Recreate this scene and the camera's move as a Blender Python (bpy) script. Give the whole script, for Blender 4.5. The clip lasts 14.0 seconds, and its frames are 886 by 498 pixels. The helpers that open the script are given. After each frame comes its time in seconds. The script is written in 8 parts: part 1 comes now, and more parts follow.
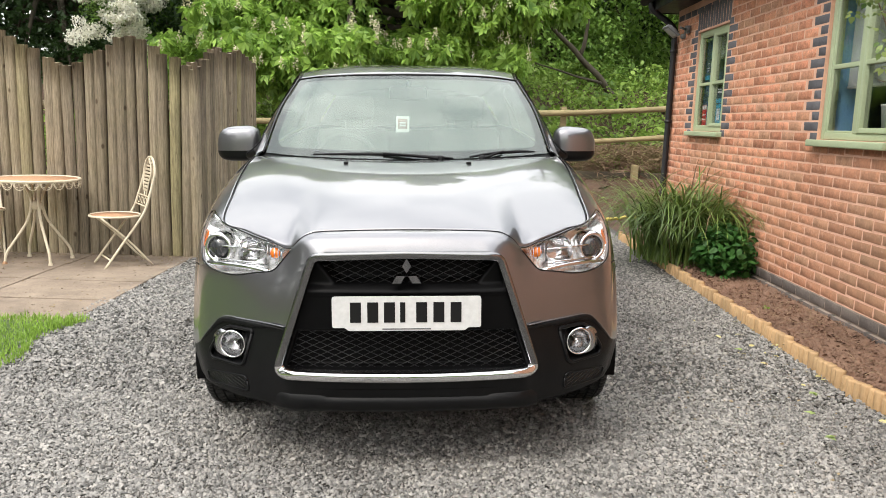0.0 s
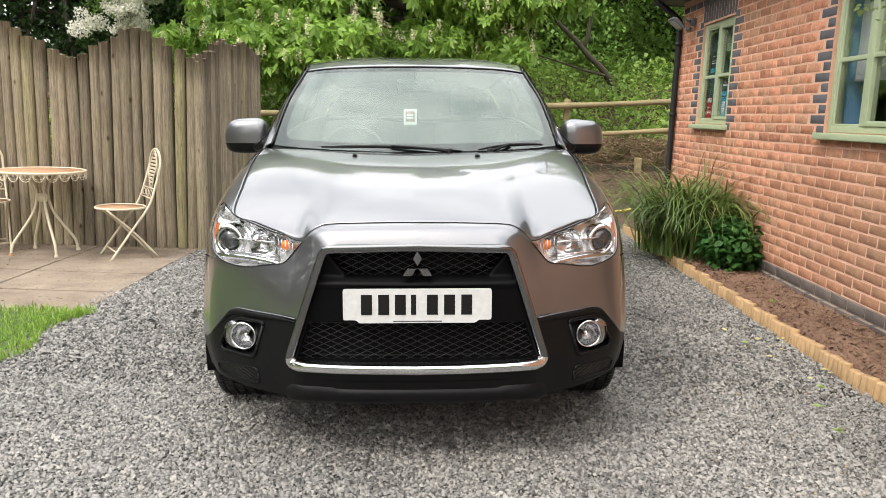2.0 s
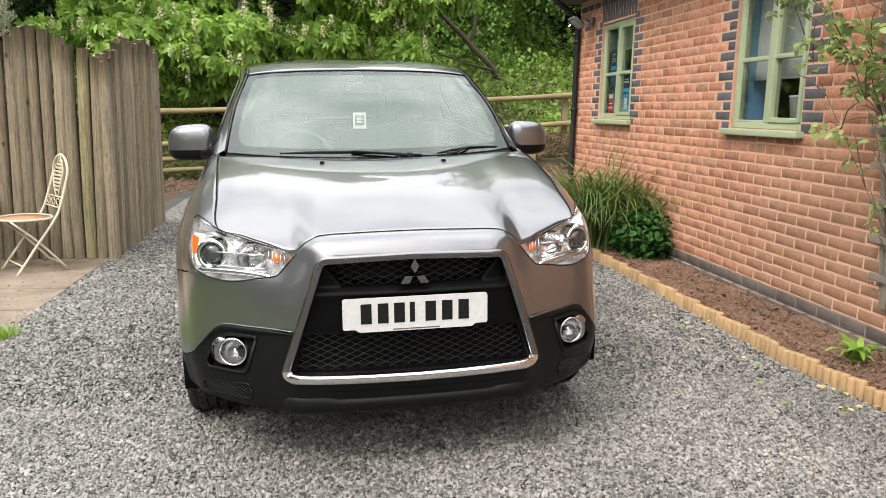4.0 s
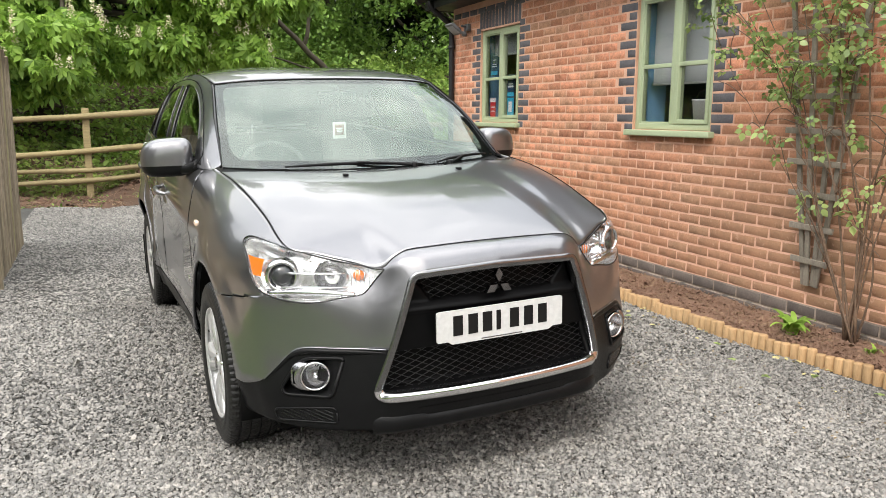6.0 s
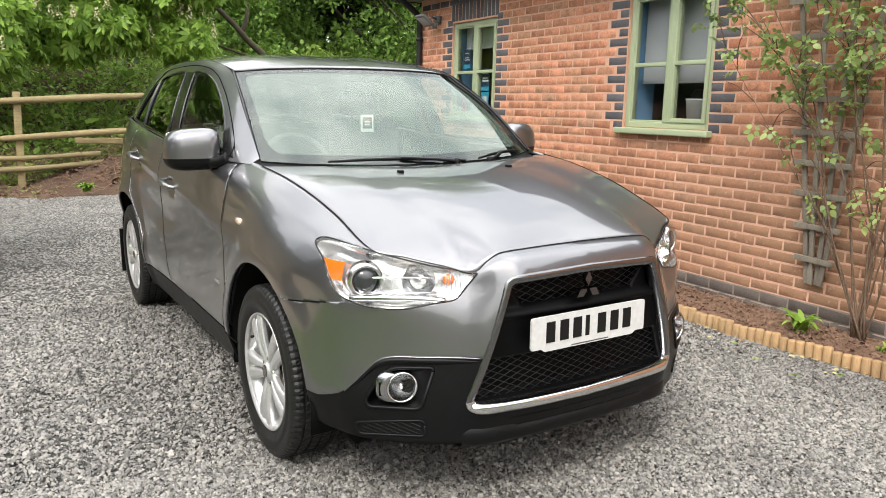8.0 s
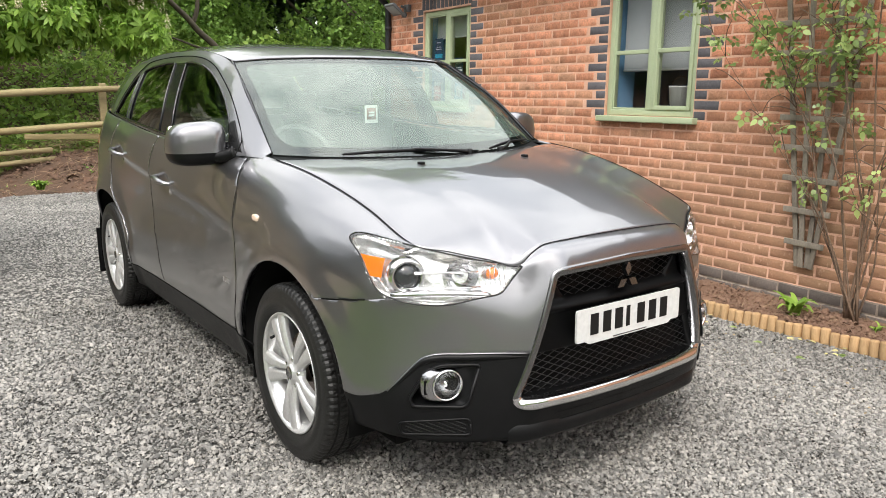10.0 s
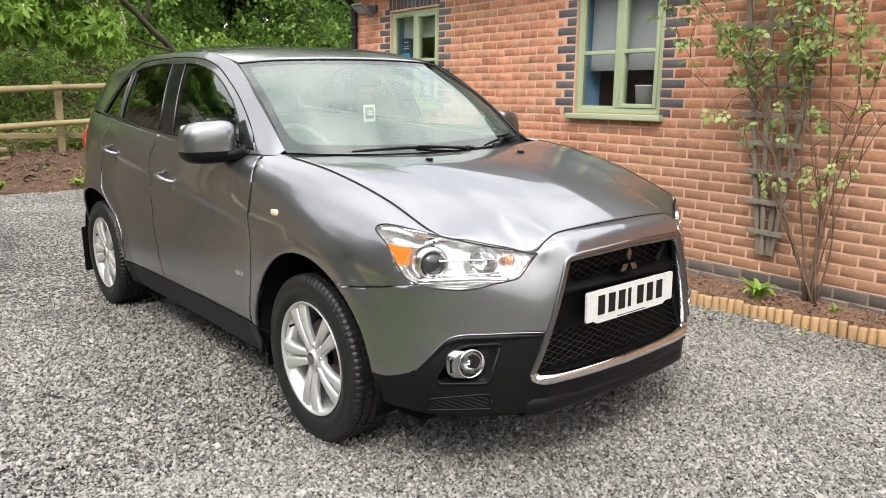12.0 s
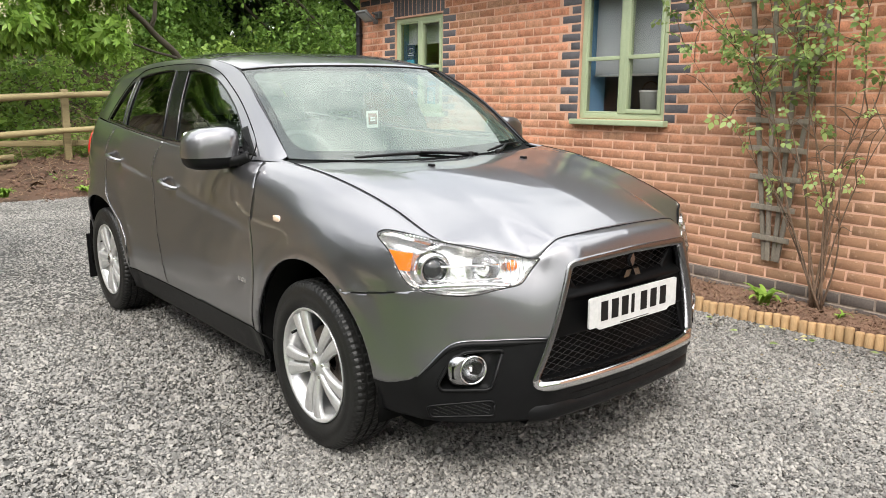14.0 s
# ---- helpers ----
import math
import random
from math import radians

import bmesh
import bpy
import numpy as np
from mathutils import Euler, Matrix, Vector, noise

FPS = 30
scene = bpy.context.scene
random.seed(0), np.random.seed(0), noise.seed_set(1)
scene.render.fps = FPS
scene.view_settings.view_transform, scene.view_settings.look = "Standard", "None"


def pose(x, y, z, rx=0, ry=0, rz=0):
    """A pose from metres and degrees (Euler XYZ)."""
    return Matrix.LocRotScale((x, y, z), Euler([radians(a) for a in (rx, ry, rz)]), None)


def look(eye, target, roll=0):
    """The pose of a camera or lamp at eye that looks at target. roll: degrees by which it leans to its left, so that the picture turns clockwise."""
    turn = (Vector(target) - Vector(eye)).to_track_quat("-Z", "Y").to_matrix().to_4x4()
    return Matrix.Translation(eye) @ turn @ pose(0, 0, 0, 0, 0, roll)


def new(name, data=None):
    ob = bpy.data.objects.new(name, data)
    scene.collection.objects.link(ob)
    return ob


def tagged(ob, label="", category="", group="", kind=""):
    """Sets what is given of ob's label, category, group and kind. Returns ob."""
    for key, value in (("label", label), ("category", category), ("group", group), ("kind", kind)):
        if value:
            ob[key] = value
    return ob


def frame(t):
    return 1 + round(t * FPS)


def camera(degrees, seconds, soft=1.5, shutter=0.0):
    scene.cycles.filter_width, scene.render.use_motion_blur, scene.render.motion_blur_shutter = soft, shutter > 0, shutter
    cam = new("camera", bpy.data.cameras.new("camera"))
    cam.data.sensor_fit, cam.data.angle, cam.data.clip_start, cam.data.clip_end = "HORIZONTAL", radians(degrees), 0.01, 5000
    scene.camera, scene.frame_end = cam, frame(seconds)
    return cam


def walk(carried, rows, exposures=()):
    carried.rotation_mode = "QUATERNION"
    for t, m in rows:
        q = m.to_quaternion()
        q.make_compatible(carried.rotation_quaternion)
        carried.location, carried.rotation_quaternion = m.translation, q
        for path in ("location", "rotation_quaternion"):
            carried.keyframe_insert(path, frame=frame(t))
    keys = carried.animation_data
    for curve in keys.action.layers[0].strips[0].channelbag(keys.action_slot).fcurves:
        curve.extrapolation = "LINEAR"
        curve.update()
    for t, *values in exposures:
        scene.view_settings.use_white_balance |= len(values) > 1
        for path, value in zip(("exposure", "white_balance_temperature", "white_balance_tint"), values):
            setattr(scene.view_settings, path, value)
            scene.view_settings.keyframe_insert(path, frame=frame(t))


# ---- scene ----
cam = camera(59.8, 14.0, soft=0.55)
METRES, EYE, TILT, LEAN, TURN = 2.853, 1.299, 0.0, 0.0, 0.0
ROWS = [
    (0.0, 0.0, 0.0, 0.0, 0.31, -9.3, -1.87),
    (0.5, -0.0005, 0.0006, -0.0004, 0.9, -9.43, -1.55),
    (1.0, -0.0012, 0.0012, -0.0017, 1.42, -9.72, -1.54),
    (1.5, -0.001, 0.0001, -0.0013, 1.42, -9.81, -1.81),
    (2.0, -0.0117, -0.002, 0.0001, 0.42, -9.86, -1.96),
    (2.5, -0.0429, -0.0111, 0.0018, -0.85, -9.65, -2.0),
    (3.0, -0.0615, -0.0384, 0.0074, -2.65, -9.83, -1.9),
    (5.5, -0.4066, 0.0677, 0.0206, -20.27, -9.92, -0.54),
    (6.0, -0.4864, 0.0793, 0.0217, -23.35, -9.76, -0.47),
    (6.5, -0.5292, 0.1239, 0.0153, -25.08, -10.23, -0.23),
    (7.0, -0.5608, 0.1864, 0.0223, -26.33, -10.64, -0.42),
    (7.5, -0.5845, 0.2029, 0.0226, -27.38, -10.44, -1.4),
    (8.0, -0.6483, 0.2152, 0.0212, -29.21, -10.19, -1.71),
    (10.5, -0.7622, 0.2977, 0.017, -34.6, -10.84, -0.72),
    (11.0, -0.8185, 0.2871, 0.0173, -36.47, -10.83, -0.49),
    (11.5, -0.8324, 0.2849, 0.019, -37.28, -10.96, -0.7),
    (12.0, -0.838, 0.2834, 0.0193, -37.14, -10.9, -0.93),
    (12.5, -0.8396, 0.2832, 0.0189, -36.96, -10.81, -1.12),
    (13.0, -0.8383, 0.2852, 0.0187, -36.59, -10.68, -1.05),
    (13.5, -0.8347, 0.2848, 0.0185, -36.47, -10.5, -0.84),
    (14.0, -0.8316, 0.2832, 0.0177, -36.71, -10.42, -0.77),
]
EXPO = 1.04
walk(cam, [(t, pose(0, 0, EYE, TILT, LEAN, TURN) @ pose(METRES * x, METRES * y, METRES * z, 90 + pitch, roll, yaw)) for t, x, y, z, yaw, pitch, roll in ROWS],
     exposures=[(0.0, EXPO - 0.07), (3.2, EXPO - 0.07), (6.5, EXPO), (14.0, EXPO + 0.03)])

# ---- world and light: an overcast spring day ----
world = bpy.data.worlds.new("overcast_sky")
scene.world = world
world.use_nodes = True
wn, wl = world.node_tree.nodes, world.node_tree.links
wn.clear()
w_out = wn.new("ShaderNodeOutputWorld")
w_bg = wn.new("ShaderNodeBackground")
w_sky = wn.new("ShaderNodeTexSky")
w_sky.sky_type = "NISHITA"
w_sky.sun_disc = False
w_sky.sun_elevation = radians(52)
w_sky.sun_rotation = radians(200)
w_sky.air_density, w_sky.dust_density = 1.4, 3.0
w_co = wn.new("ShaderNodeTexCoord")
w_no = wn.new("ShaderNodeTexNoise")
w_no.inputs["Scale"].default_value = 2.6
w_no.inputs["Detail"].default_value = 7.0
w_no.inputs["Roughness"].default_value = 0.55
w_ra = wn.new("ShaderNodeValToRGB")
w_ra.color_ramp.elements[0].position, w_ra.color_ramp.elements[0].color = 0.37, (0.44, 0.445, 0.445, 1)
w_ra.color_ramp.elements[1].position, w_ra.color_ramp.elements[1].color = 0.62, (1.0, 0.985, 0.94, 1)
w_mx = wn.new("ShaderNodeMix")
w_mx.data_type = "RGBA"
w_mx.inputs[0].default_value = 0.97
wl.new(w_co.outputs["Generated"], w_no.inputs["Vector"])
wl.new(w_no.outputs["Fac"], w_ra.inputs["Fac"])
wl.new(w_sky.outputs["Color"], w_mx.inputs[6])
wl.new(w_ra.outputs["Color"], w_mx.inputs[7])
# an overcast sky is about three times brighter overhead than at the horizon
w_sep = wn.new("ShaderNodeSeparateXYZ")
w_up = wn.new("ShaderNodeMapRange")
w_up.inputs["From Min"].default_value, w_up.inputs["From Max"].default_value = 0.0, 1.0
w_up.inputs["To Min"].default_value, w_up.inputs["To Max"].default_value = 5.4, 13.3
w_mul = wn.new("ShaderNodeMix")
w_mul.data_type, w_mul.blend_type = "RGBA", "MULTIPLY"
w_mul.inputs[0].default_value = 1.0
wl.new(w_co.outputs["Generated"], w_sep.inputs["Vector"])
wl.new(w_sep.outputs["Z"], w_up.inputs["Value"])
wl.new(w_mx.outputs[2], w_mul.inputs[6])
wl.new(w_up.outputs["Result"], w_mul.inputs[7])
wl.new(w_mul.outputs[2], w_bg.inputs["Color"])
wl.new(w_bg.outputs["Background"], w_out.inputs["Surface"])
w_bg.inputs["Strength"].default_value = 0.15

sun_data = bpy.data.lights.new("sun", "SUN")
sun_data.energy, sun_data.angle, sun_data.color = 1.15, radians(16), (1.0, 0.96, 0.9)
sun = new("sun", sun_data)
sun.matrix_world = look((-7.3, -4, 10.8), (0, 2, 0))

# ---- helpers of this scene ----
rng = np.random.default_rng(7)


def clamp(v, a, b):
    return max(a, min(b, v))


def gz(x, y):
    """Height of the drive, which falls a little towards the patio and is raked up against its edge."""
    t = clamp((-1.45 - x) / 0.8, 0, 1)
    return 0.012 + 0.022 * clamp(x, -2.2, 0.6) - 0.012 * clamp(x - 0.9, 0, 1.5) + 0.046 * t * t * (3 - 2 * t)


def gz_np(x, y):
    t = np.clip((-1.45 - x) / 0.8, 0, 1)
    return 0.012 + 0.022 * np.clip(x, -2.2, 0.6) - 0.012 * np.clip(x - 0.9, 0, 1.5) + 0.046 * t * t * (3 - 2 * t)


def empty(name, m=None, label="", category="", group="", kind=""):
    ob = new(name)
    ob.empty_display_size = 0.1
    if m is not None:
        ob.matrix_world = m
    return tagged(ob, label, category, group, kind)


def mesh_object(name, me, material, parent=None, label="", smooth=True):
    if material is not None and not me.materials:
        me.materials.append(material)
    if smooth:
        me.polygons.foreach_set("use_smooth", np.ones(len(me.polygons), dtype=bool))
    ob = new(name, me)
    if parent is not None:
        ob.parent = parent
    return tagged(ob, label)


def part(name, bm, material, parent=None, label="", smooth=True):
    """One bmesh becomes one mesh object under its thing."""
    me = bpy.data.meshes.new(name)
    bm.to_mesh(me)
    bm.free()
    return mesh_object(name, me, material, parent, label, smooth)


def array_mesh(name, verts, faces):
    """A mesh from an (n, 3) array and an (m, k) array of corner numbers."""
    me = bpy.data.meshes.new(name)
    n, m, k = len(verts), len(faces), faces.shape[1]
    me.vertices.add(n)
    me.vertices.foreach_set("co", np.ascontiguousarray(verts, dtype=np.float32).ravel())
    me.loops.add(m * k)
    me.loops.foreach_set("vertex_index", np.ascontiguousarray(faces, dtype=np.int32).ravel())
    me.polygons.add(m)
    me.polygons.foreach_set("loop_start", np.arange(0, m * k, k, dtype=np.int32))
    me.update(calc_edges=True)
    me.validate()
    return me


def scatter(name, template, tfaces, pos, rot, scale):
    """Many copies of a small template in one mesh: pos (n, 3), rot (n, 3, 3), scale (n,) or (n, 3)."""
    n, k = len(pos), len(template)
    sc = scale if scale.ndim == 2 else scale[:, None]
    v = np.einsum("nij,nkj->nki", rot, template[None, :, :] * sc[:, None, :]) + pos[:, None, :]
    f = tfaces[None, :, :] + (np.arange(n) * k)[:, None, None]
    return array_mesh(name, v.reshape(-1, 3), f.reshape(-1, tfaces.shape[1]))


def rotations(yaw, pitch, roll):
    """Rz(yaw) Rx(pitch) Ry(roll) for arrays of angles."""
    cz, sz, cx, sx, cy, sy = np.cos(yaw), np.sin(yaw), np.cos(pitch), np.sin(pitch), np.cos(roll), np.sin(roll)
    one, nil = np.ones_like(cz), np.zeros_like(cz)
    rz = np.stack([np.stack([cz, -sz, nil], -1), np.stack([sz, cz, nil], -1), np.stack([nil, nil, one], -1)], 1)
    rx = np.stack([np.stack([one, nil, nil], -1), np.stack([nil, cx, -sx], -1), np.stack([nil, sx, cx], -1)], 1)
    ry = np.stack([np.stack([cy, nil, sy], -1), np.stack([nil, one, nil], -1), np.stack([-sy, nil, cy], -1)], 1)
    return rz @ rx @ ry


def box(bm, x0, x1, y0, y1, z0, z1, bevel=0.0, m=None):
    """A box between two corners, its edges rounded by bevel."""
    r = bmesh.ops.create_cube(bm, size=1.0)
    vs = r["verts"]
    for v in vs:
        v.co = Vector((x0 + (v.co.x + 0.5) * (x1 - x0), y0 + (v.co.y + 0.5) * (y1 - y0), z0 + (v.co.z + 0.5) * (z1 - z0)))
        if m is not None:
            v.co = m @ v.co
    if bevel > 0:
        es = {e for v in vs for e in v.link_edges}
        bmesh.ops.bevel(bm, geom=list(es), offset=bevel, segments=2, affect="EDGES", profile=0.6)
    return bm


def tube(bm, pts, radius, n=8, cap=True):
    """A round bar along points; radius is one number or one for each point."""
    pts = [Vector(p) for p in pts]
    rad = radius if isinstance(radius, (list, tuple)) else [radius] * len(pts)
    rings = []
    up = Vector((0.137, 0.211, 0.968))
    for i, p in enumerate(pts):
        d = (pts[min(i + 1, len(pts) - 1)] - pts[max(i - 1, 0)])
        d = d.normalized() if d.length > 1e-9 else Vector((0, 0, 1))
        if abs(d.dot(up)) > 0.97:
            up = Vector((0.9, 0.3, 0.1))
        a = d.cross(up).normalized()
        b = a.cross(d).normalized()
        up = b
        rings.append([bm.verts.new(p + rad[i] * (math.cos(2 * math.pi * k / n) * a + math.sin(2 * math.pi * k / n) * b)) for k in range(n)])
    for r0, r1 in zip(rings, rings[1:]):
        for k in range(n):
            bm.faces.new((r0[k], r0[(k + 1) % n], r1[(k + 1) % n], r1[k]))
    if cap and n > 2:
        bm.faces.new(rings[0][::-1])
        bm.faces.new(rings[-1])
    return bm


def smooth_line(pts, n):
    """A Catmull-Rom line through points, n steps a span."""
    p = [Vector(q) for q in pts]
    p = [2 * p[0] - p[1]] + p + [2 * p[-1] - p[-2]]
    out = []
    for i in range(1, len(p) - 2):
        for k in range(n):
            t = k / n
            a, b, c, d = p[i - 1], p[i], p[i + 1], p[i + 2]
            out.append(0.5 * ((2 * b) + (c - a) * t + (2 * a - 5 * b + 4 * c - d) * t * t + (3 * b - 3 * c + d - a) * t ** 3))
    out.append(p[-2])
    return out


def lathe(bm, profile, n=32, m=None, cap=False):
    """Turns a profile of (radius, height) about z."""
    rings = []
    for r, h in profile:
        ring = []
        for k in range(n):
            a = 2 * math.pi * k / n
            v = Vector((r * math.cos(a), r * math.sin(a), h))
            ring.append(bm.verts.new(m @ v if m is not None else v))
        rings.append(ring)
    for r0, r1 in zip(rings, rings[1:]):
        for k in range(n):
            bm.faces.new((r0[k], r0[(k + 1) % n], r1[(k + 1) % n], r1[k]))
    if cap:
        bm.faces.new(rings[0][::-1])
        bm.faces.new(rings[-1])
    return bm


# ---- materials ----
def material(name):
    """A node material: (material, nodes, links, shader)."""
    m = bpy.data.materials.new(name)
    m.use_nodes = True
    n = m.node_tree.nodes
    return m, n, m.node_tree.links, n["Principled BSDF"]


def noise_node(n, l, scale, detail=4.0, rough=0.55, stretch=None):
    co = n.new("ShaderNodeNewGeometry")
    coord = "Position"
    no = n.new("ShaderNodeTexNoise")
    no.inputs["Scale"].default_value, no.inputs["Detail"].default_value, no.inputs["Roughness"].default_value = scale, detail, rough
    if stretch:
        mp = n.new("ShaderNodeMapping")
        mp.inputs["Scale"].default_value = stretch
        l.new(co.outputs[coord], mp.inputs["Vector"])
        l.new(mp.outputs["Vector"], no.inputs["Vector"])
    else:
        l.new(co.outputs[coord], no.inputs["Vector"])
    return no


def ramp(n, l, source, stops):
    r = n.new("ShaderNodeValToRGB")
    e = r.color_ramp.elements
    while len(e) < len(stops):
        e.new(0.5)
    for s, (p, c) in zip(e, stops):
        s.position, s.color = p, (*c, 1)
    l.new(source, r.inputs["Fac"])
    return r


def mixed(n, l, fac, a, b, blend="MIX"):
    x = n.new("ShaderNodeMix")
    x.data_type, x.blend_type = "RGBA", blend
    for i, v in ((0, fac), (6, a), (7, b)):
        if isinstance(v, (int, float)):
            x.inputs[i].default_value = v
        elif isinstance(v, tuple):
            x.inputs[i].default_value = (*v, 1)
        else:
            l.new(v, x.inputs[i])
    return x.outputs[2]


def bumped(n, l, shader, height, strength=0.3, distance=0.01):
    b = n.new("ShaderNodeBump")
    b.inputs["Strength"].default_value, b.inputs["Distance"].default_value = strength, distance
    l.new(height, b.inputs["Height"])
    l.new(b.outputs["Normal"], shader.inputs["Normal"])


def worn(name, low, high, scale=8.0, rough=(0.6, 0.85), bump=0.2, metal=0.0, fine=60.0, island=0.0, objrand=0.0, stretch=None, big=1.2, spec=0.5):
    """A surface with two scales of variation and a fine relief; island and objrand vary it from piece to piece."""
    m, n, l, s = material(name)
    a = noise_node(n, l, scale, 6, 0.6, stretch=stretch)
    b = noise_node(n, l, fine, 3, 0.6, stretch=stretch)
    c = noise_node(n, l, big, 3, 0.5)
    r = ramp(n, l, a.outputs["Fac"], [(0.3, low), (0.7, high)])
    col = mixed(n, l, 0.35, r.outputs["Color"], ramp(n, l, b.outputs["Fac"], [(0.3, tuple(v * 0.72 for v in low)), (0.7, tuple(min(1, v * 1.15) for v in high))]).outputs["Color"])
    col = mixed(n, l, 0.3, col, ramp(n, l, c.outputs["Fac"], [(0.35, low), (0.65, high)]).outputs["Color"])
    if island or objrand:
        src = n.new("ShaderNodeNewGeometry").outputs["Random Per Island"] if island else n.new("ShaderNodeObjectInfo").outputs["Random"]
        k = island or objrand
        v = ramp(n, l, src, [(0.0, (1 - k,) * 3), (0.5, (1.0, 1.0, 1.0)), (1.0, (1 + k * 0.6, 1 + k * 0.55, 1 + k * 0.5))])
        col = mixed(n, l, 1.0, col, v.outputs["Color"], "MULTIPLY")
    l.new(col, s.inputs["Base Color"])
    rr = n.new("ShaderNodeMapRange")
    rr.inputs["To Min"].default_value, rr.inputs["To Max"].default_value = rough
    l.new(a.outputs["Fac"], rr.inputs["Value"])
    l.new(rr.outputs["Result"], s.inputs["Roughness"])
    s.inputs["Metallic"].default_value = metal
    s.inputs["Specular IOR Level"].default_value = spec
    if bump:
        bumped(n, l, s, b.outputs["Fac"], bump, 0.004)
    return m


def leafy(name, low, high, through_light=0.35, rough=0.5, spec=0.4):
    """Leaves: each its own green, with some light coming through."""
    m, n, l, s = material(name)
    g = n.new("ShaderNodeNewGeometry")
    r = ramp(n, l, g.outputs["Random Per Island"], [(0.0, low), (0.75, high), (1.0, tuple(min(1, c * 1.25) for c in high))])
    no = noise_node(n, l, 0.9, 3)
    col = mixed(n, l, 0.45, r.outputs["Color"], ramp(n, l, no.outputs["Fac"], [(0.35, low), (0.65, high)]).outputs["Color"])
    l.new(col, s.inputs["Base Color"])
    s.inputs["Roughness"].default_value = rough
    s.inputs["Specular IOR Level"].default_value = spec
    tr = n.new("ShaderNodeBsdfTranslucent")
    l.new(col, tr.inputs["Color"])
    mx = n.new("ShaderNodeMixShader")
    mx.inputs[0].default_value = through_light
    l.new(s.outputs[0], mx.inputs[1])
    l.new(tr.outputs[0], mx.inputs[2])
    l.new(mx.outputs[0], n["Material Output"].inputs["Surface"])
    return m


def plain(name, col, rough=0.5, metal=0.0, spec=0.5, coat=0.0):
    m, n, l, s = material(name)
    s.inputs["Base Color"].default_value = (*col, 1)
    s.inputs["Roughness"].default_value, s.inputs["Metallic"].default_value = rough, metal
    s.inputs["Specular IOR Level"].default_value = spec
    s.inputs["Coat Weight"].default_value = coat
    return m


# bed coloured dark to put contact shade into the gaps between chips
M_GRAVEL_BED = worn("gravel_bed", (0.02, 0.0195, 0.018), (0.10, 0.098, 0.092), 45, (0.7, 0.95), 0.9, fine=120)
M_CHIPS = worn("slate_chips", (0.125, 0.120, 0.112), (0.37, 0.357, 0.332), 30, (0.5, 0.85), 0.4, fine=200, island=0.62)
M_SOIL = worn("red_soil", (0.11, 0.062, 0.040), (0.27, 0.162, 0.108), 12, (0.85, 1.0), 0.8, fine=70)
M_EARTH = worn("raw_earth", (0.06, 0.034, 0.022), (0.15, 0.085, 0.055), 9, (0.9, 1.0), 0.8, fine=50)
M_BANK = worn("bank_earth", (0.035, 0.023, 0.014), (0.115, 0.064, 0.04), 4, (0.9, 1.0), 0.9, fine=40)
M_MEADOW = worn("rough_grass", (0.03, 0.05, 0.015), (0.09, 0.13, 0.04), 3, (0.9, 1.0), 0.8, fine=60)
M_SLAB = worn("patio_slab", (0.095, 0.07, 0.05), (0.36, 0.285, 0.215), 5, (0.75, 0.95), 0.35, fine=110, objrand=0.12)
M_SLAB_JOINT = worn("patio_joint", (0.07, 0.06, 0.045), (0.13, 0.11, 0.08), 30, (0.9, 1.0), 0.5)


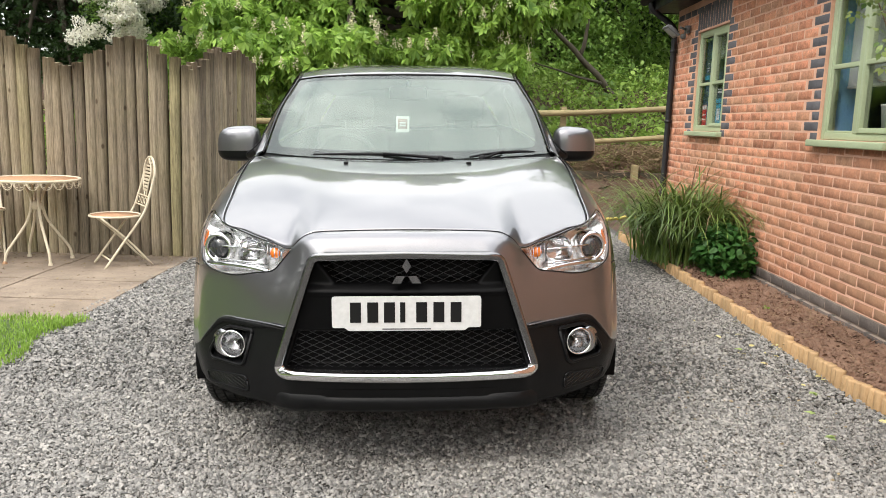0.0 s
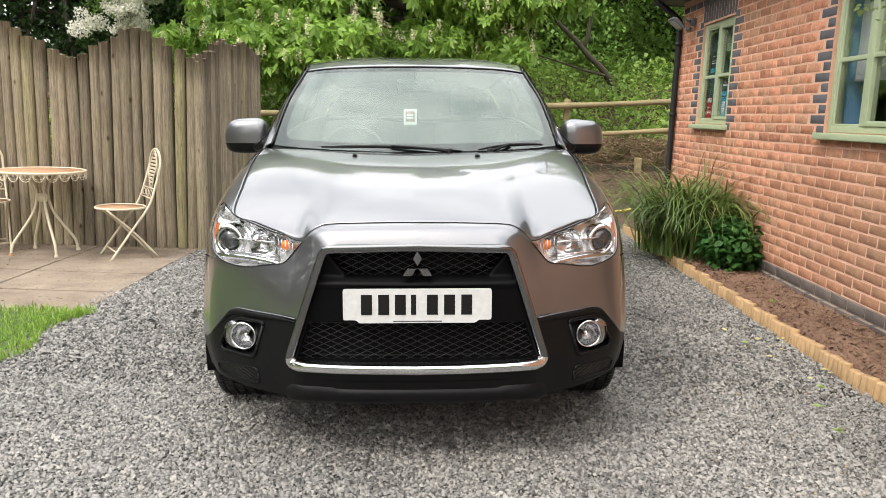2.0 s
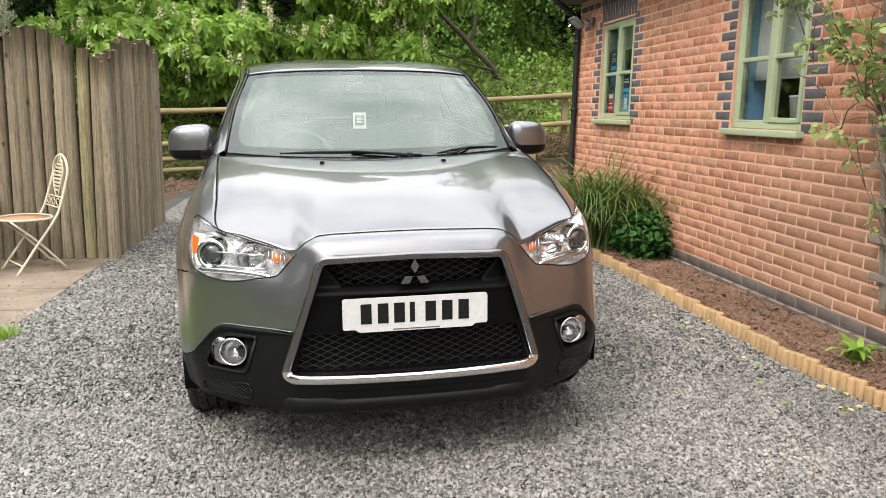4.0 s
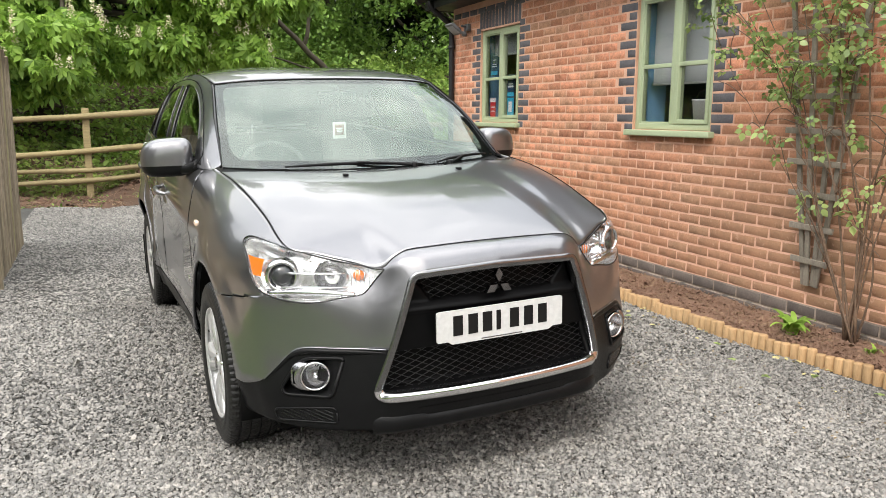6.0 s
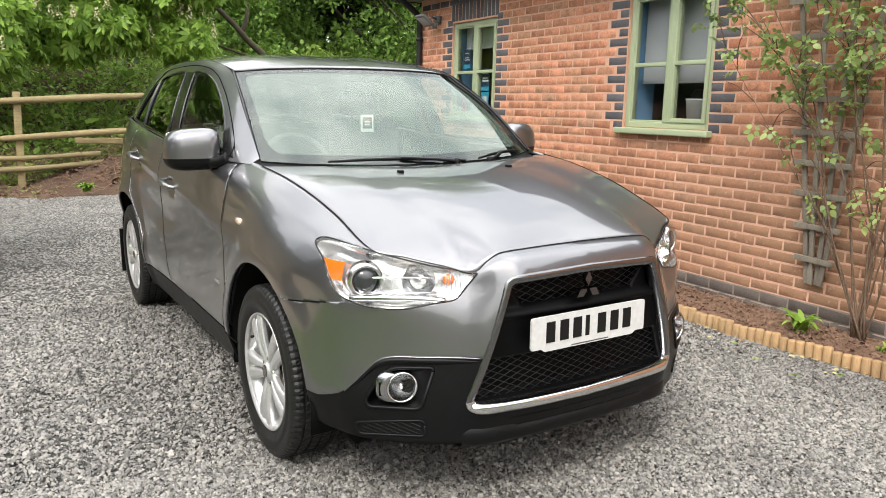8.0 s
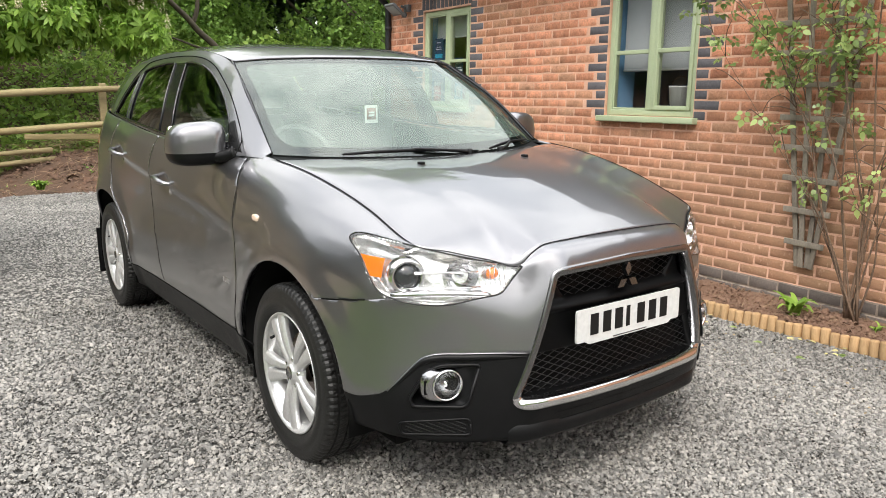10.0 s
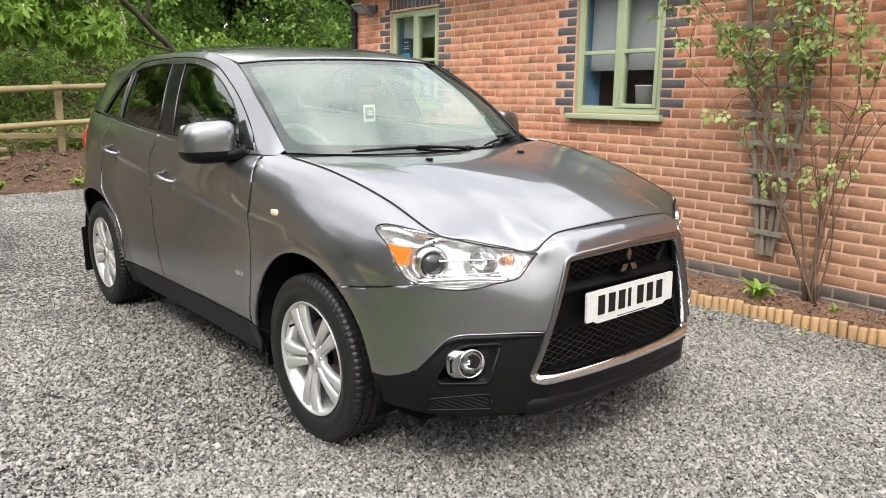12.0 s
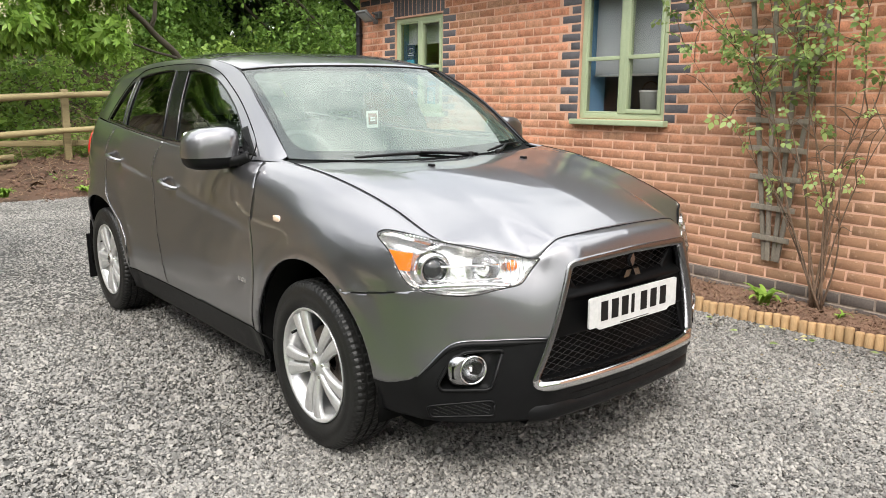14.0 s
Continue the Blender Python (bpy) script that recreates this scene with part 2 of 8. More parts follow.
def brick_clay(name, source):
    """Hand-worn brick: each its own clay, mottled, with smears of mortar, patches of brown-green weathering and a long
    brown zone.
    """
    m, n, l, s = material(name)
    rnd = n.new("ShaderNodeNewGeometry").outputs["Random Per Island"] if source == "island" else n.new("ShaderNodeObjectInfo").outputs["Random"]
    a = noise_node(n, l, 11, 6, 0.65)
    b = noise_node(n, l, 85, 4, 0.65)
    c = noise_node(n, l, 0.8, 5, 0.6)
    d = noise_node(n, l, 26, 5, 0.7)
    col = ramp(n, l, rnd, [(0.0, (0.40, 0.165, 0.098)), (0.3, (0.54, 0.232, 0.138)), (0.65, (0.66, 0.295, 0.177)), (0.85, (0.58, 0.283, 0.172)), (1.0, (0.46, 0.245, 0.155))]).outputs["Color"]
    col = mixed(n, l, 1.0, col, ramp(n, l, a.outputs["Fac"], [(0.3, (0.62, 0.62, 0.62)), (0.5, (1.0, 1.0, 1.0)), (0.72, (1.28, 1.26, 1.22))]).outputs["Color"], "MULTIPLY")
    col = mixed(n, l, 1.0, col, ramp(n, l, b.outputs["Fac"], [(0.32, (0.72, 0.72, 0.72)), (0.6, (1.08, 1.08, 1.08))]).outputs["Color"], "MULTIPLY")
    w = ramp(n, l, c.outputs["Fac"], [(0.46, (0.0, 0.0, 0.0)), (0.72, (0.5, 0.5, 0.5))]).outputs["Color"]
    col = mixed(n, l, w, col, (0.30, 0.19, 0.10))
    # browner colour in a long low patch behind the bed and the climber
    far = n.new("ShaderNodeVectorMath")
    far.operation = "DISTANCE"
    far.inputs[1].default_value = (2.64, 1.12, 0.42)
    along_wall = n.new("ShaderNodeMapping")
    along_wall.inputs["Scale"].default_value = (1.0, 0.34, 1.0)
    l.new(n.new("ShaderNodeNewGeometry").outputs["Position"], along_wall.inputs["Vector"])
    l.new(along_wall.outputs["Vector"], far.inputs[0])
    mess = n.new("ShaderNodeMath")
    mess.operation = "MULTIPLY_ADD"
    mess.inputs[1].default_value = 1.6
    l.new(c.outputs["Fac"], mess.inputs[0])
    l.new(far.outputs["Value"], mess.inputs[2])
    low_brown = ramp(n, l, mess.outputs[0], [(0.0, (0.72, 0.72, 0.72)), (0.5, (0.72, 0.72, 0.72)), (0.85, (0.0, 0.0, 0.0))])
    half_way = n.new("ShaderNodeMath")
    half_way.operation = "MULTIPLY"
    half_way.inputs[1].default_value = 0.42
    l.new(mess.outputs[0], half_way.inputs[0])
    l.new(half_way.outputs[0], low_brown.inputs["Fac"])
    col = mixed(n, l, low_brown.outputs["Color"], col, (0.285, 0.178, 0.108))
    k = ramp(n, l, d.outputs["Fac"], [(0.58, (0.0, 0.0, 0.0)), (0.74, (0.75, 0.75, 0.75))]).outputs["Color"]
    col = mixed(n, l, k, col, (0.62, 0.38, 0.265))
    l.new(col, s.inputs["Base Color"])
    s.inputs["Roughness"].default_value = 0.92
    s.inputs["Specular IOR Level"].default_value = 0.3
    bumped(n, l, s, d.outputs["Fac"], 0.7, 0.006)
    return m


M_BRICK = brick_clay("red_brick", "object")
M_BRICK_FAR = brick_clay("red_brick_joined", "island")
M_BLUE_BRICK = worn("blue_brick", (0.066, 0.063, 0.070), (0.145, 0.137, 0.147), 12, (0.7, 0.9), 0.4, fine=90, objrand=0.25)
M_MORTAR = worn("mortar", (0.53, 0.29, 0.195), (0.74, 0.46, 0.33), 9, (0.9, 1.0), 0.6, fine=150)
M_PLINTH_MORTAR = worn("grey_mortar", (0.20, 0.155, 0.125), (0.36, 0.29, 0.24), 9, (0.9, 1.0), 0.6, fine=150)
M_PLINTH_BRICK = worn("plinth_brick", (0.075, 0.062, 0.056), (0.165, 0.135, 0.118), 12, (0.75, 0.95), 0.4, fine=90, objrand=0.25)
M_SAGE = worn("sage_paint", (0.36, 0.42, 0.26), (0.42, 0.48, 0.31), 6, (0.35, 0.5), 0.05, fine=80)
M_FENCE, fn, fk, fs = material("weathered_logs")
fa = noise_node(fn, fk, 10, 8, 0.65, stretch=(7.0, 7.0, 0.32))
fb = noise_node(fn, fk, 55, 4, 0.6, stretch=(3.0, 3.0, 0.25))
fc = noise_node(fn, fk, 2.2, 4, 0.6)
f_col = ramp(fn, fk, fa.outputs["Fac"], [(0.33, (0.070, 0.054, 0.039)), (0.47, (0.225, 0.183, 0.132)), (0.64, (0.41, 0.345, 0.26))]).outputs["Color"]
f_col = mixed(fn, fk, 0.4, f_col, ramp(fn, fk, fb.outputs["Fac"], [(0.35, (0.07, 0.056, 0.042)), (0.65, (0.40, 0.33, 0.25))]).outputs["Color"])
f_col = mixed(fn, fk, 0.25, f_col, ramp(fn, fk, fc.outputs["Fac"], [(0.4, (0.20, 0.185, 0.14)), (0.7, (0.25, 0.25, 0.12))]).outputs["Color"])
f_kn = fn.new("ShaderNodeTexVoronoi")
f_kn.inputs["Scale"].default_value = 6.5
f_mp = fn.new("ShaderNodeMapping")
f_mp.inputs["Scale"].default_value = (1.0, 1.0, 0.55)
fk.new(fn.new("ShaderNodeNewGeometry").outputs["Position"], f_mp.inputs["Vector"])
fk.new(f_mp.outputs["Vector"], f_kn.inputs["Vector"])
f_col = mixed(fn, fk, 1.0, f_col, ramp(fn, fk, f_kn.outputs["Distance"], [(0.05, (0.35, 0.3, 0.25)), (0.11, (1.0, 1.0, 1.0))]).outputs["Color"], "MULTIPLY")
f_rnd = ramp(fn, fk, fn.new("ShaderNodeObjectInfo").outputs["Random"], [(0.0, (0.58, 0.55, 0.52)), (0.25, (0.80, 0.76, 0.72)), (0.55, (1.00, 0.96, 0.91)), (0.82, (1.20, 1.15, 1.07)), (1.0, (0.97, 0.99, 0.71))])
fk.new(mixed(fn, fk, 1.0, f_col, f_rnd.outputs["Color"], "MULTIPLY"), fs.inputs["Base Color"])
fs.inputs["Roughness"].default_value = 0.9
bumped(fn, fk, fs, fa.outputs["Fac"], 0.8, 0.006)
M_RAIL = worn("rail_wood", (0.14, 0.108, 0.052), (0.35, 0.285, 0.145), 7, (0.8, 0.95), 0.5, fine=40, objrand=0.15, stretch=(0.6, 5.0, 5.0))
M_EDGING = worn("treated_half_logs", (0.31, 0.185, 0.085), (0.54, 0.365, 0.19), 9, (0.7, 0.9), 0.4, fine=60, objrand=0.2, stretch=(4.0, 4.0, 0.6))
M_TRELLIS = worn("grey_trellis_wood", (0.17, 0.145, 0.115), (0.36, 0.315, 0.255), 8, (0.8, 0.95), 0.5, fine=50, objrand=0.2, stretch=(3.0, 3.0, 1.0))
M_BARK = worn("bark", (0.028, 0.023, 0.015), (0.080, 0.066, 0.044), 9, (0.85, 1.0), 0.9, fine=40, stretch=(4.0, 4.0, 0.7))
M_STEM = worn("rose_stem", (0.06, 0.036, 0.024), (0.23, 0.150, 0.096), 20, (0.7, 0.9), 0.4, fine=80)
M_FASCIA = worn("black_fascia", (0.009, 0.009, 0.010), (0.020, 0.020, 0.022), 10, (0.4, 0.6), 0.1, spec=0.35)
M_ROOF_TILE = worn("roof_tile", (0.05, 0.045, 0.045), (0.11, 0.095, 0.09), 8, (0.7, 0.9), 0.4)
M_CREAM_METAL = worn("cream_metal", (0.52, 0.44, 0.31), (0.68, 0.61, 0.47), 14, (0.45, 0.7), 0.2, fine=90)
M_RUST = worn("rusty_mosaic", (0.30, 0.13, 0.06), (0.52, 0.33, 0.19), 30, (0.7, 0.9), 0.5, fine=160)
M_PLASTER = worn("inside_plaster", (0.55, 0.53, 0.5), (0.65, 0.63, 0.6), 3, (0.8, 0.95), 0.05)
M_BLUE_WALL = worn("blue_painted_wall", (0.07, 0.13, 0.22), (0.09, 0.16, 0.26), 3, (0.7, 0.9), 0.05)
M_DARK_ROOM = worn("dark_room_floor", (0.05, 0.045, 0.04), (0.09, 0.08, 0.07), 5, (0.7, 0.9), 0.1)

M_LEAF_CHESTNUT = leafy("chestnut_leaves", (0.075, 0.175, 0.024), (0.40, 0.60, 0.115), 0.46)
# greens darkened so that the shade of the wood is in the leaf colour
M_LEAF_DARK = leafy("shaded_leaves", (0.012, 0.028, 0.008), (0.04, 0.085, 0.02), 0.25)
M_UNDER = leafy("undergrowth_leaves", (0.065, 0.14, 0.022), (0.34, 0.48, 0.10), 0.45)
M_LEAF_BANK = leafy("bank_leaves", (0.055, 0.125, 0.021), (0.25, 0.40, 0.085), 0.45)
M_BLADE = leafy("grass_blades", (0.11, 0.21, 0.025), (0.32, 0.48, 0.08), 0.3)
M_CLUMP = leafy("sedge_blades", (0.030, 0.072, 0.013), (0.20, 0.285, 0.07), 0.25, 0.35)
M_LEAF_LOW = leafy("low_shrub_leaves", (0.02, 0.075, 0.014), (0.055, 0.16, 0.03), 0.25)
M_LEAF_ROSE = leafy("rose_leaves", (0.085, 0.165, 0.04), (0.44, 0.55, 0.20), 0.4, 0.35)
M_BLOSSOM = leafy("white_blossom", (0.74, 0.72, 0.60), (0.95, 0.94, 0.87), 0.3, 0.7)
M_SPIKE = leafy("chestnut_florets", (0.50, 0.46, 0.28), (0.80, 0.74, 0.54), 0.3, 0.7)
M_STRAW = leafy("dead_stalks", (0.11, 0.07, 0.04), (0.31, 0.215, 0.13), 0.1, 0.8)


def glass(name, tint=(1, 1, 1), rough=0.0, clear=0.85, gloss=0.045, sheen=(1, 1, 1)):
    """A thin pane: gloss grows towards grazing angles, the rest passes straight through."""
    m, n, l, s = material(name)
    n.remove(s)
    t = n.new("ShaderNodeBsdfTransparent")
    t.inputs["Color"].default_value = (*[c * clear for c in tint], 1)
    g = n.new("ShaderNodeBsdfGlossy")
    g.inputs["Roughness"].default_value = rough
    g.inputs["Color"].default_value = (*sheen, 1)
    f = n.new("ShaderNodeLayerWeight")
    f.inputs["Blend"].default_value = 0.5
    p = n.new("ShaderNodeMath")
    p.operation = "POWER"
    p.inputs[1].default_value = 5.0
    l.new(f.outputs["Facing"], p.inputs[0])
    r = n.new("ShaderNodeMapRange")
    r.inputs["To Min"].default_value, r.inputs["To Max"].default_value = gloss, 1.0
    l.new(p.outputs[0], r.inputs["Value"])
    mx = n.new("ShaderNodeMixShader")
    l.new(r.outputs["Result"], mx.inputs[0])
    l.new(t.outputs[0], mx.inputs[1])
    l.new(g.outputs[0], mx.inputs[2])
    l.new(mx.outputs[0], n["Material Output"].inputs["Surface"])
    return m


M_WINDOW_GLASS = glass("window_glass")

# ---- ground ----
def bank(x, y):
    """Height of the ground sheet: level by the drive, then a bank that climbs into the trees."""
    base = 0.0
    late = 1.5 * clamp((-0.4 - x) / 1.3, 0, 1)
    for y0, y1, rise in ((12.5 + late, 14.6 + late, 0.50), (14.6, 24.0, 2.3), (24.0, 60.0, 2.2)):
        t = clamp((y - y0) / (y1 - y0), 0, 1)
        base += rise * t * t * (3 - 2 * t)
    lump = noise.noise(Vector((x * 0.7, y * 0.7, 0.0))) * 0.16 + noise.noise(Vector((x * 2.3, y * 2.3, 3.0))) * 0.06
    wild = clamp((y - 12.7) / 1.2, 0, 1)
    return gz(x, y) - 0.03 + base + lump * wild


def span(*stops):
    """Grid lines from stops of (value, step to the next)."""
    out = []
    for (a, s), (b, _) in zip(stops, stops[1:]):
        k = max(1, round((b - a) / s))
        out += [a + (b - a) * i / k for i in range(k)]
    return out + [stops[-1][0]]


def sheet(name, xs, ys, height, mat, keep=None):
    bm = bmesh.new()
    g = [[bm.verts.new((x, y, height(x, y))) for x in xs] for y in ys]
    for j in range(len(ys) - 1):
        for i in range(len(xs) - 1):
            if keep is None or keep((xs[i] + xs[i + 1]) / 2, (ys[j] + ys[j + 1]) / 2):
                bm.faces.new((g[j][i], g[j][i + 1], g[j + 1][i + 1], g[j + 1][i]))
    for v in [v for v in bm.verts if not v.link_faces]:
        bm.verts.remove(v)
    return part(name, bm, mat)


ground = sheet("ground", span((-400, 60), (-40, 8), (-12, 0.4), (12, 8), (40, 60), (400, 1)),
               span((-400, 60), (-40, 8), (-8, 1.0), (12, 0.25), (18, 0.5), (26, 8), (60, 60), (400, 1)), bank, M_BANK)
tagged(ground, "brown earth and leaf litter rising to a bank", "ground", kind="structure")


drive = sheet("road", span((-2.6, 0.2), (2.2, 1)), span((-9, 0.5), (1, 0.25), (12.75, 1)),
              lambda x, y: gz(x, y) - 0.002 + 0.012 * noise.noise(Vector((x * 1.5, y * 1.5, 1))), M_GRAVEL_BED)
tagged(drive, "grey slate gravel drive, loosely raked", "gravel drive", kind="structure")

# loose slate chips over the drive, thicker where the camera passes
shard = np.array([(-1, -0.55, 0), (0.75, -0.9, 0), (1, 0.6, 0), (-0.6, 0.95, 0), (0.15, 0.05, 0.95)])
shard_f = np.array([(0, 1, 4), (1, 2, 4), (2, 3, 4), (3, 0, 4)])
chip = np.array([(-1, -0.7, 0), (0.2, -1, 0.1), (1, -0.3, 0), (0.8, 0.8, 0.1), (-0.5, 0.9, 0), (-0.35, -0.25, 0.8), (0.45, 0.3, 0.72)])
chip_f = np.array([(0, 1, 5), (1, 2, 6), (1, 6, 5), (2, 3, 6), (3, 4, 6), (4, 5, 6), (4, 0, 5)])
c_pos, c_size = [], []
for x0, x1, y0, y1, count, size in ((-2.35, 2.12, 1.5, 3.5, 225000, 0.0066), (-2.35, 2.08, 3.5, 6.4, 110000, 0.0078), (-2.4, 2.1, 6.4, 12.7, 88000, 0.0090), (-2.35, 2.2, -1.5, 1.5, 85000, 0.0086), (-2.4, 2.2, -5.0, -1.5, 62000, 0.0108)):
    p = np.stack([rng.uniform(x0, x1, count), rng.uniform(y0, y1, count), np.zeros(count)], 1)
    p[:, 2] = gz_np(p[:, 0], p[:, 1]) + rng.uniform(-0.004, 0.010, count)
    c_pos.append(p)
    c_size.append(size * rng.lognormal(0, 0.30, count))
c_pos, c_size = np.concatenate(c_pos), np.concatenate(c_size)
k = len(c_pos)
c_tilt = np.where(c_pos[:, 1] > 6.4, 0.22, 0.6)
c_rot = rotations(rng.uniform(0, 6.283, k), rng.normal(0, 1, k) * c_tilt, rng.normal(0, 1, k) * c_tilt)
c_scale = np.stack([c_size, c_size * rng.uniform(0.5, 0.9, k), c_size * rng.uniform(0.7, 1.3, k) * np.where(c_pos[:, 1] > 6.4, 0.55, 1.0)], 1)
chips = mesh_object("gravel", scatter("gravel", shard, shard_f, c_pos, c_rot, c_scale), M_CHIPS, smooth=False)
tagged(chips, "loose angular grey slate chippings on the drive", "gravel", kind="stuff")

# patio of pale slabs
patio = sheet("pavement", [-7.5, -5, -3.5, -2.9, -2.45, -2.27], [4.52, 5.2, 6.0, 6.95, 8.4], lambda x, y: -0.012, M_SLAB_JOINT,
              keep=lambda x, y: True)
tagged(patio, "patio of worn buff concrete slabs with dirty joints", "patio", kind="structure")


def slab_mesh(w, d):
    bm = bmesh.new()
    box(bm, -w / 2, w / 2, -d / 2, d / 2, -0.03, 0.02, 0.006)
    me = bpy.data.meshes.new("slab")
    bm.to_mesh(me)
    bm.free()
    me.materials.append(M_SLAB)
    return me


slab_whole = slab_mesh(0.89, 0.59)
for r in range(4):
    for c in range(6):
        x = -2.72 - c * 0.9
        s = new("slab", slab_whole)
        s.parent = patio
        s.matrix_world = pose(x, 4.86 + r * 0.6, 0.0 + 0.003 * ((r * 7 + c * 3) % 3), 0.3 * ((c + r) % 3 - 1), 0.2 * (c % 3 - 1), 0)
# lawn corner
lawn = sheet("lawn", span((-7.5, 0.3), (-2.3, 1)), span((-3, 0.3), (4.55, 1)), lambda x, y: 0.026 + 0.01 * noise.noise(Vector((x * 2, y * 2, 5))), M_MEADOW)
tagged(lawn, "small bright green mown lawn edge", "lawn", kind="structure")
blade = np.array([(-0.5, 0, 0), (0.5, 0, 0), (0.35, 0.12, 0.55), (-0.35, 0.12, 0.55), (0.0, 0.4, 1.0), (0.0, 0.4, 1.0)])
blade_f = np.array([(0, 1, 2, 3), (3, 2, 4, 5)])
k = 42000
g_x = -2.24 - 4.6 * rng.random(k) ** 1.5
g_y = 4.62 - 6.0 * rng.random(k) ** 1.4
g_y += np.where(g_y > 4.45, rng.normal(0, 0.04, k), 0)
g_x += 0.05 * np.sin(g_y * 7) + rng.normal(0, 0.02, k)
g_h = rng.uniform(0.02, 0.052, k)
turf = mesh_object("grass", scatter("grass", blade, blade_f, np.stack([g_x, g_y, np.full(k, 0.020)], 1),
                                    rotations(rng.uniform(0, 6.283, k), rng.normal(0, 0.25, k), rng.normal(0, 0.2, k)),
                                    np.stack([np.full(k, 0.006), g_h, g_h], 1)), M_BLADE)
tagged(turf, "short bright green grass blades at the patio's edge", "grass", kind="stuff")


# ---- the flower bed along the brick wall ----
def edge_x(y):
    """The line of the log edging."""
    return 2.08 + 0.115 * clamp(3.75 - y, 0, 3) ** 1.25


bed = sheet("flower_bed", [0.0, 0.08, 0.2, 0.35, 0.5, 0.62], span((-1.5, 0.12), (8.9, 1)),
            lambda u, y: 0, M_SOIL)
for v in bed.data.vertices:
    u, y = v.co.x / 0.62, v.co.y
    x = edge_x(y) + 0.015 + u * (2.70 - edge_x(y))
    v.co = (x, y, 0.075 + 0.02 * u + 0.03 * noise.noise(Vector((x * 5, y * 5, 0))) + 0.012 * noise.noise(Vector((x * 19, y * 19, 4))))
tagged(bed, "dry red-brown soil bed at the foot of the wall", "flower bed", kind="structure")
k = 26000
p = np.stack([rng.uniform(2.12, 2.62, k), rng.uniform(1.2, 8.9, k), np.zeros(k)], 1)
p[:, 0] = np.maximum(p[:, 0], 2.12 + 0.115 * np.clip(3.75 - p[:, 1], 0, 3) ** 1.25 + 0.02 * rng.random(k))
p[:, 2] = 0.085 + rng.uniform(-0.01, 0.02, k)
sz = 0.0042 * rng.lognormal(0, 0.55, k)
clods = mesh_object("soil_crumbs", scatter("soil_crumbs", chip, chip_f, p, rotations(rng.uniform(0, 6.28, k), rng.normal(0, 0.5, k), rng.normal(0, 0.5, k)), np.stack([sz, sz * 0.8, sz], 1)), M_SOIL, smooth=False)
tagged(clods, "crumbs of dry red-brown soil in the bed", "soil", kind="stuff")

edging = empty("log_edging", pose(0, 0, 0), "low border of upright honey-coloured half logs along the bed", "edging")


def log_mesh(h):
    bm = bmesh.new()
    lathe(bm, [(0.0265, -0.06), (0.0275, 0.02), (0.0272, h - 0.006), (0.0235, h), (0.002, h + 0.002)], 10)
    me = bpy.data.meshes.new("log")
    bm.to_mesh(me)
    bm.free()
    me.materials.append(M_EDGING)
    me.polygons.foreach_set("use_smooth", np.ones(len(me.polygons), dtype=bool))
    return me


log_meshes = [log_mesh(h) for h in (0.092, 0.098, 0.103, 0.109)]
y, i = 0.6, 0
while y < 9.0:
    s = new("log", log_meshes[(i * 7 + i // 3) % 4])
    s.parent = edging
    x = edge_x(y)
    s.matrix_world = pose(x + rng.normal(0, 0.003), y, gz(x, y) - 0.01, rng.normal(0, 1.5), rng.normal(0, 1.5), rng.uniform(0, 360))
    slope = (edge_x(y + 0.01) - x) / 0.01
    y += 0.0535 / math.hypot(1, slope)
    i += 1

# ---- the brick building ----
WX, WY0, WY1, EAVE = 2.64, -2.5, 9.25, 2.66
WINDOWS = ((7.55, 8.47, 1.30, 2.33), (4.66, 5.57, 1.27, 2.33))
J = 0.0010


def wall_grid(name, mat, x0, x1, y0, y1, z0, z1, holes):
    """A wall with thickness along y, with openings that go through it."""
    ys = sorted({y0, y1, *[h[0] for h in holes], *[h[1] for h in holes]})
    zs = sorted({z0, z1, *[h[2] for h in holes], *[h[3] for h in holes]})
    bm = bmesh.new()

    def solid(i, j):
        if not (0 <= i < len(ys) - 1 and 0 <= j < len(zs) - 1):
            return False
        cy, cz = (ys[i] + ys[i + 1]) / 2, (zs[j] + zs[j + 1]) / 2
        return not any(h[0] < cy < h[1] and h[2] < cz < h[3] for h in holes)
    vs = {}

    def v(x, y, z):
        key = (x, y, z)
        if key not in vs:
            vs[key] = bm.verts.new(key)
        return vs[key]
    for i in range(len(ys) - 1):
        for j in range(len(zs) - 1):
            if not solid(i, j):
                continue
            a, b, c, d = ys[i], ys[i + 1], zs[j], zs[j + 1]
            bm.faces.new((v(x0, a, c), v(x0, a, d), v(x0, b, d), v(x0, b, c)))
            bm.faces.new((v(x1, a, c), v(x1, b, c), v(x1, b, d), v(x1, a, d)))
            if not solid(i - 1, j):
                bm.faces.new((v(x0, a, c), v(x1, a, c), v(x1, a, d), v(x0, a, d)))
            if not solid(i + 1, j):
                bm.faces.new((v(x0, b, c), v(x0, b, d), v(x1, b, d), v(x1, b, c)))
            if not solid(i, j - 1):
                bm.faces.new((v(x0, a, c), v(x0, b, c), v(x1, b, c), v(x1, a, c)))
            if not solid(i, j + 1):
                bm.faces.new((v(x0, a, d), v(x1, a, d), v(x1, b, d), v(x0, b, d)))
    return part(name, bm, mat, smooth=False)


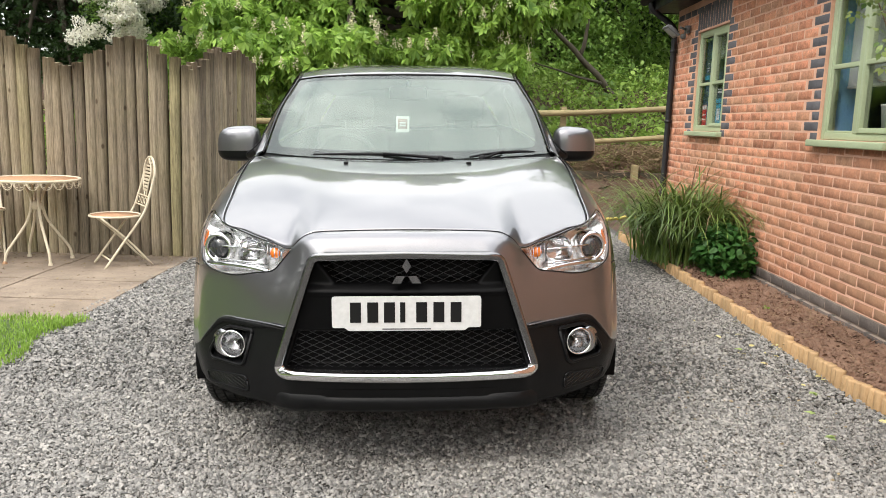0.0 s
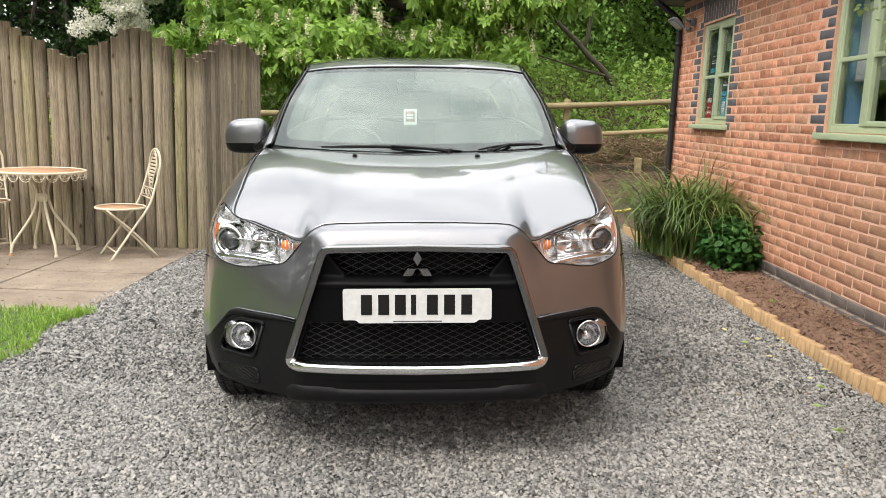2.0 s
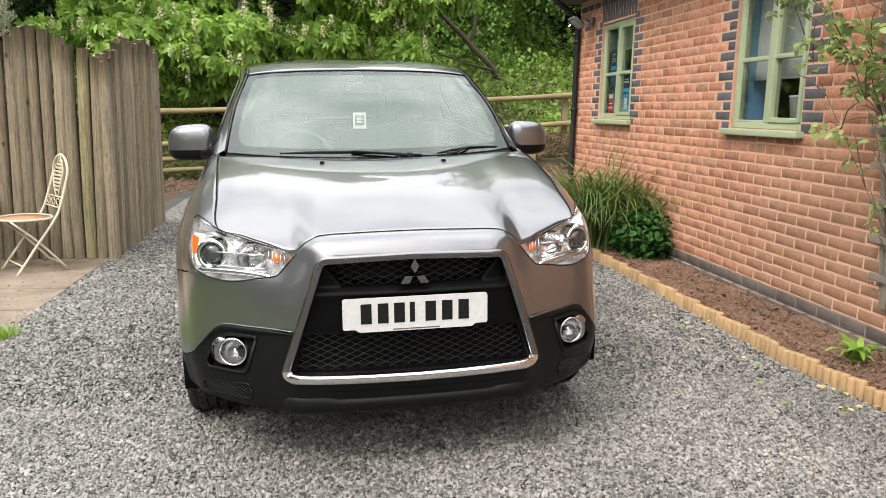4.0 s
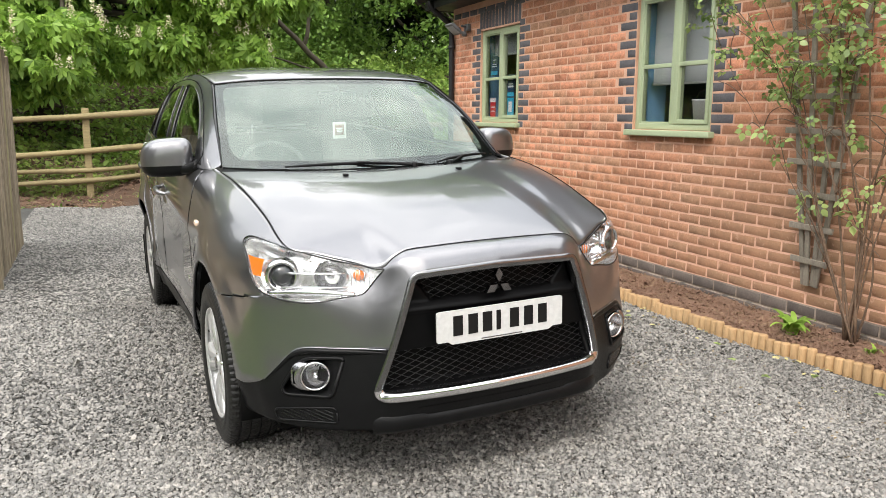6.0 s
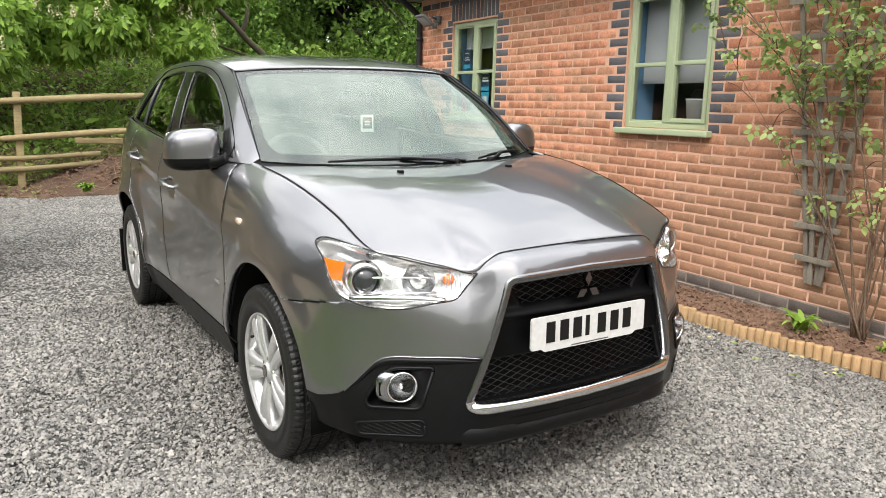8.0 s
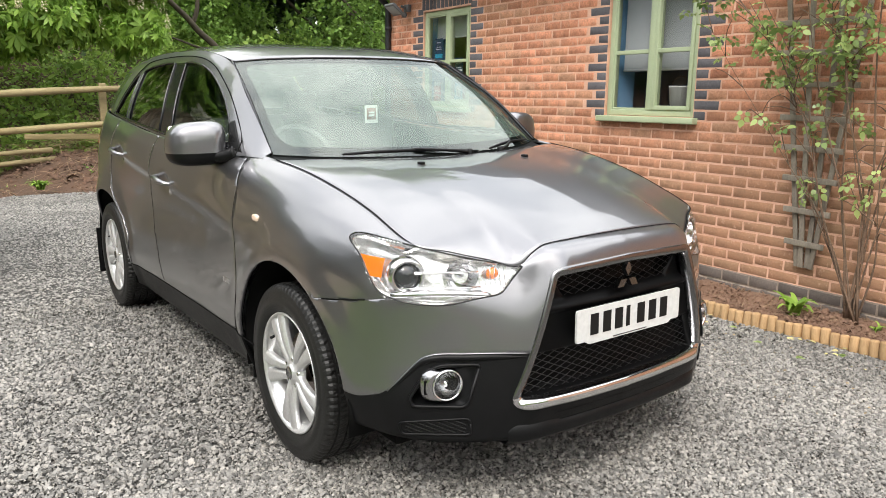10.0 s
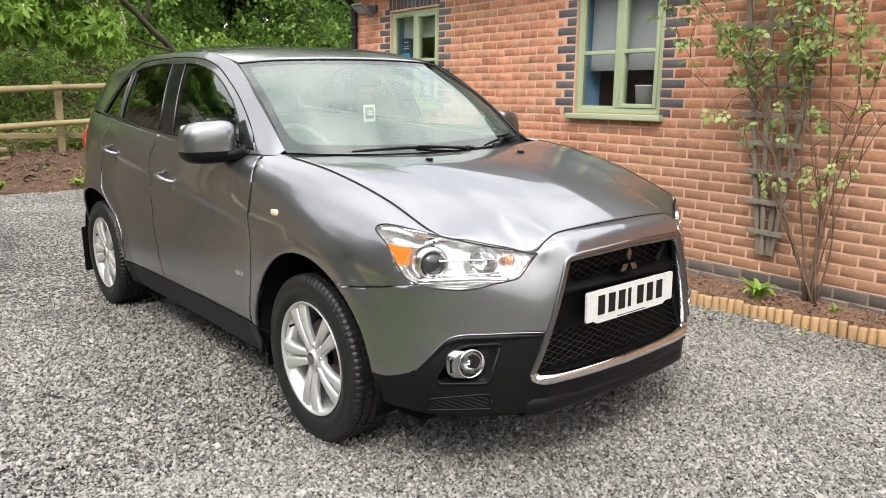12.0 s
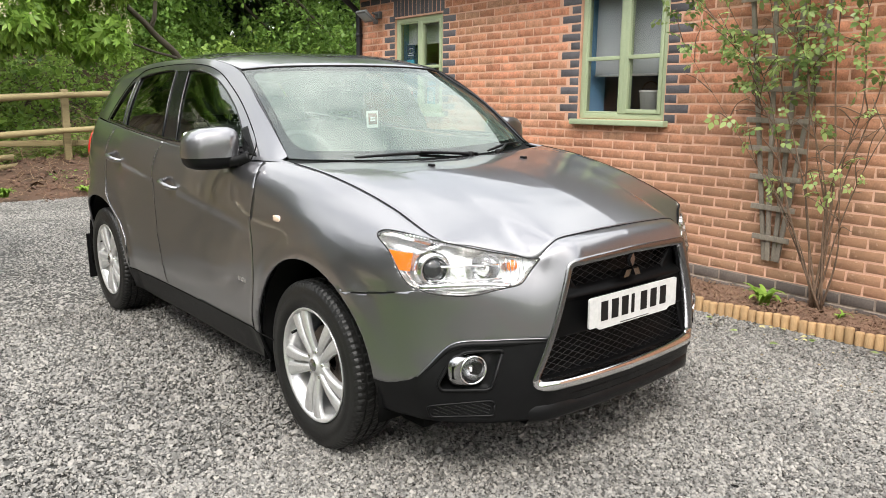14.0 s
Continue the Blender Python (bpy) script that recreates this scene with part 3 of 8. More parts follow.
wall_west = wall_grid("wall_west", M_MORTAR, WX + J, WX + 0.30, WY0, WY1 - J, -0.2, EAVE, WINDOWS)
tagged(wall_west, "orange-red brick wall with pale pink mortar", "brick wall", kind="structure")
bm = bmesh.new()
box(bm, WX + 0.30, WX + 6.0, WY1 - 0.3, WY1 - J, -0.2, EAVE)
wall_north = part("wall_north", bm, M_MORTAR, smooth=False)
tagged(wall_north, "brick end wall of the building, turned away", "brick wall", kind="structure")
bm = bmesh.new()
box(bm, WX + 3.2, WX + 3.4, WY0, WY1 - 0.31, -0.2, EAVE - 0.1)
wall_inside = part("wall_inside", bm, M_PLASTER, smooth=False)
tagged(wall_inside, "plain pale inside wall of the building", "wall", kind="structure")
bm = bmesh.new()
box(bm, WX + 0.301, WX + 3.2, WY0, WY1 - 0.31, 0.3, 0.4)
floor_inside = part("floor", bm, M_DARK_ROOM, smooth=False)
tagged(floor_inside, "dark floor inside the building", "floor", kind="structure")
bm = bmesh.new()
box(bm, WX + 0.301, WX + 3.2, WY0, WY1 - 0.31, EAVE - 0.14, EAVE - 0.05)
ceil_inside = part("ceiling", bm, M_PLASTER, smooth=False)
tagged(ceil_inside, "plain white ceiling inside the building", "ceiling", kind="structure")
bm = bmesh.new()
box(bm, WX + 0.301, WX + 3.2, 6.4, 6.5, 0.4, EAVE - 0.14)
box(bm, WX + 0.301, WX + 3.2, WY0 + 0.01, WY0 + 0.1, 0.4, EAVE - 0.14)
partition = part("wall_partition", bm, M_BLUE_WALL, smooth=False)
tagged(partition, "blue painted partition walls inside the building", "wall", kind="structure")

# bricks: stretcher courses with a header course every fifth
COURSE, BL, BH, JOINT = 0.075, 0.2085, 0.0610, 0.015


def brick_arrays(h, l, d):
    b = 0.0007
    v = []
    for x, ins in ((0.0, b), (-b * 1.2, 0.0)):
        pass
    outer = [(-l / 2, -h / 2), (l / 2, -h / 2), (l / 2, h / 2), (-l / 2, h / 2)]
    v = [(d, a, c) for a, c in outer] + [(b, a, c) for a, c in outer] + [(0.0, a * (1 - 2 * b / l), c * (1 - 2 * b / h)) for a, c in outer]
    f = []
    for k in (0, 4):
        for i in range(4):
            j = (i + 1) % 4
            f.append((k + i, k + i + 4, k + j + 4, k + j))
    f.append((8, 11, 10, 9))
    return np.array(v, dtype=float), np.array(f)


def brick_mesh(name, l, h, mat, seed):
    v, f = brick_arrays(h, l, 0.05)
    r = np.random.default_rng(seed)
    v[4:, 0] += np.tile(r.normal(0, 0.0002, 4), 2)
    v[:, 1:] += np.tile(r.normal(0, 0.0019, (4, 2)), (3, 1))
    me = array_mesh(name, v, f)
    me.materials.append(mat)
    return me


brick_places = []   # y centre, z centre, length, height, blue
row, z = 0, 0.2045
while z + BH < EAVE - 0.02:
    zc = z + BH / 2
    blue_cuts, cuts = [], []
    for (y0, y1, z0, z1) in WINDOWS:
        if z0 - 0.02 < zc < z1 + 0.02:
            cuts.append((y0 - 0.004, y1 + 0.004))
            w = 0.215 if row % 2 else 0.105
            blue_cuts += [(y0 - 0.004 - w, y0 - 0.006), (y1 + 0.006, y1 + 0.004 + w)]
        elif z1 + 0.02 <= zc < z1 + 0.02 + 0.215:
            cuts.append((y0 - 0.03, y1 + 0.03))
    if zc > EAVE - 0.10:
        k = 0
        y = 0.3
        while y < WY1 - 0.1:
            brick_places.append((y + 0.1025, zc, 0.2, BH, True))
            y += BL + JOINT
    else:
        head = False
        unit = 0.1025 if head else BL
        y = -0.535 - (0.5 * (unit + JOINT) if row % 2 else 0.0)
        blocks = sorted([(a, b) for a, b in cuts] + blue_cuts)
        while y < WY1:
            a, b = max(y, -0.4), min(y + unit, WY1 - 0.002)
            pieces = [(a, b)]
            for (p0, p1) in blocks:
                nxt = []
                for (s0, s1) in pieces:
                    if p1 + JOINT <= s0 or p0 - JOINT >= s1:
                        nxt.append((s0, s1))
                    else:
                        if p0 - JOINT > s0:
                            nxt.append((s0, p0 - JOINT))
                        if p1 + JOINT < s1:
                            nxt.append((p1 + JOINT, s1))
                pieces = nxt
            for s0, s1 in pieces:
                if s1 - s0 > 0.035:
                    brick_places.append(((s0 + s1) / 2, zc, s1 - s0, BH, False))
            y += unit + JOINT
        for (b0, b1) in blue_cuts:
            brick_places.append(((b0 + b1) / 2, zc, b1 - b0, BH, True))
    z += COURSE
    row += 1
# soldier courses over the windows
for (y0, y1, z0, z1) in WINDOWS:
    n = round((y1 - y0 + 0.06) / 0.075)
    for i in range(n):
        brick_places.append((y0 - 0.03 + (i + 0.5) * (y1 - y0 + 0.06) / n, z1 + 0.02 + 0.1075, (y1 - y0 + 0.06) / n - 0.010, 0.215, True))
# plinth of dark bricks standing a little proud
bm = bmesh.new()
box(bm, WX - 0.028, WX + J, WY0, WY1 - 0.01, -0.2, 0.113)
box(bm, WX - 0.003, WX + J, WY0, WY1 - 0.01, 0.113, 0.197)
plinth = part("plinth", bm, M_PLINTH_MORTAR, smooth=False)
tagged(plinth, "plinth of dark blue-grey bricks at the wall's foot", "plinth", kind="structure")
plinth_places = []
for r, (zc, x) in enumerate(((0.156, WX - 0.008), (0.079, WX - 0.034))):
    y = -0.4 - 0.11 * r
    while y < WY1 - 0.2:
        plinth_places.append((x, y + BL / 2, zc))
        y += BL + JOINT

# ---- roof edge, gutter and downpipe ----
bm = bmesh.new()
box(bm, WX - 0.28, WX + 6.2, WY0 - 0.2, WY1 + 0.18, EAVE, EAVE + 0.02)
soffit = part("soffit", bm, M_FASCIA, smooth=False)
tagged(soffit, "black soffit boards under the eaves", "soffit", kind="structure")
bm = bmesh.new()
box(bm, WX - 0.30, WX - 0.275, WY0 - 0.2, WY1 + 0.2, EAVE - 0.01, EAVE + 0.17, 0.004)
box(bm, WX - 0.275, WX + 6.2, WY1 + 0.178, WY1 + 0.2, EAVE - 0.01, EAVE + 0.17, 0.004)
fascia = part("fascia", bm, M_FASCIA, smooth=False)
tagged(fascia, "black painted fascia board along the eaves", "fascia", kind="structure")
roof = empty("roof", pose(0, 0, 0), "low slope of dark roof tiles over the brick building", "roof", kind="structure")
bm = bmesh.new()
v = [bm.verts.new(c) for c in ((WX - 0.34, WY0 - 0.2, EAVE + 0.16), (WX - 0.34, WY1 + 0.22, EAVE + 0.16), (WX + 3.0, WY1 + 0.22, EAVE + 2.1), (WX + 3.0, WY0 - 0.2, EAVE + 2.1))]
w = [bm.verts.new(a.co + Vector((0, 0, 0.05))) for a in v]
bm.faces.new(v[::-1]), bm.faces.new(w)
for i in range(4):
    bm.faces.new((v[i], v[(i + 1) % 4], w[(i + 1) % 4], w[i]))
part("roof_slope", bm, M_ROOF_TILE, roof, smooth=False)
bm = bmesh.new()
v = [bm.verts.new(c) for c in ((WX + 6.2, WY0 - 0.2, EAVE + 0.16), (WX + 6.2, WY1 + 0.22, EAVE + 0.16), (WX + 3.0, WY1 + 0.22, EAVE + 2.1), (WX + 3.0, WY0 - 0.2, EAVE + 2.1))]
w = [bm.verts.new(a.co + Vector((0, 0, 0.05))) for a in v]
bm.faces.new(v), bm.faces.new(w[::-1])
for i in range(4):
    bm.faces.new((v[i], w[i], w[(i + 1) % 4], v[(i + 1) % 4]))
part("roof_slope", bm, M_ROOF_TILE, roof, smooth=False)
bm = bmesh.new()
n = 9
rows_g = []
for y in (WY0 - 0.2, WY1 + 0.2):
    rows_g.append([bm.verts.new((WX - 0.36 + 0.055 * math.cos(math.pi + math.pi * i / n), y, EAVE + 0.13 + 0.055 * math.sin(math.pi + math.pi * i / n))) for i in range(n + 1)])
for i in range(n):
    bm.faces.new((rows_g[0][i], rows_g[1][i], rows_g[1][i + 1], rows_g[0][i + 1]))
bmesh.ops.solidify(bm, geom=bm.faces[:], thickness=0.004)
gutter = part("gutter", bm, M_FASCIA)
tagged(gutter, "black half-round gutter under the roof edge", "gutter", kind="structure")
downpipe = empty("downpipe", pose(WX - 0.045, WY1 - 0.05, 0), "black rainwater downpipe on the wall's corner", "downpipe", kind="structure")
bm = bmesh.new()
tube(bm, smooth_line([(-0.29, 0.0, EAVE + 0.1), (-0.27, 0, EAVE + 0.0), (-0.03, 0, EAVE - 0.18), (0, 0, EAVE - 0.3)], 6) + [Vector((0, 0, 0.1)), Vector((-0.05, 0, 0.04))], 0.034, 14)
part("pipe", bm, M_FASCIA, downpipe)
for zz in (0.55, 1.4, 2.2):
    bm = bmesh.new()
    lathe(bm, [(0.034, zz - 0.02), (0.042, zz - 0.018), (0.042, zz + 0.018), (0.034, zz + 0.02)], 16)
    part("bracket", bm, M_FASCIA, downpipe)


# ---- windows ----
def window(name, y0, y1, z0, z1, label):
    ob = empty(name, pose(WX + 0.045, (y0 + y1) / 2, z0), label, "window", kind="structure")
    w, h = y1 - y0, z1 - z0
    f = 0.05

    def bar(nm, a0, a1, c0, c1, x0=-0.02, x1=0.05, b=0.006):
        m = bmesh.new()
        box(m, x0, x1, a0, a1, c0, c1, b)
        part(nm, m, M_SAGE, ob)
    bar("window_frame", -w / 2, -w / 2 + f, 0, h)
    bar("window_frame", w / 2 - f, w / 2, 0, h)
    bar("window_frame", -w / 2 + f - 0.004, w / 2 - f + 0.004, h - f, h - 0.001, -0.019, 0.049)
    bar("window_frame", -w / 2 + f - 0.004, w / 2 - f + 0.004, 0.001, f, -0.019, 0.049)
    bar("mullion", -0.032, 0.032, f - 0.004, h - f + 0.004, -0.024, 0.048)
    for s in (-1, 1):
        a0, a1 = sorted((s * 0.031, s * (w / 2 - f)))
        c = 0.034 if s < 0 else 0.014
        for q in ((a0, a0 + c, f, h - f), (a1 - c, a1, f, h - f)):
            bar("casement", *q, -0.03 if s < 0 else -0.012, 0.03, 0.004)
        for q in ((a0 + c, a1 - c, f, f + c), (a0 + c, a1 - c, h - f - c, h - f), (a0 + c, a1 - c, h * 0.472 - 0.016, h * 0.472 + 0.016)):
            bar("glazing_bar", *q, -0.029 if s < 0 else -0.011, 0.029, 0.004)
        for (c0, c1) in ((f + c, h * 0.472 - 0.016), (h * 0.472 + 0.016, h - f - c)):
            m = bmesh.new()
            box(m, -0.002, 0.002, a0 + c, a1 - c, c0, c1)
            g = part("pane", m, M_WINDOW_GLASS, ob, smooth=False)
            g.visible_shadow = False
    m = bmesh.new()
    box(m, -0.105, 0.06, -w / 2 - 0.045, w / 2 + 0.045, -0.05, -0.002, 0.008)
    part("window_sill", m, M_SAGE, ob)
    return ob


window("window_1", *WINDOWS[0], "sage green timber casement window with small notices inside")
window("window_2", *WINDOWS[1], "sage green timber casement window with a white pot inside")

# ---- the palisade fence by the patio ----
fence = empty("palisade_fence", pose(0, 0, 0), "tall palisade of weathered grey-brown half-round logs, ragged top", "fence")


def pale(x, y, facing, width, height, seed):
    """One upright half-round log with a rough sawn top."""
    r = random.Random(seed)
    bm = bmesh.new()
    n, rings = 8, 7
    grid = []
    bend = r.uniform(-0.012, 0.012)
    for j in range(rings + 1):
        t = j / rings
        ring = []
        for i in range(n + 1):
            a = math.pi * i / n
            wob = 1 + 0.06 * noise.noise(Vector((math.cos(a) * 2 + seed, t * 5, seed * 0.37)))
            ring.append(bm.verts.new((width / 2 * math.cos(a) * wob + bend * math.sin(t * 3), -width * 0.46 * math.sin(a) * wob, t * height + (r.uniform(-0.008, 0.008) if j == rings else 0))))
        ring += [bm.verts.new((-width / 2, 0.03, t * height)), bm.verts.new((width / 2, 0.03, t * height))]
        grid.append(ring)
    m = n + 3
    for j in range(rings):
        for i in range(m):
            bm.faces.new((grid[j][i], grid[j + 1][i], grid[j + 1][(i + 1) % m], grid[j][(i + 1) % m]))
    bm.faces.new(grid[rings])
    ob = part("pale", bm, M_FENCE, fence, smooth=False)
    for p in ob.data.polygons:
        p.use_smooth = len(p.vertices) == 4
    ob.matrix_world = pose(x, y, -0.02, r.uniform(-0.6, 0.6), r.uniform(-0.7, 0.7), facing + r.uniform(-3, 3))


FENCE_TOP = ((-5.4, 1.78), (-5.0, 1.62), (-4.5, 1.76), (-4.06, 1.94), (-3.95, 1.985), (-3.38, 1.67), (-2.80, 1.975), (-2.3, 1.71), (-2.2, 1.67))


def top_at(x, stops):
    for (a, p), (b, q) in zip(stops, stops[1:]):
        if a <= x <= b:
            return p + (q - p) * (x - a) / (b - a)
    return stops[-1][1]


x, i = -5.4, 0
while x < -2.20:
    w = 0.090 + 0.008 * ((i * 5) % 4) / 4
    pale(x, 6.945 + 0.03 * (x + 2.33), 1.7, w, top_at(x, FENCE_TOP) + 0.014 * math.sin(i * 2.4) + 0.02, i)
    x += w * 1.0
    i += 1
d, i = 0.0, 100
while d < 2.25:
    w = 0.105
    pale(-2.27 - 0.012 * d, 6.99 + d, 89, w, top_at(d, ((0, 1.76), (0.35, 1.82), (0.75, 1.98), (1.0, 1.90), (1.35, 1.99), (1.7, 1.98), (2.3, 1.89))) + 0.03 * math.sin(i * 2.1), i)
    d += w * 0.97
    i += 1
bm = bmesh.new()
for zz in (0.5, 1.35):
    tube(bm, [(-5.4, 6.91, zz), (-2.36, 6.99, zz)], 0.035, 8)
part("back_rail", bm, M_FENCE, fence)

# ---- the post and rail fence at the foot of the bank ----
rail_fence = empty("rail_fence", pose(0, 0, 0), "post and rail fence of round poles along the bank", "fence")


def pole(nm, pts, r, mat=M_RAIL, sides=10):
    bm = bmesh.new()
    tube(bm, pts, r, sides)
    return part(nm, bm, mat, rail_fence)


for (x, y, z) in ((-5.5, 14.0, 1.2), (-3.6, 14.1, 1.33), (-1.69, 14.24, 1.45), (0.24, 14.3, 1.55), (2.12, 14.3, 1.66), (4.1, 14.3, 1.76)):
    bm = bmesh.new()
    box(bm, x - 0.055, x + 0.055, y - 0.03, y + 0.06, -0.1, z, 0.012)
    part("post", bm, M_RAIL, rail_fence)
for (z0, z1, x0, x1, r) in ((1.09, 1.71, -5.6, 4.6, 0.058), (0.50, 1.20, -5.6, 4.6, 0.055), (0.30, 0.50, -5.6, -0.55, 0.045), (0.05, 0.36, -5.6, -0.5, 0.05)):
    y = 14.18
    pts = [(x0 + (x1 - x0) * t, y + 0.02 * math.sin(t * 9), z0 + (z1 - z0) * t + 0.015 * math.sin(t * 14)) for t in [i / 14 for i in range(15)]]
    pole("rail", pts, [0.88 * r * (1 - 0.12 * math.sin(i * 1.7)) for i in range(15)])
bm = bmesh.new()
box(bm, -0.9, 2.0, 14.4, 14.44, 0.66, 0.75, 0.01)
part("plank", bm, M_RAIL, rail_fence)
bm = bmesh.new()
box(bm, 1.6, 4.4, 14.05, 14.1, 0.10, 0.52, 0.01)
part("retaining_board", bm, M_BARK, rail_fence)
bm = bmesh.new()
box(bm, 3.35, 3.46, 13.9, 14.04, 0.0, 0.66, 0.012)
part("post", bm, M_RAIL, rail_fence)

# ---- foliage ----
leaflet = np.array([(0, 0, 0), (0.19, 0.62, 0.035), (0, 1.0, -0.05), (-0.19, 0.62, 0.035)])


def palmate(n):
    """A hand-shaped leaf of n leaflets that droop from the stalk."""
    v, f = [], []
    for i in range(n):
        a = (i - (n - 1) / 2) * (4.0 / (n - 1))
        s = 1.0 - 0.32 * abs(i - (n - 1) / 2) / ((n - 1) / 2)
        c, t = math.cos(a), math.sin(a)
        for x, y, z in leaflet * s:
            v.append((x * c + y * t, -x * t + y * c, z - 0.55 * y * y))
        f.append(tuple(4 * i + q for q in range(4)))
    return np.array(v), np.array(f)


hand_v, hand_f = palmate(7)
leaf_v = np.array([(0, 0, 0), (0.32, 0.45, 0.06), (0, 1.0, -0.08), (-0.32, 0.45, 0.06)])
leaf_f = np.array([(0, 1, 2, 3)])
oval_v = np.array([(0, 0, 0), (0.27, 0.22, 0.05), (0.30, 0.58, 0.04), (0, 1.0, -0.10), (-0.30, 0.58, 0.04), (-0.27, 0.22, 0.05)])
oval_f = np.array([(0, 1, 2, 3, 4, 5)])


def crown_points(boughs, count, shell=0.35):
    """Points near the outside of a set of boughs (x, y, z, rx, ry, rz), thicker towards their undersides."""
    b = np.array(boughs)
    w = b[:, 3] * b[:, 5]
    pick = rng.choice(len(b), count, p=w / w.sum())
    d = rng.normal(size=(count, 3))
    d /= np.linalg.norm(d, axis=1)[:, None]
    r = 1 - shell * rng.random(count)
    return b[pick, :3] + d * r[:, None] * b[pick, 3:], d


def leaves(name, mat, v, f, pos, size, droop=0.5, spread=0.5, face=None):
    n = len(pos)
    yaw = rng.uniform(0, 6.283, n) if face is None else face + rng.normal(0, 0.9, n)
    rot = rotations(yaw, -droop + rng.normal(0, spread, n), rng.normal(0, spread, n))
    return mesh_object(name, scatter(name, v, f, pos, rot, size), mat, smooth=False)


def limb(parent, pts, r0, r1, sides=9, name="limb"):
    bm = bmesh.new()
    line = smooth_line(pts, 6)
    n = len(line)
    tube(bm, [p + Vector((0.02 * math.sin(i), 0.02 * math.cos(i * 1.3), 0)) for i, p in enumerate(line)], [r0 + (r1 - r0) * i / (n - 1) for i in range(n)], sides)
    return part(name, bm, M_BARK, parent)


def tree(name, label, base, boughs, leaf_mat, lv, lf, count, size, trunk=0.28, droop=0.5, shell=0.4):
    ob = empty(name, pose(*base), label, "tree")
    inv = Vector(base)
    top = Vector((sum(b[0] for b in boughs) / len(boughs), sum(b[1] for b in boughs) / len(boughs), max(b[2] for b in boughs)))
    limb(ob, [Vector((0, 0, -0.3)), (top - inv) * 0.35 + Vector((0.1, 0.2, 0)), (top - inv) * 0.75], trunk, trunk * 0.35, 12, "trunk")
    for i, b in enumerate(boughs[::4]):
        end = Vector(b[:3]) - inv
        start = (top - inv) * (0.3 + 0.4 * (i % 5) / 5)
        limb(ob, [start, (start + end) / 2 + Vector((0, 0, 0.25)), end], trunk * 0.3, 0.02, 7)
    p, d = crown_points(boughs, count, shell)
    o = leaves("crown", leaf_mat, lv, lf, p - np.array(base), size * rng.uniform(0.6, 1.15, count), droop, 0.5)
    o.parent = ob
    return ob


def bough_field(n, xr, yr, zr, rx, rz, seed):
    r = np.random.default_rng(seed)
    return [(r.uniform(*xr), r.uniform(*yr), r.uniform(*zr), r.uniform(*rx), r.uniform(*rx), r.uniform(*rz)) for _ in range(n)]


# horse chestnut hanging over the rails
chest_boughs = bough_field(88, (-6.5, 0.8), (15.2, 17.5), (2.4, 8.0), (0.5, 1.15), (0.3, 0.65), 3) \
    + bough_field(16, (-4.2, -1.6), (14.6, 15.4), (1.75, 2.8), (0.45, 0.8), (0.25, 0.45), 4) \
    + bough_field(12, (0.2, 2.6), (15.5, 17.5), (3.4, 6.5), (0.5, 1.0), (0.3, 0.6), 5) \
    + bough_field(20, (-0.6, 1.5), (15.0, 16.4), (2.5, 4.6), (0.4, 0.75), (0.22, 0.42), 6)
chestnut = tree("chestnut_tree", "horse chestnut with drooping fresh green leaves and cream flower spikes", (-2.6, 18.0, 1.2), chest_boughs,
                M_LEAF_CHESTNUT, hand_v, hand_f, 31000, 0.225, 0.38, 0.8, 0.55)
# its flower spikes
fl_p, fl_d = crown_points(chest_boughs, 2600, 0.02)
cb = np.array(chest_boughs)
buried = (((fl_p[:, None, :] - cb[None, :, :3]) / (cb[None, :, 3:] * 0.9)) ** 2).sum(2).min(1) < 1
keep = (fl_d[:, 1] < 0.1) & (fl_d[:, 2] > -0.3) & ~buried
fl_p = fl_p[keep]
floret_p = np.repeat(fl_p, 34, axis=0)
t = np.tile(np.linspace(0, 1, 34), len(fl_p))
a = np.tile(np.arange(34) * 2.4, len(fl_p))
floret_p = floret_p + np.stack([np.cos(a) * 0.055 * (1 - 0.85 * t), np.sin(a) * 0.055 * (1 - 0.85 * t) - 0.03, t * 0.2], 1)
n = len(floret_p)
o = mesh_object("blossom", scatter("blossom", leaf_v, leaf_f, floret_p - np.array([-2.6, 18.0, 1.2]), rotations(rng.uniform(0, 6.28, n), rng.normal(0, 0.8, n), rng.normal(0, 0.8, n)), np.full(n, 0.046)), M_SPIKE, chestnut, smooth=False)
tagged(o, "upright cream chestnut flower spikes", kind="stuff")

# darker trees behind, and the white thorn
tree("tree", "dark tree behind the fence, shade put into its leaf colour", (-11, 23, 1.5), bough_field(90, (-17, -6.5), (20, 24), (1.0, 9.0), (0.8, 1.7), (0.6, 1.3), 8), M_LEAF_DARK, leaf_v, leaf_f, 34000, 0.20, 0.4)
tree("tree", "tall leafy tree on the bank in shade", (3.0, 24.5, 3.0), bough_field(210, (-9, 12.0), (21.5, 26.5), (1.8, 10.6), (0.8, 1.6), (0.6, 1.2), 9) + bough_field(70, (4.5, 13.0), (20.5, 25.5), (7.5, 14.0), (0.9, 1.7), (0.7, 1.3), 19), M_LEAF_BANK, leaf_v, leaf_f, 150000, 0.175, 0.4)
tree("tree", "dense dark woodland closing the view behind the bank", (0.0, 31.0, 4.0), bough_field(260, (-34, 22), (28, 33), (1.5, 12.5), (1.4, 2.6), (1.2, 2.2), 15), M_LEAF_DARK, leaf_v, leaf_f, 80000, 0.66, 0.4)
thorn_b = bough_field(16, (-8.8, -7.3), (18.8, 20.0), (3.4, 5.6), (0.4, 0.7), (0.35, 0.6), 10)
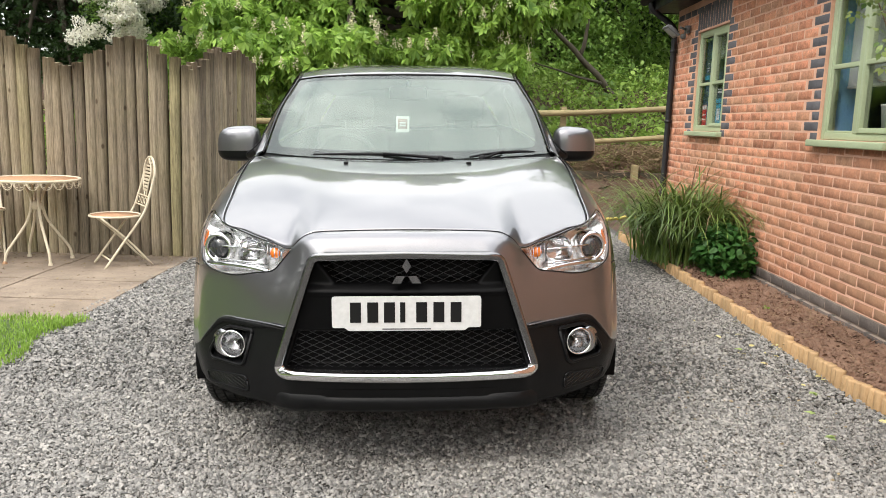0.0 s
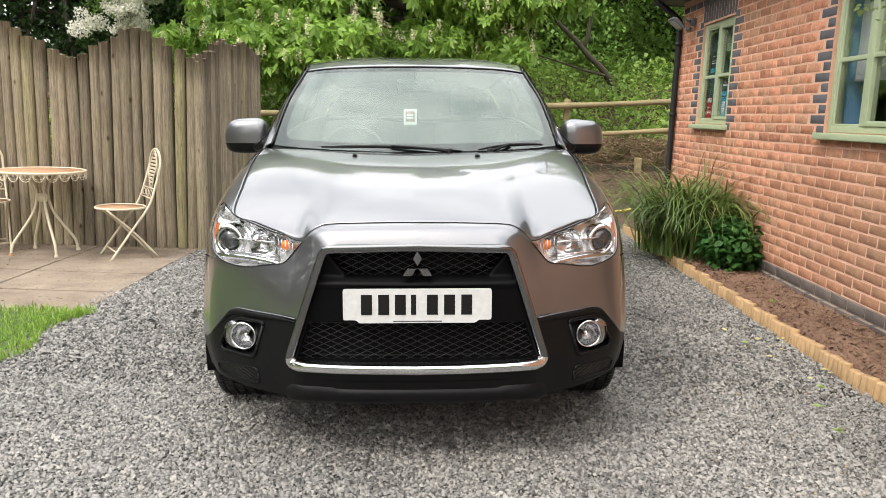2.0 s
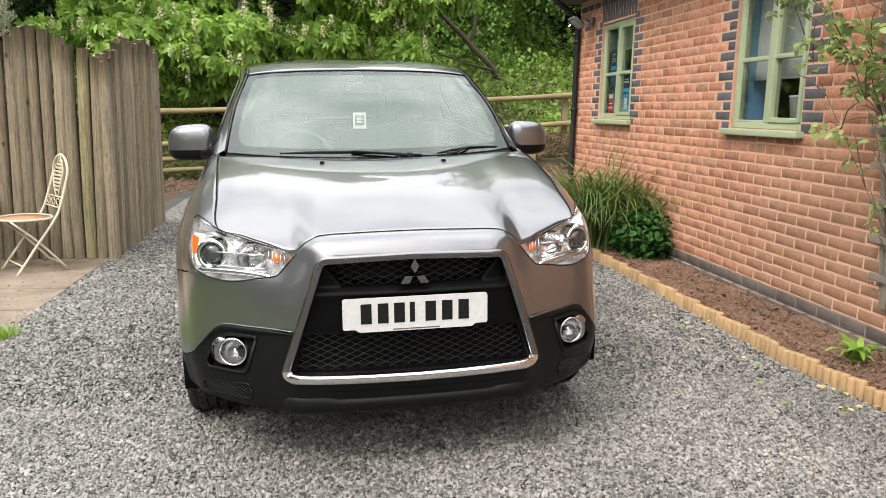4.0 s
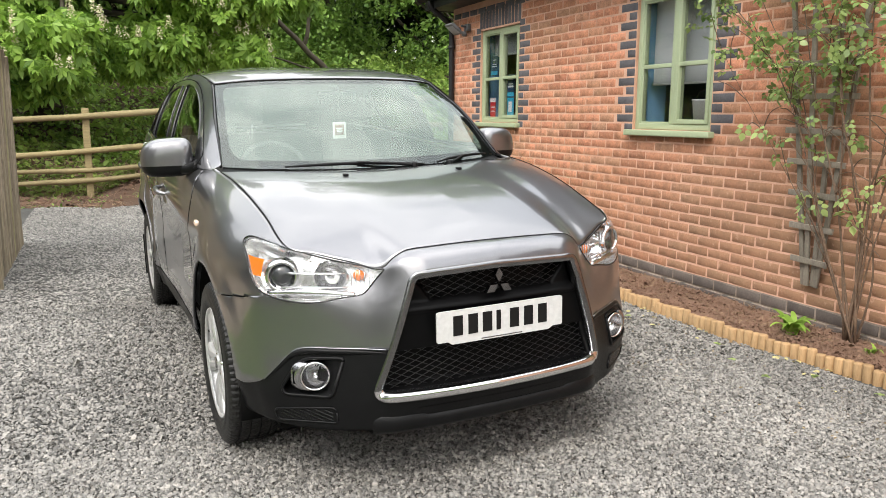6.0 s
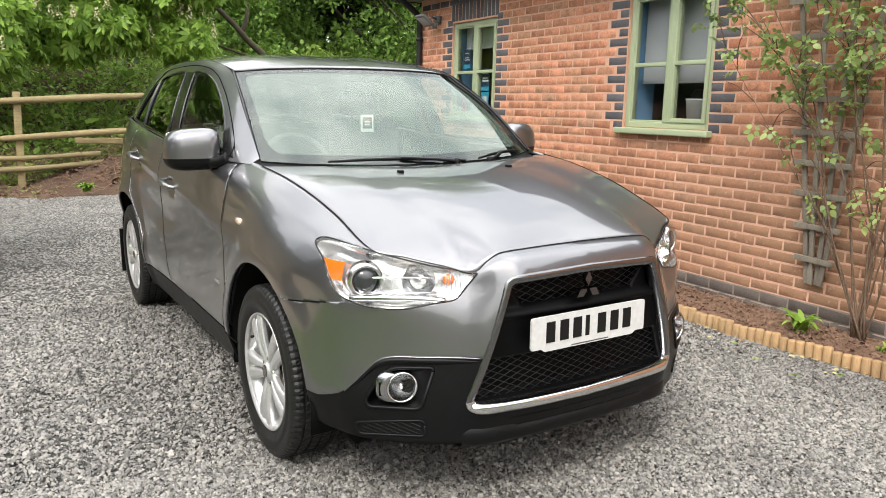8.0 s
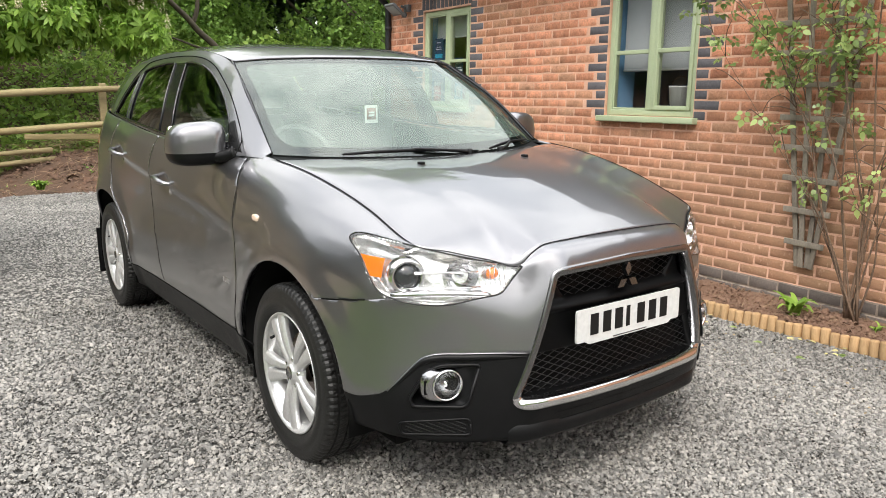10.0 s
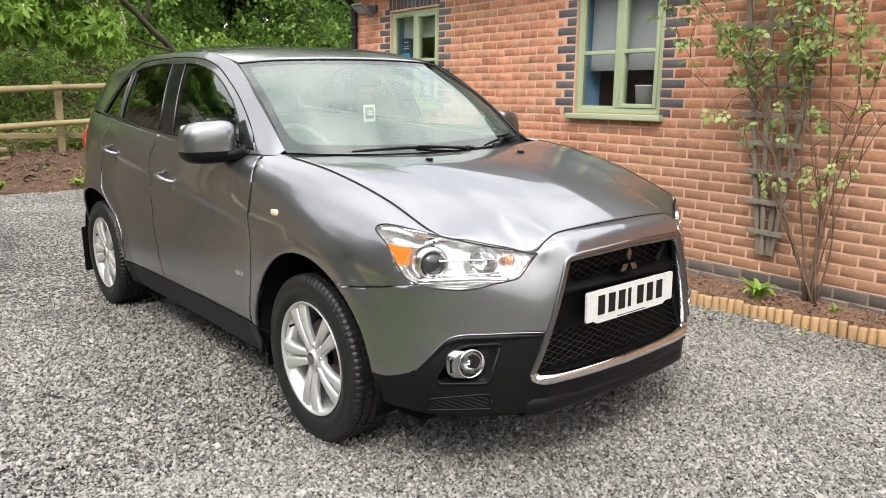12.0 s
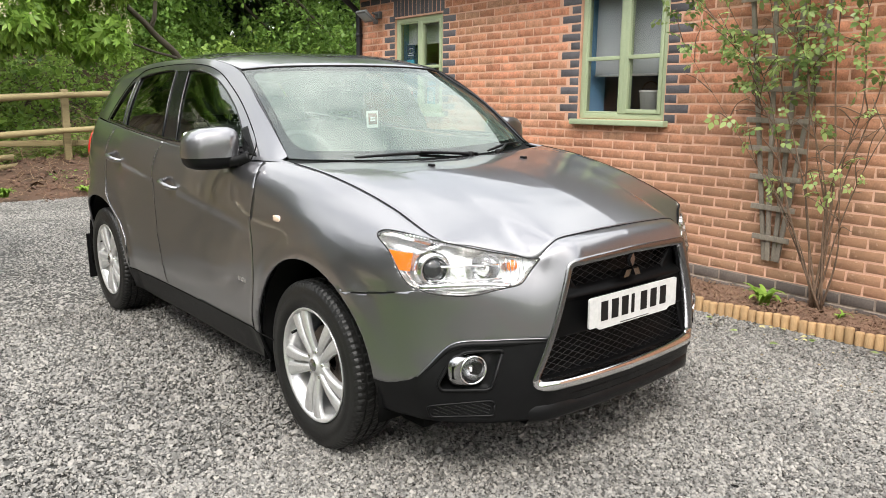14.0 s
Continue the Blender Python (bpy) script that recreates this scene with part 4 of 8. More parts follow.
sprays = bough_field(95, (-8.9, -7.1), (18.3, 19.6), (3.0, 6.0), (0.14, 0.34), (0.10, 0.26), 14)
thorn = tree("hawthorn", "hawthorn covered with drooping white blossom", (-8.0, 20.2, 1.5), thorn_b, M_LEAF_BANK, leaf_v, leaf_f, 5000, 0.10, 0.2)
p, d = crown_points(sprays, 26000, 0.5)
o = leaves("blossom", M_BLOSSOM, leaf_v, leaf_f, p - np.array([-8.0, 20.2, 1.5]), 0.07 * rng.uniform(0.6, 1.2, 26000), 0.4, 0.8)
o.parent = thorn
tagged(o, "dense white thorn blossom")
leaning = empty("leaning_tree", pose(4.6, 20.0, 1.9), "bare leaning trunk on the bank among shrubs", "tree")
limb(leaning, [(0, 0, -0.3), (-0.7, -0.2, 0.5), (-1.35, -0.2, 1.15), (-2.0, -0.3, 1.75), (-3.2, -0.5, 2.9)], 0.095, 0.045, 10, "trunk")
limb(leaning, [(-1.35, -0.2, 1.15), (-1.2, -0.3, 1.9), (-1.5, -0.5, 2.9)], 0.06, 0.02)
limb(leaning, [(-0.7, -0.2, 0.5), (-1.6, -0.8, 0.65), (-2.8, -1.2, 0.95)], 0.04, 0.012)
# undergrowth over the bank
k = 72000
ux, uy = rng.uniform(-9, 8, k), 14.4 + 9.0 * rng.random(k) ** 1.3
uz = np.array([bank(a, b) for a, b in zip(ux, uy)]) + rng.random(k) ** 1.6 * (0.15 + 0.75 * np.clip((uy - 14.6) / 3, 0, 1)) * (0.6 + 0.5 * np.sin(ux * 2.1) * np.cos(uy * 1.7))
under = leaves("undergrowth", M_UNDER, oval_v, oval_f, np.stack([ux, uy, uz], 1), 0.082 * rng.lognormal(0, 0.4, k), 0.35, 0.55)
tagged(under, "dense green brambles, nettles and ferns on the bank", "undergrowth", kind="stuff")
# dead stalks raked into a heap behind the board, and strewn over the earth
straw_v = np.array([(-0.5, 0, 0), (0.5, 0, 0), (0.4, 0.5, 0.06), (-0.4, 0.5, 0.06), (0.3, 1.0, 0.0), (-0.3, 1.0, 0.0)])
straw_f = np.array([(0, 1, 2, 3), (3, 2, 4, 5)])
k = 12900
sx = np.concatenate([rng.uniform(1.0, 4.4, 7400), rng.uniform(-5, 1.5, 2000), rng.uniform(-5.5, 1.2, 3500)])
sy = np.concatenate([rng.normal(14.45, 0.2, 7400), rng.uniform(12.9, 14.6, 2000), rng.normal(14.6, 0.18, 3500)])
lift = np.concatenate([np.zeros(7400), np.full(2000, 0.02), 0.7 * rng.random(3500) ** 1.5 * (0.6 + 0.4 * np.sin(sx[-3500:] * 1.9))])
sh = np.concatenate([rng.uniform(0.35, 1.0, 7400), np.zeros(5500)])
szz = np.where(np.arange(k) < 7400, sh, np.array([bank(a, b) for a, b in zip(sx, sy)]) + lift)
heap = mesh_object("dead_stalks", scatter("dead_stalks", straw_v, straw_f, np.stack([sx, sy, szz], 1), rotations(rng.uniform(0, 6.28, k), rng.normal(-0.1, 0.35, k), rng.normal(0, 0.6, k)), np.stack([np.where(np.arange(k) < 7400, 0.010, 0.006), rng.uniform(0.12, 0.42, k), np.full(k, 0.4)], 1)), M_STRAW, smooth=False)
tagged(heap, "heap of dry brown cut stalks behind a board", "dead stalks", kind="stuff")
k = 9500
p = np.stack([rng.uniform(-5.5, 4.6, k), rng.uniform(12.45, 14.7, k), np.zeros(k)], 1)
p[:, 2] = [bank(a, b) for a, b in p[:, :2]]
sz = 0.013 * rng.lognormal(0, 0.6, k)
o = mesh_object("earth_clods", scatter("earth_clods", chip, chip_f, p, rotations(rng.uniform(0, 6.28, k), rng.normal(0, 0.5, k), rng.normal(0, 0.5, k)), np.stack([sz, sz * 0.8, sz * 1.3], 1)), M_EARTH, smooth=False)
tagged(o, "lumps of red-brown earth along the bank's foot", "earth", kind="stuff")
k = 2600
lx, ly = rng.uniform(-5.5, 4.6, k), rng.uniform(12.6, 14.9, k)
lz = np.array([bank(a, b) for a, b in zip(lx, ly)]) + 0.02
o = leaves("ground_ivy", M_LEAF_BANK, leaf_v, leaf_f, np.stack([lx, ly, lz], 1)[(np.sin(lx * 2.3) + np.cos(ly * 5.1 + lx) > 0.5)], 0.06 * np.ones(int((np.sin(lx * 2.3) + np.cos(ly * 5.1 + lx) > 0.5).sum())), 0.1, 0.4)
tagged(o, "patches of small green weeds on bare earth", "ground cover", kind="stuff")
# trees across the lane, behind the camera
# the left-hand ones take the shaded leaf colour so the car's doors reflect dark
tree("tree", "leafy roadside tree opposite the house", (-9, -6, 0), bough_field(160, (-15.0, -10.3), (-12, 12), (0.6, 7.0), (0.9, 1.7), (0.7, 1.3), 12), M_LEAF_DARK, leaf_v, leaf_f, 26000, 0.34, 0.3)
tree("tree", "leafy roadside tree beyond the lane", (2, -17, 0), bough_field(150, (-26, 26), (-21, -16), (0.3, 3.0), (1.1, 2.0), (0.6, 1.2), 13), M_LEAF_BANK, leaf_v, leaf_f, 22000, 0.5, 0.3)


# ---- plants in the bed ----
def long_blades(name, base, count, length, width, lean, mat, seed, parent):
    """Arching strap leaves out of one root."""
    r = np.random.default_rng(seed)
    V, F = [], []
    segs = 7
    for i in range(count):
        az, L = r.uniform(0, 6.283), length * r.uniform(0.6, 1.1)
        out, w = lean * r.uniform(0.15, 1.0), width * r.uniform(0.7, 1.2)
        bx, by = base * r.normal(), base * r.normal()
        bend = r.uniform(0.2, 0.9)
        dx, dy = math.cos(az), math.sin(az)
        o = len(V)
        for j in range(segs + 1):
            t = j / segs
            ang = out + bend * t * t * 2.0
            rad = L * t * math.sin(min(ang, 2.4)) * 0.8
            hh = L * t * (1 - 0.45 * min(1.6, ang) * t)
            ww = w * (1 - t ** 2.5) * 0.5 + 0.0004
            V += [(bx + dx * rad - dy * ww, by + dy * rad + dx * ww, hh), (bx + dx * rad + dy * ww, by + dy * rad - dx * ww, hh)]
        for j in range(segs):
            F.append((o + 2 * j, o + 2 * j + 1, o + 2 * j + 3, o + 2 * j + 2))
    return mesh_object(name, array_mesh(name, np.array(V), np.array(F)), mat, parent)


sedge = empty("ornamental_grass", pose(2.32, 7.25, 0.08), "big arching clump of green ornamental grass", "grass clump")
long_blades("blades", 0.20, 980, 1.22, 0.019, 0.60, M_CLUMP, 21, sedge)
dry = long_blades("dry_blades", 0.16, 110, 1.28, 0.008, 0.42, M_STRAW, 22, sedge)
shrub = empty("low_shrub", pose(2.42, 6.55, 0.08), "low dark green leafy plant beside the grass", "plant")
k = 1100
d = rng.normal(size=(k, 3))
d /= np.linalg.norm(d, axis=1)[:, None]
p = d * (0.6 + 0.4 * rng.random(k))[:, None] * np.array([0.26, 0.34, 0.26]) + np.array([0, 0, 0.2])
o = leaves("foliage", M_LEAF_LOW, oval_v, oval_f, p, 0.075 * rng.uniform(0.6, 1.2, k), 0.3, 0.5)
o.parent = shrub
for (x, y, s, n) in ((2.34, 3.52, 0.24, 18), (2.42, 3.05, 0.10, 9), (2.3, 5.3, 0.05, 7), (-0.9, 12.85, 0.25, 50), (0.15, 12.9, 0.22, 40)):
    w = empty("weed", pose(x, y, 0.08 if y < 10 else 0.05), "small green weed growing in bare soil", "weed", "weeds")
    long_blades("leaf", 0.01, n, s, s * 0.2, 1.1, M_BLADE, int(x * 100) + 500, w)

# ---- trellis and climbing rose ----
trellis = empty("fan_trellis", pose(2.600, 3.655, 0.33, 0, -1.2, 0), "weathered grey fan trellis leaning on the brick wall", "trellis")


def slat(nm, a, b, w, t, parent, mat):
    """A flat lath from a to b in the trellis's own plane (y along the wall, z up)."""
    bm = bmesh.new()
    a, b = Vector(a), Vector(b)
    d = b - a
    ang = math.atan2(d.y, d.z)
    m = Matrix.Translation(a) @ Matrix.Rotation(-ang, 4, "X")
    box(bm, -t / 2, t / 2, -w / 2, w / 2, 0, d.length, 0.002, m)
    return part(nm, bm, mat, parent)


for i, (y0, y1) in enumerate(((-0.05, -0.33), (-0.018, -0.11), (0.018, 0.11), (0.05, 0.31))):
    slat("upright", (0.012 * (i % 2), y0, 0), (0.012 * (i % 2), y1, 2.1), 0.032, 0.016, trellis, M_TRELLIS)
for zz, wdt in ((0.155, 0.135), (0.365, 0.160), (0.570, 0.185), (0.765, 0.21), (0.955, 0.24), (1.165, 0.265), (1.36, 0.29), (1.545, 0.315), (1.76, 0.34)):
    slat("crosspiece", (-0.016, -wdt, zz), (-0.016, wdt, zz + 0.01), 0.036, 0.016, trellis, M_TRELLIS)

rose = empty("climbing_rose", pose(2.50, 3.25, 0.09), "climbing rose with bare canes and fresh pale leaves", "rose")
r = random.Random(31)
cane_ends = []
for (ty, tz, tx, rad) in ((0.95, 2.25, -0.05, 0.011), (0.7, 2.4, -0.12, 0.012), (0.45, 2.45, -0.08, 0.013), (0.3, 1.7, -0.02, 0.010), (0.15, 2.3, -0.1, 0.014), (-0.1, 2.5, -0.06, 0.016), (-0.35, 2.2, -0.1, 0.013), (-0.6, 2.3, -0.05, 0.012), (-0.85, 1.9, -0.12, 0.010), (0.55, 1.3, 0.03, 0.009), (-0.25, 1.25, -0.06, 0.012), (1.1, 1.75, -0.1, 0.008), (0.85, 1.95, -0.22, 0.008)):
    bm = bmesh.new()
    pts = [(r.uniform(-0.03, 0.03), r.uniform(-0.05, 0.05), 0)]
    for q in (0.3, 0.6, 0.85):
        pts.append((tx * q + r.uniform(-0.03, 0.03), ty * q ** 1.15 * 0.9 + r.uniform(-0.09, 0.09), tz * q + r.uniform(-0.05, 0.05)))
    pts.append((tx, ty, tz))
    line = smooth_line(pts, 5)
    tube(bm, line, [0.54 * rad * (0.55 + 0.75 * math.exp(-i / (0.35 * len(line))) - 0.3 * i / (len(line) - 1)) for i in range(len(line))], 7)
    part("cane", bm, M_STEM, rose)
    cane_ends.append(line)
    for i in range(8):
        s = line[r.randrange(len(line) // 4, len(line))]
        e = s + Vector((r.uniform(-0.15, 0.02), r.uniform(-0.25, 0.25), r.uniform(0.02, 0.3)))
        bm = bmesh.new()
        tube(bm, smooth_line([s, (s + e) / 2 + Vector((0, 0.02, 0.03)), e], 4), [0.004, 0.004, 0.0035, 0.0035, 0.003, 0.003, 0.0025, 0.0025, 0.002], 5)
        part("twig", bm, M_STEM, rose)
        cane_ends.append([s, (s + e) / 2, e])
# leaves of five leaflets on a stalk, gathered in tufts along the canes
five_v, five_f = [], []
for q, (px, py, turn, size) in enumerate(((0, 0.55, 0.0, 0.52), (0.10, 0.42, -1.15, 0.44), (-0.10, 0.42, 1.15, 0.44), (0.07, 0.14, -1.35, 0.38), (-0.07, 0.14, 1.35, 0.38))):
    for x, y, z in oval_v * size:
        five_v.append((px + x * 1.25 * math.cos(turn) - y * math.sin(turn), py + x * 1.25 * math.sin(turn) + y * math.cos(turn), z - 0.25 * (py + y) ** 2))
    five_f.append(tuple(6 * q + e for e in range(6)))
five_v, five_f = np.array(five_v), np.array(five_f)
lp = []
for line in cane_ends:
    for s in line:
        if r.random() < (0.40 if s.z > 1.40 else 0.07 if s.z > 0.75 else 0.0):
            for _ in range(r.randrange(2, 7) if s.z > 1.40 else 3):
                lp.append(s + Vector((r.gauss(-0.03, 0.03), r.gauss(0, 0.045), r.gauss(0.01, 0.04))))
lp = np.array([tuple(s) for s in lp])
o = leaves("foliage", M_LEAF_ROSE, five_v, five_f, lp, 0.088 * rng.uniform(0.55, 1.25, len(lp)), 0.3, 0.65)
o.parent = rose

# ---- the car ----
from mathutils.bvhtree import BVHTree

M_PAINT, pn, pl, ps = material("grey_metallic_paint")
fl = noise_node(pn, pl, 900, 2, 0.6)
pl.new(mixed(pn, pl, 0.5, (0.215, 0.213, 0.224), ramp(pn, pl, fl.outputs["Fac"], [(0.35, (0.155, 0.154, 0.163)), (0.65, (0.285, 0.282, 0.297))]).outputs["Color"]), ps.inputs["Base Color"])
ps.inputs["Metallic"].default_value, ps.inputs["Roughness"].default_value = 0.90, 0.31
ps.inputs["Coat Weight"].default_value, ps.inputs["Coat Roughness"].default_value = 1.0, 0.02
ps.inputs["Coat IOR"].default_value = 1.68
M_CLAD = worn("black_textured_plastic", (0.0036, 0.0037, 0.0040), (0.0072, 0.0073, 0.0078), 20, (0.34, 0.46), 0.1, fine=700, spec=0.17)
M_GRILLE = worn("black_grille_plastic", (0.002, 0.002, 0.0022), (0.004, 0.004, 0.0043), 20, (0.34, 0.44), 0.05, fine=300, spec=0.09)
M_GLOSS_BLACK = plain("gloss_black", (0.008, 0.008, 0.009), 0.18)
# shade of gaps and hollows put into a near black; also the windscreen's print
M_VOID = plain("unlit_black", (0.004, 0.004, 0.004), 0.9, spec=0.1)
M_RUBBER = worn("tyre_rubber", (0.007, 0.007, 0.0069), (0.017, 0.0168, 0.0163), 30, (0.36, 0.54), 0.2, fine=300, spec=0.35)
M_ALLOY = worn("silver_alloy", (0.68, 0.68, 0.68), (0.80, 0.80, 0.80), 12, (0.28, 0.4), 0.03, metal=0.7, fine=90)
M_CHROME = plain("chrome", (0.78, 0.78, 0.79), 0.09, 1.0)
M_SATIN = plain("satin_chrome", (0.42, 0.42, 0.43), 0.24, 1.0)
M_REFLECTOR = worn("lamp_reflector", (0.76, 0.76, 0.75), (0.90, 0.90, 0.89), 25, (0.10, 0.22), 0.3, metal=0.75, fine=60)
M_EMBLEM = plain("badge_chrome", (0.26, 0.26, 0.27), 0.16, 1.0)
M_FRAME = plain("satin_frame", (0.24, 0.24, 0.245), 0.22, 1.0)
M_DARK_CHROME = plain("dark_chrome", (0.16, 0.16, 0.165), 0.15, 1.0)
M_AMBER = plain("amber_lens", (0.85, 0.19, 0.015), 0.15, coat=1.0)
M_RED_LENS = plain("red_lens", (0.45, 0.015, 0.012), 0.12, coat=1.0)
M_PLATE = worn("white_plate", (0.57, 0.57, 0.56), (0.63, 0.63, 0.62), 9, (0.25, 0.35), 0.02)
M_INK = plain("black_ink", (0.008, 0.008, 0.008), 0.5, spec=0.2)
M_WIRE = plain("dark_wire", (0.012, 0.012, 0.013), 0.32, spec=0.40)
# pale diffuse film, added to lift the brightness seen through the windscreen
M_FILM, wfn, wfl, wfs = material("cabin_light_film")
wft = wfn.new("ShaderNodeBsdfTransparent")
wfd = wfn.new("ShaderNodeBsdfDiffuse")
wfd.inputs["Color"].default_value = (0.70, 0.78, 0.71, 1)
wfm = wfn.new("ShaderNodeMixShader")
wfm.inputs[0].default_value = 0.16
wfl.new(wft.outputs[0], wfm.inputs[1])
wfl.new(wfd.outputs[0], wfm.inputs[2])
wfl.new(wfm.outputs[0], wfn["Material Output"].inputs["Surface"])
M_DISC = worn("brake_disc", (0.16, 0.12, 0.10), (0.32, 0.27, 0.24), 30, (0.35, 0.5), 0.2, metal=0.8)
M_SEAT = worn("seat_cloth", (0.10, 0.10, 0.10), (0.15, 0.15, 0.15), 20, (0.85, 1.0), 0.3, fine=200)
M_DASH = worn("dashboard_plastic", (0.17, 0.17, 0.165), (0.22, 0.22, 0.215), 20, (0.55, 0.7), 0.2, fine=300)
M_LINER = worn("roof_lining", (0.36, 0.35, 0.33), (0.42, 0.41, 0.39), 20, (0.9, 1.0), 0.2)
M_CARD = worn("card", (0.75, 0.74, 0.7), (0.82, 0.81, 0.78), 30, (0.6, 0.7), 0.0)
M_CARD_PRINT = plain("brown_print", (0.30, 0.13, 0.09), 0.6)
M_SCREEN = glass("windscreen_glass", (0.88, 1.0, 0.94), 0.0, 0.76, 0.115, (0.95, 1.0, 0.96))
M_SIDE_GLASS = glass("side_glass", (0.80, 0.90, 0.85), 0.0, 0.72, 0.12, (0.95, 1.0, 0.96))
M_PRIVACY = glass("tinted_glass", (0.5, 0.56, 0.52), 0.0, 0.35, 0.10)
M_LENS = glass("lamp_lens", (1, 1, 1), 0.0, 0.96)
M_PROJECTOR = plain("projector_glass", (0.03, 0.032, 0.035), 0.03, coat=1.0)

car = empty("car", pose(-0.101, 2.610, 0.037, 0, -1.7, 2.6), "dark grey metallic five-door crossover car parked on the gravel", "car")

# section lines of half the body, from the nose's middle round the corner to the tail: (x, y, z)
LINE_TOP = [(0, .098, .884), (.30, .101, .878), (.352, .099, .867), (.406, .112, .819), (.50, .172, .838), (.60, .243, .864), (.690, .310, .888), (.709, .55, .974), (.730, .9, 1.058), (.748, 1.22, 1.098), (.832, 2.3, 1.128), (.828, 3.2, 1.195), (.748, 3.92, 1.245), (.52, 4.17, 1.24), (0, 4.22, 1.24)]
LINE_SHOULDER = [(0, .048, .868), (.30, .056, .861), (.368, .076, .842), (.425, .118, .80), (.51, .162, .80), (.645, .240, .82), (.755, .35, .858), (.786, .56, .918), (.808, .9, .996), (.826, 1.25, 1.032), (.862, 2.3, 1.05), (.864, 3.2, 1.12), (.790, 3.92, 1.16), (.60, 4.22, 1.16), (0, 4.27, 1.16)]
LINE_HIGH = [(0, .014, .79), (.312, .022, .79), (.375, .060, .782), (.430, .108, .768), (.515, .155, .760), (.665, .235, .762), (.787, .37, .785), (.850, .56, .81), (.878, .9, .875), (.878, 1.25, .875), (.886, 2.3, .918), (.884, 3.2, 1.005), (.832, 3.92, 1.02), (.62, 4.25, 1.02), (0, 4.29, 1.02)]
LINE_MID = [(0, .002, .68), (.345, .018, .68), (.405, .050, .68), (.455, .092, .685), (.53, .140, .69), (.672, .226, .695), (.797, .356, .70), (.860, .56, .70), (.884, .9, .74), (.880, 1.25, .72), (.874, 2.3, .74), (.880, 3.2, .80), (.860, 3.9, .80), (.63, 4.26, .8), (0, 4.295, .8)]
LINE_LIP = [(0, -.004, .54), (.375, .018, .54), (.432, .045, .54), (.478, .080, .54), (.55, .130, .54), (.69, .232, .54), (.804, .345, .54), (.866, .55, .55), (.885, .9, .60), (.880, 1.25, .56), (.872, 2.3, .56), (.882, 3.2, .60), (.862, 3.9, .62), (.64, 4.26, .62), (0, 4.295, .62)]
LINE_LOW = [(0, -.004, .385), (.41, .026, .385), (.455, .055, .385), (.50, .085, .385), (.57, .125, .385), (.70, .215, .385), (.808, .318, .39), (.862, .52, .395), (.880, .9, .40), (.876, 1.25, .38), (.866, 2.3, .38), (.876, 3.2, .40), (.855, 3.9, .42), (.64, 4.25, .42), (0, 4.285, .42)]
LINE_FOOT = [(0, .040, .245), (.41, .062, .245), (.47, .085, .245), (.52, .112, .245), (.59, .150, .247), (.70, .235, .252), (.79, .33, .265), (.838, .52, .28), (.84, .9, .26), (.825, 1.25, .215), (.82, 2.3, .205), (.83, 3.2, .22), (.82, 3.9, .28), (.6, 4.18, .29), (0, 4.22, .29)]
LEVELS = np.array([LINE_FOOT, LINE_LOW, LINE_LIP, LINE_MID, LINE_HIGH, LINE_SHOULDER, LINE_TOP])
# one more station where the bonnet's edge drops to the lamp's inner tip
LEVELS = np.insert(LEVELS, 3, LEVELS[:, 2:4].mean(1), axis=1)
LEVELS[-1, 3] = (.384, .104, .845)
# and two across the nose, which curves back evenly from its middle
mid_a, mid_b = LEVELS[:, 0].copy(), LEVELS[:, 1].copy()
for share in (0.80, 0.45):
    LEVELS = np.insert(LEVELS, 1, mid_a + (mid_b - mid_a) * np.array([share, share ** 2, share ** 2]), axis=1)


def hermite(t, p, q):
    """A smooth line through points p at parameters t (finite-difference slopes), taken at parameters q."""
    t, p, q = np.asarray(t, float), np.asarray(p, float), np.asarray(q, float)
    h = np.diff(t)
    d = np.diff(p, axis=0) / h[:, None]
    m = np.empty_like(p)
    m[0], m[-1] = d[0], d[-1]
    m[1:-1] = (d[:-1] * h[1:, None] + d[1:] * h[:-1, None]) / (h[:-1] + h[1:])[:, None]
    i = np.clip(np.searchsorted(t, q, side="right") - 1, 0, len(h) - 1)
    s = ((q - t[i]) / h[i])[:, None]
    hh = h[i][:, None]
    return (2 * s ** 3 - 3 * s ** 2 + 1) * p[i] + (s ** 3 - 2 * s ** 2 + s) * hh * m[i] + (-2 * s ** 3 + 3 * s ** 2) * p[i + 1] + (s ** 3 - s ** 2) * hh * m[i + 1]


u_t = np.concatenate([[0], np.cumsum(np.linalg.norm(np.diff(LEVELS[3:5].mean(0), axis=0), axis=1))])
u_q = np.unique(np.concatenate([np.linspace(0, u_t[11], 104), np.linspace(u_t[11], u_t[15], 110), np.linspace(u_t[15], u_t[17], 24)]))
rows_u = np.array([hermite(u_t, l, u_q) for l in LEVELS])
v_t = np.array([0, 0.15, 0.31, 0.45, 0.55, 0.64, 0.72])
v_q = np.linspace(0, 0.72, 58)
WALL = np.stack([hermite(v_t, rows_u[:, i], v_q) for i in range(len(u_q))], 1)
for _ in range(4):
    soft = WALL.copy()
    soft[1:-1, 1:-1] = 0.5 * WALL[1:-1, 1:-1] + 0.125 * (WALL[:-2, 1:-1] + WALL[2:, 1:-1] + WALL[1:-1, :-2] + WALL[1:-1, 2:])
    WALL = soft
WALL[:, 0, 0] = 0.0
WALL[:, -1, 0] = 0.0
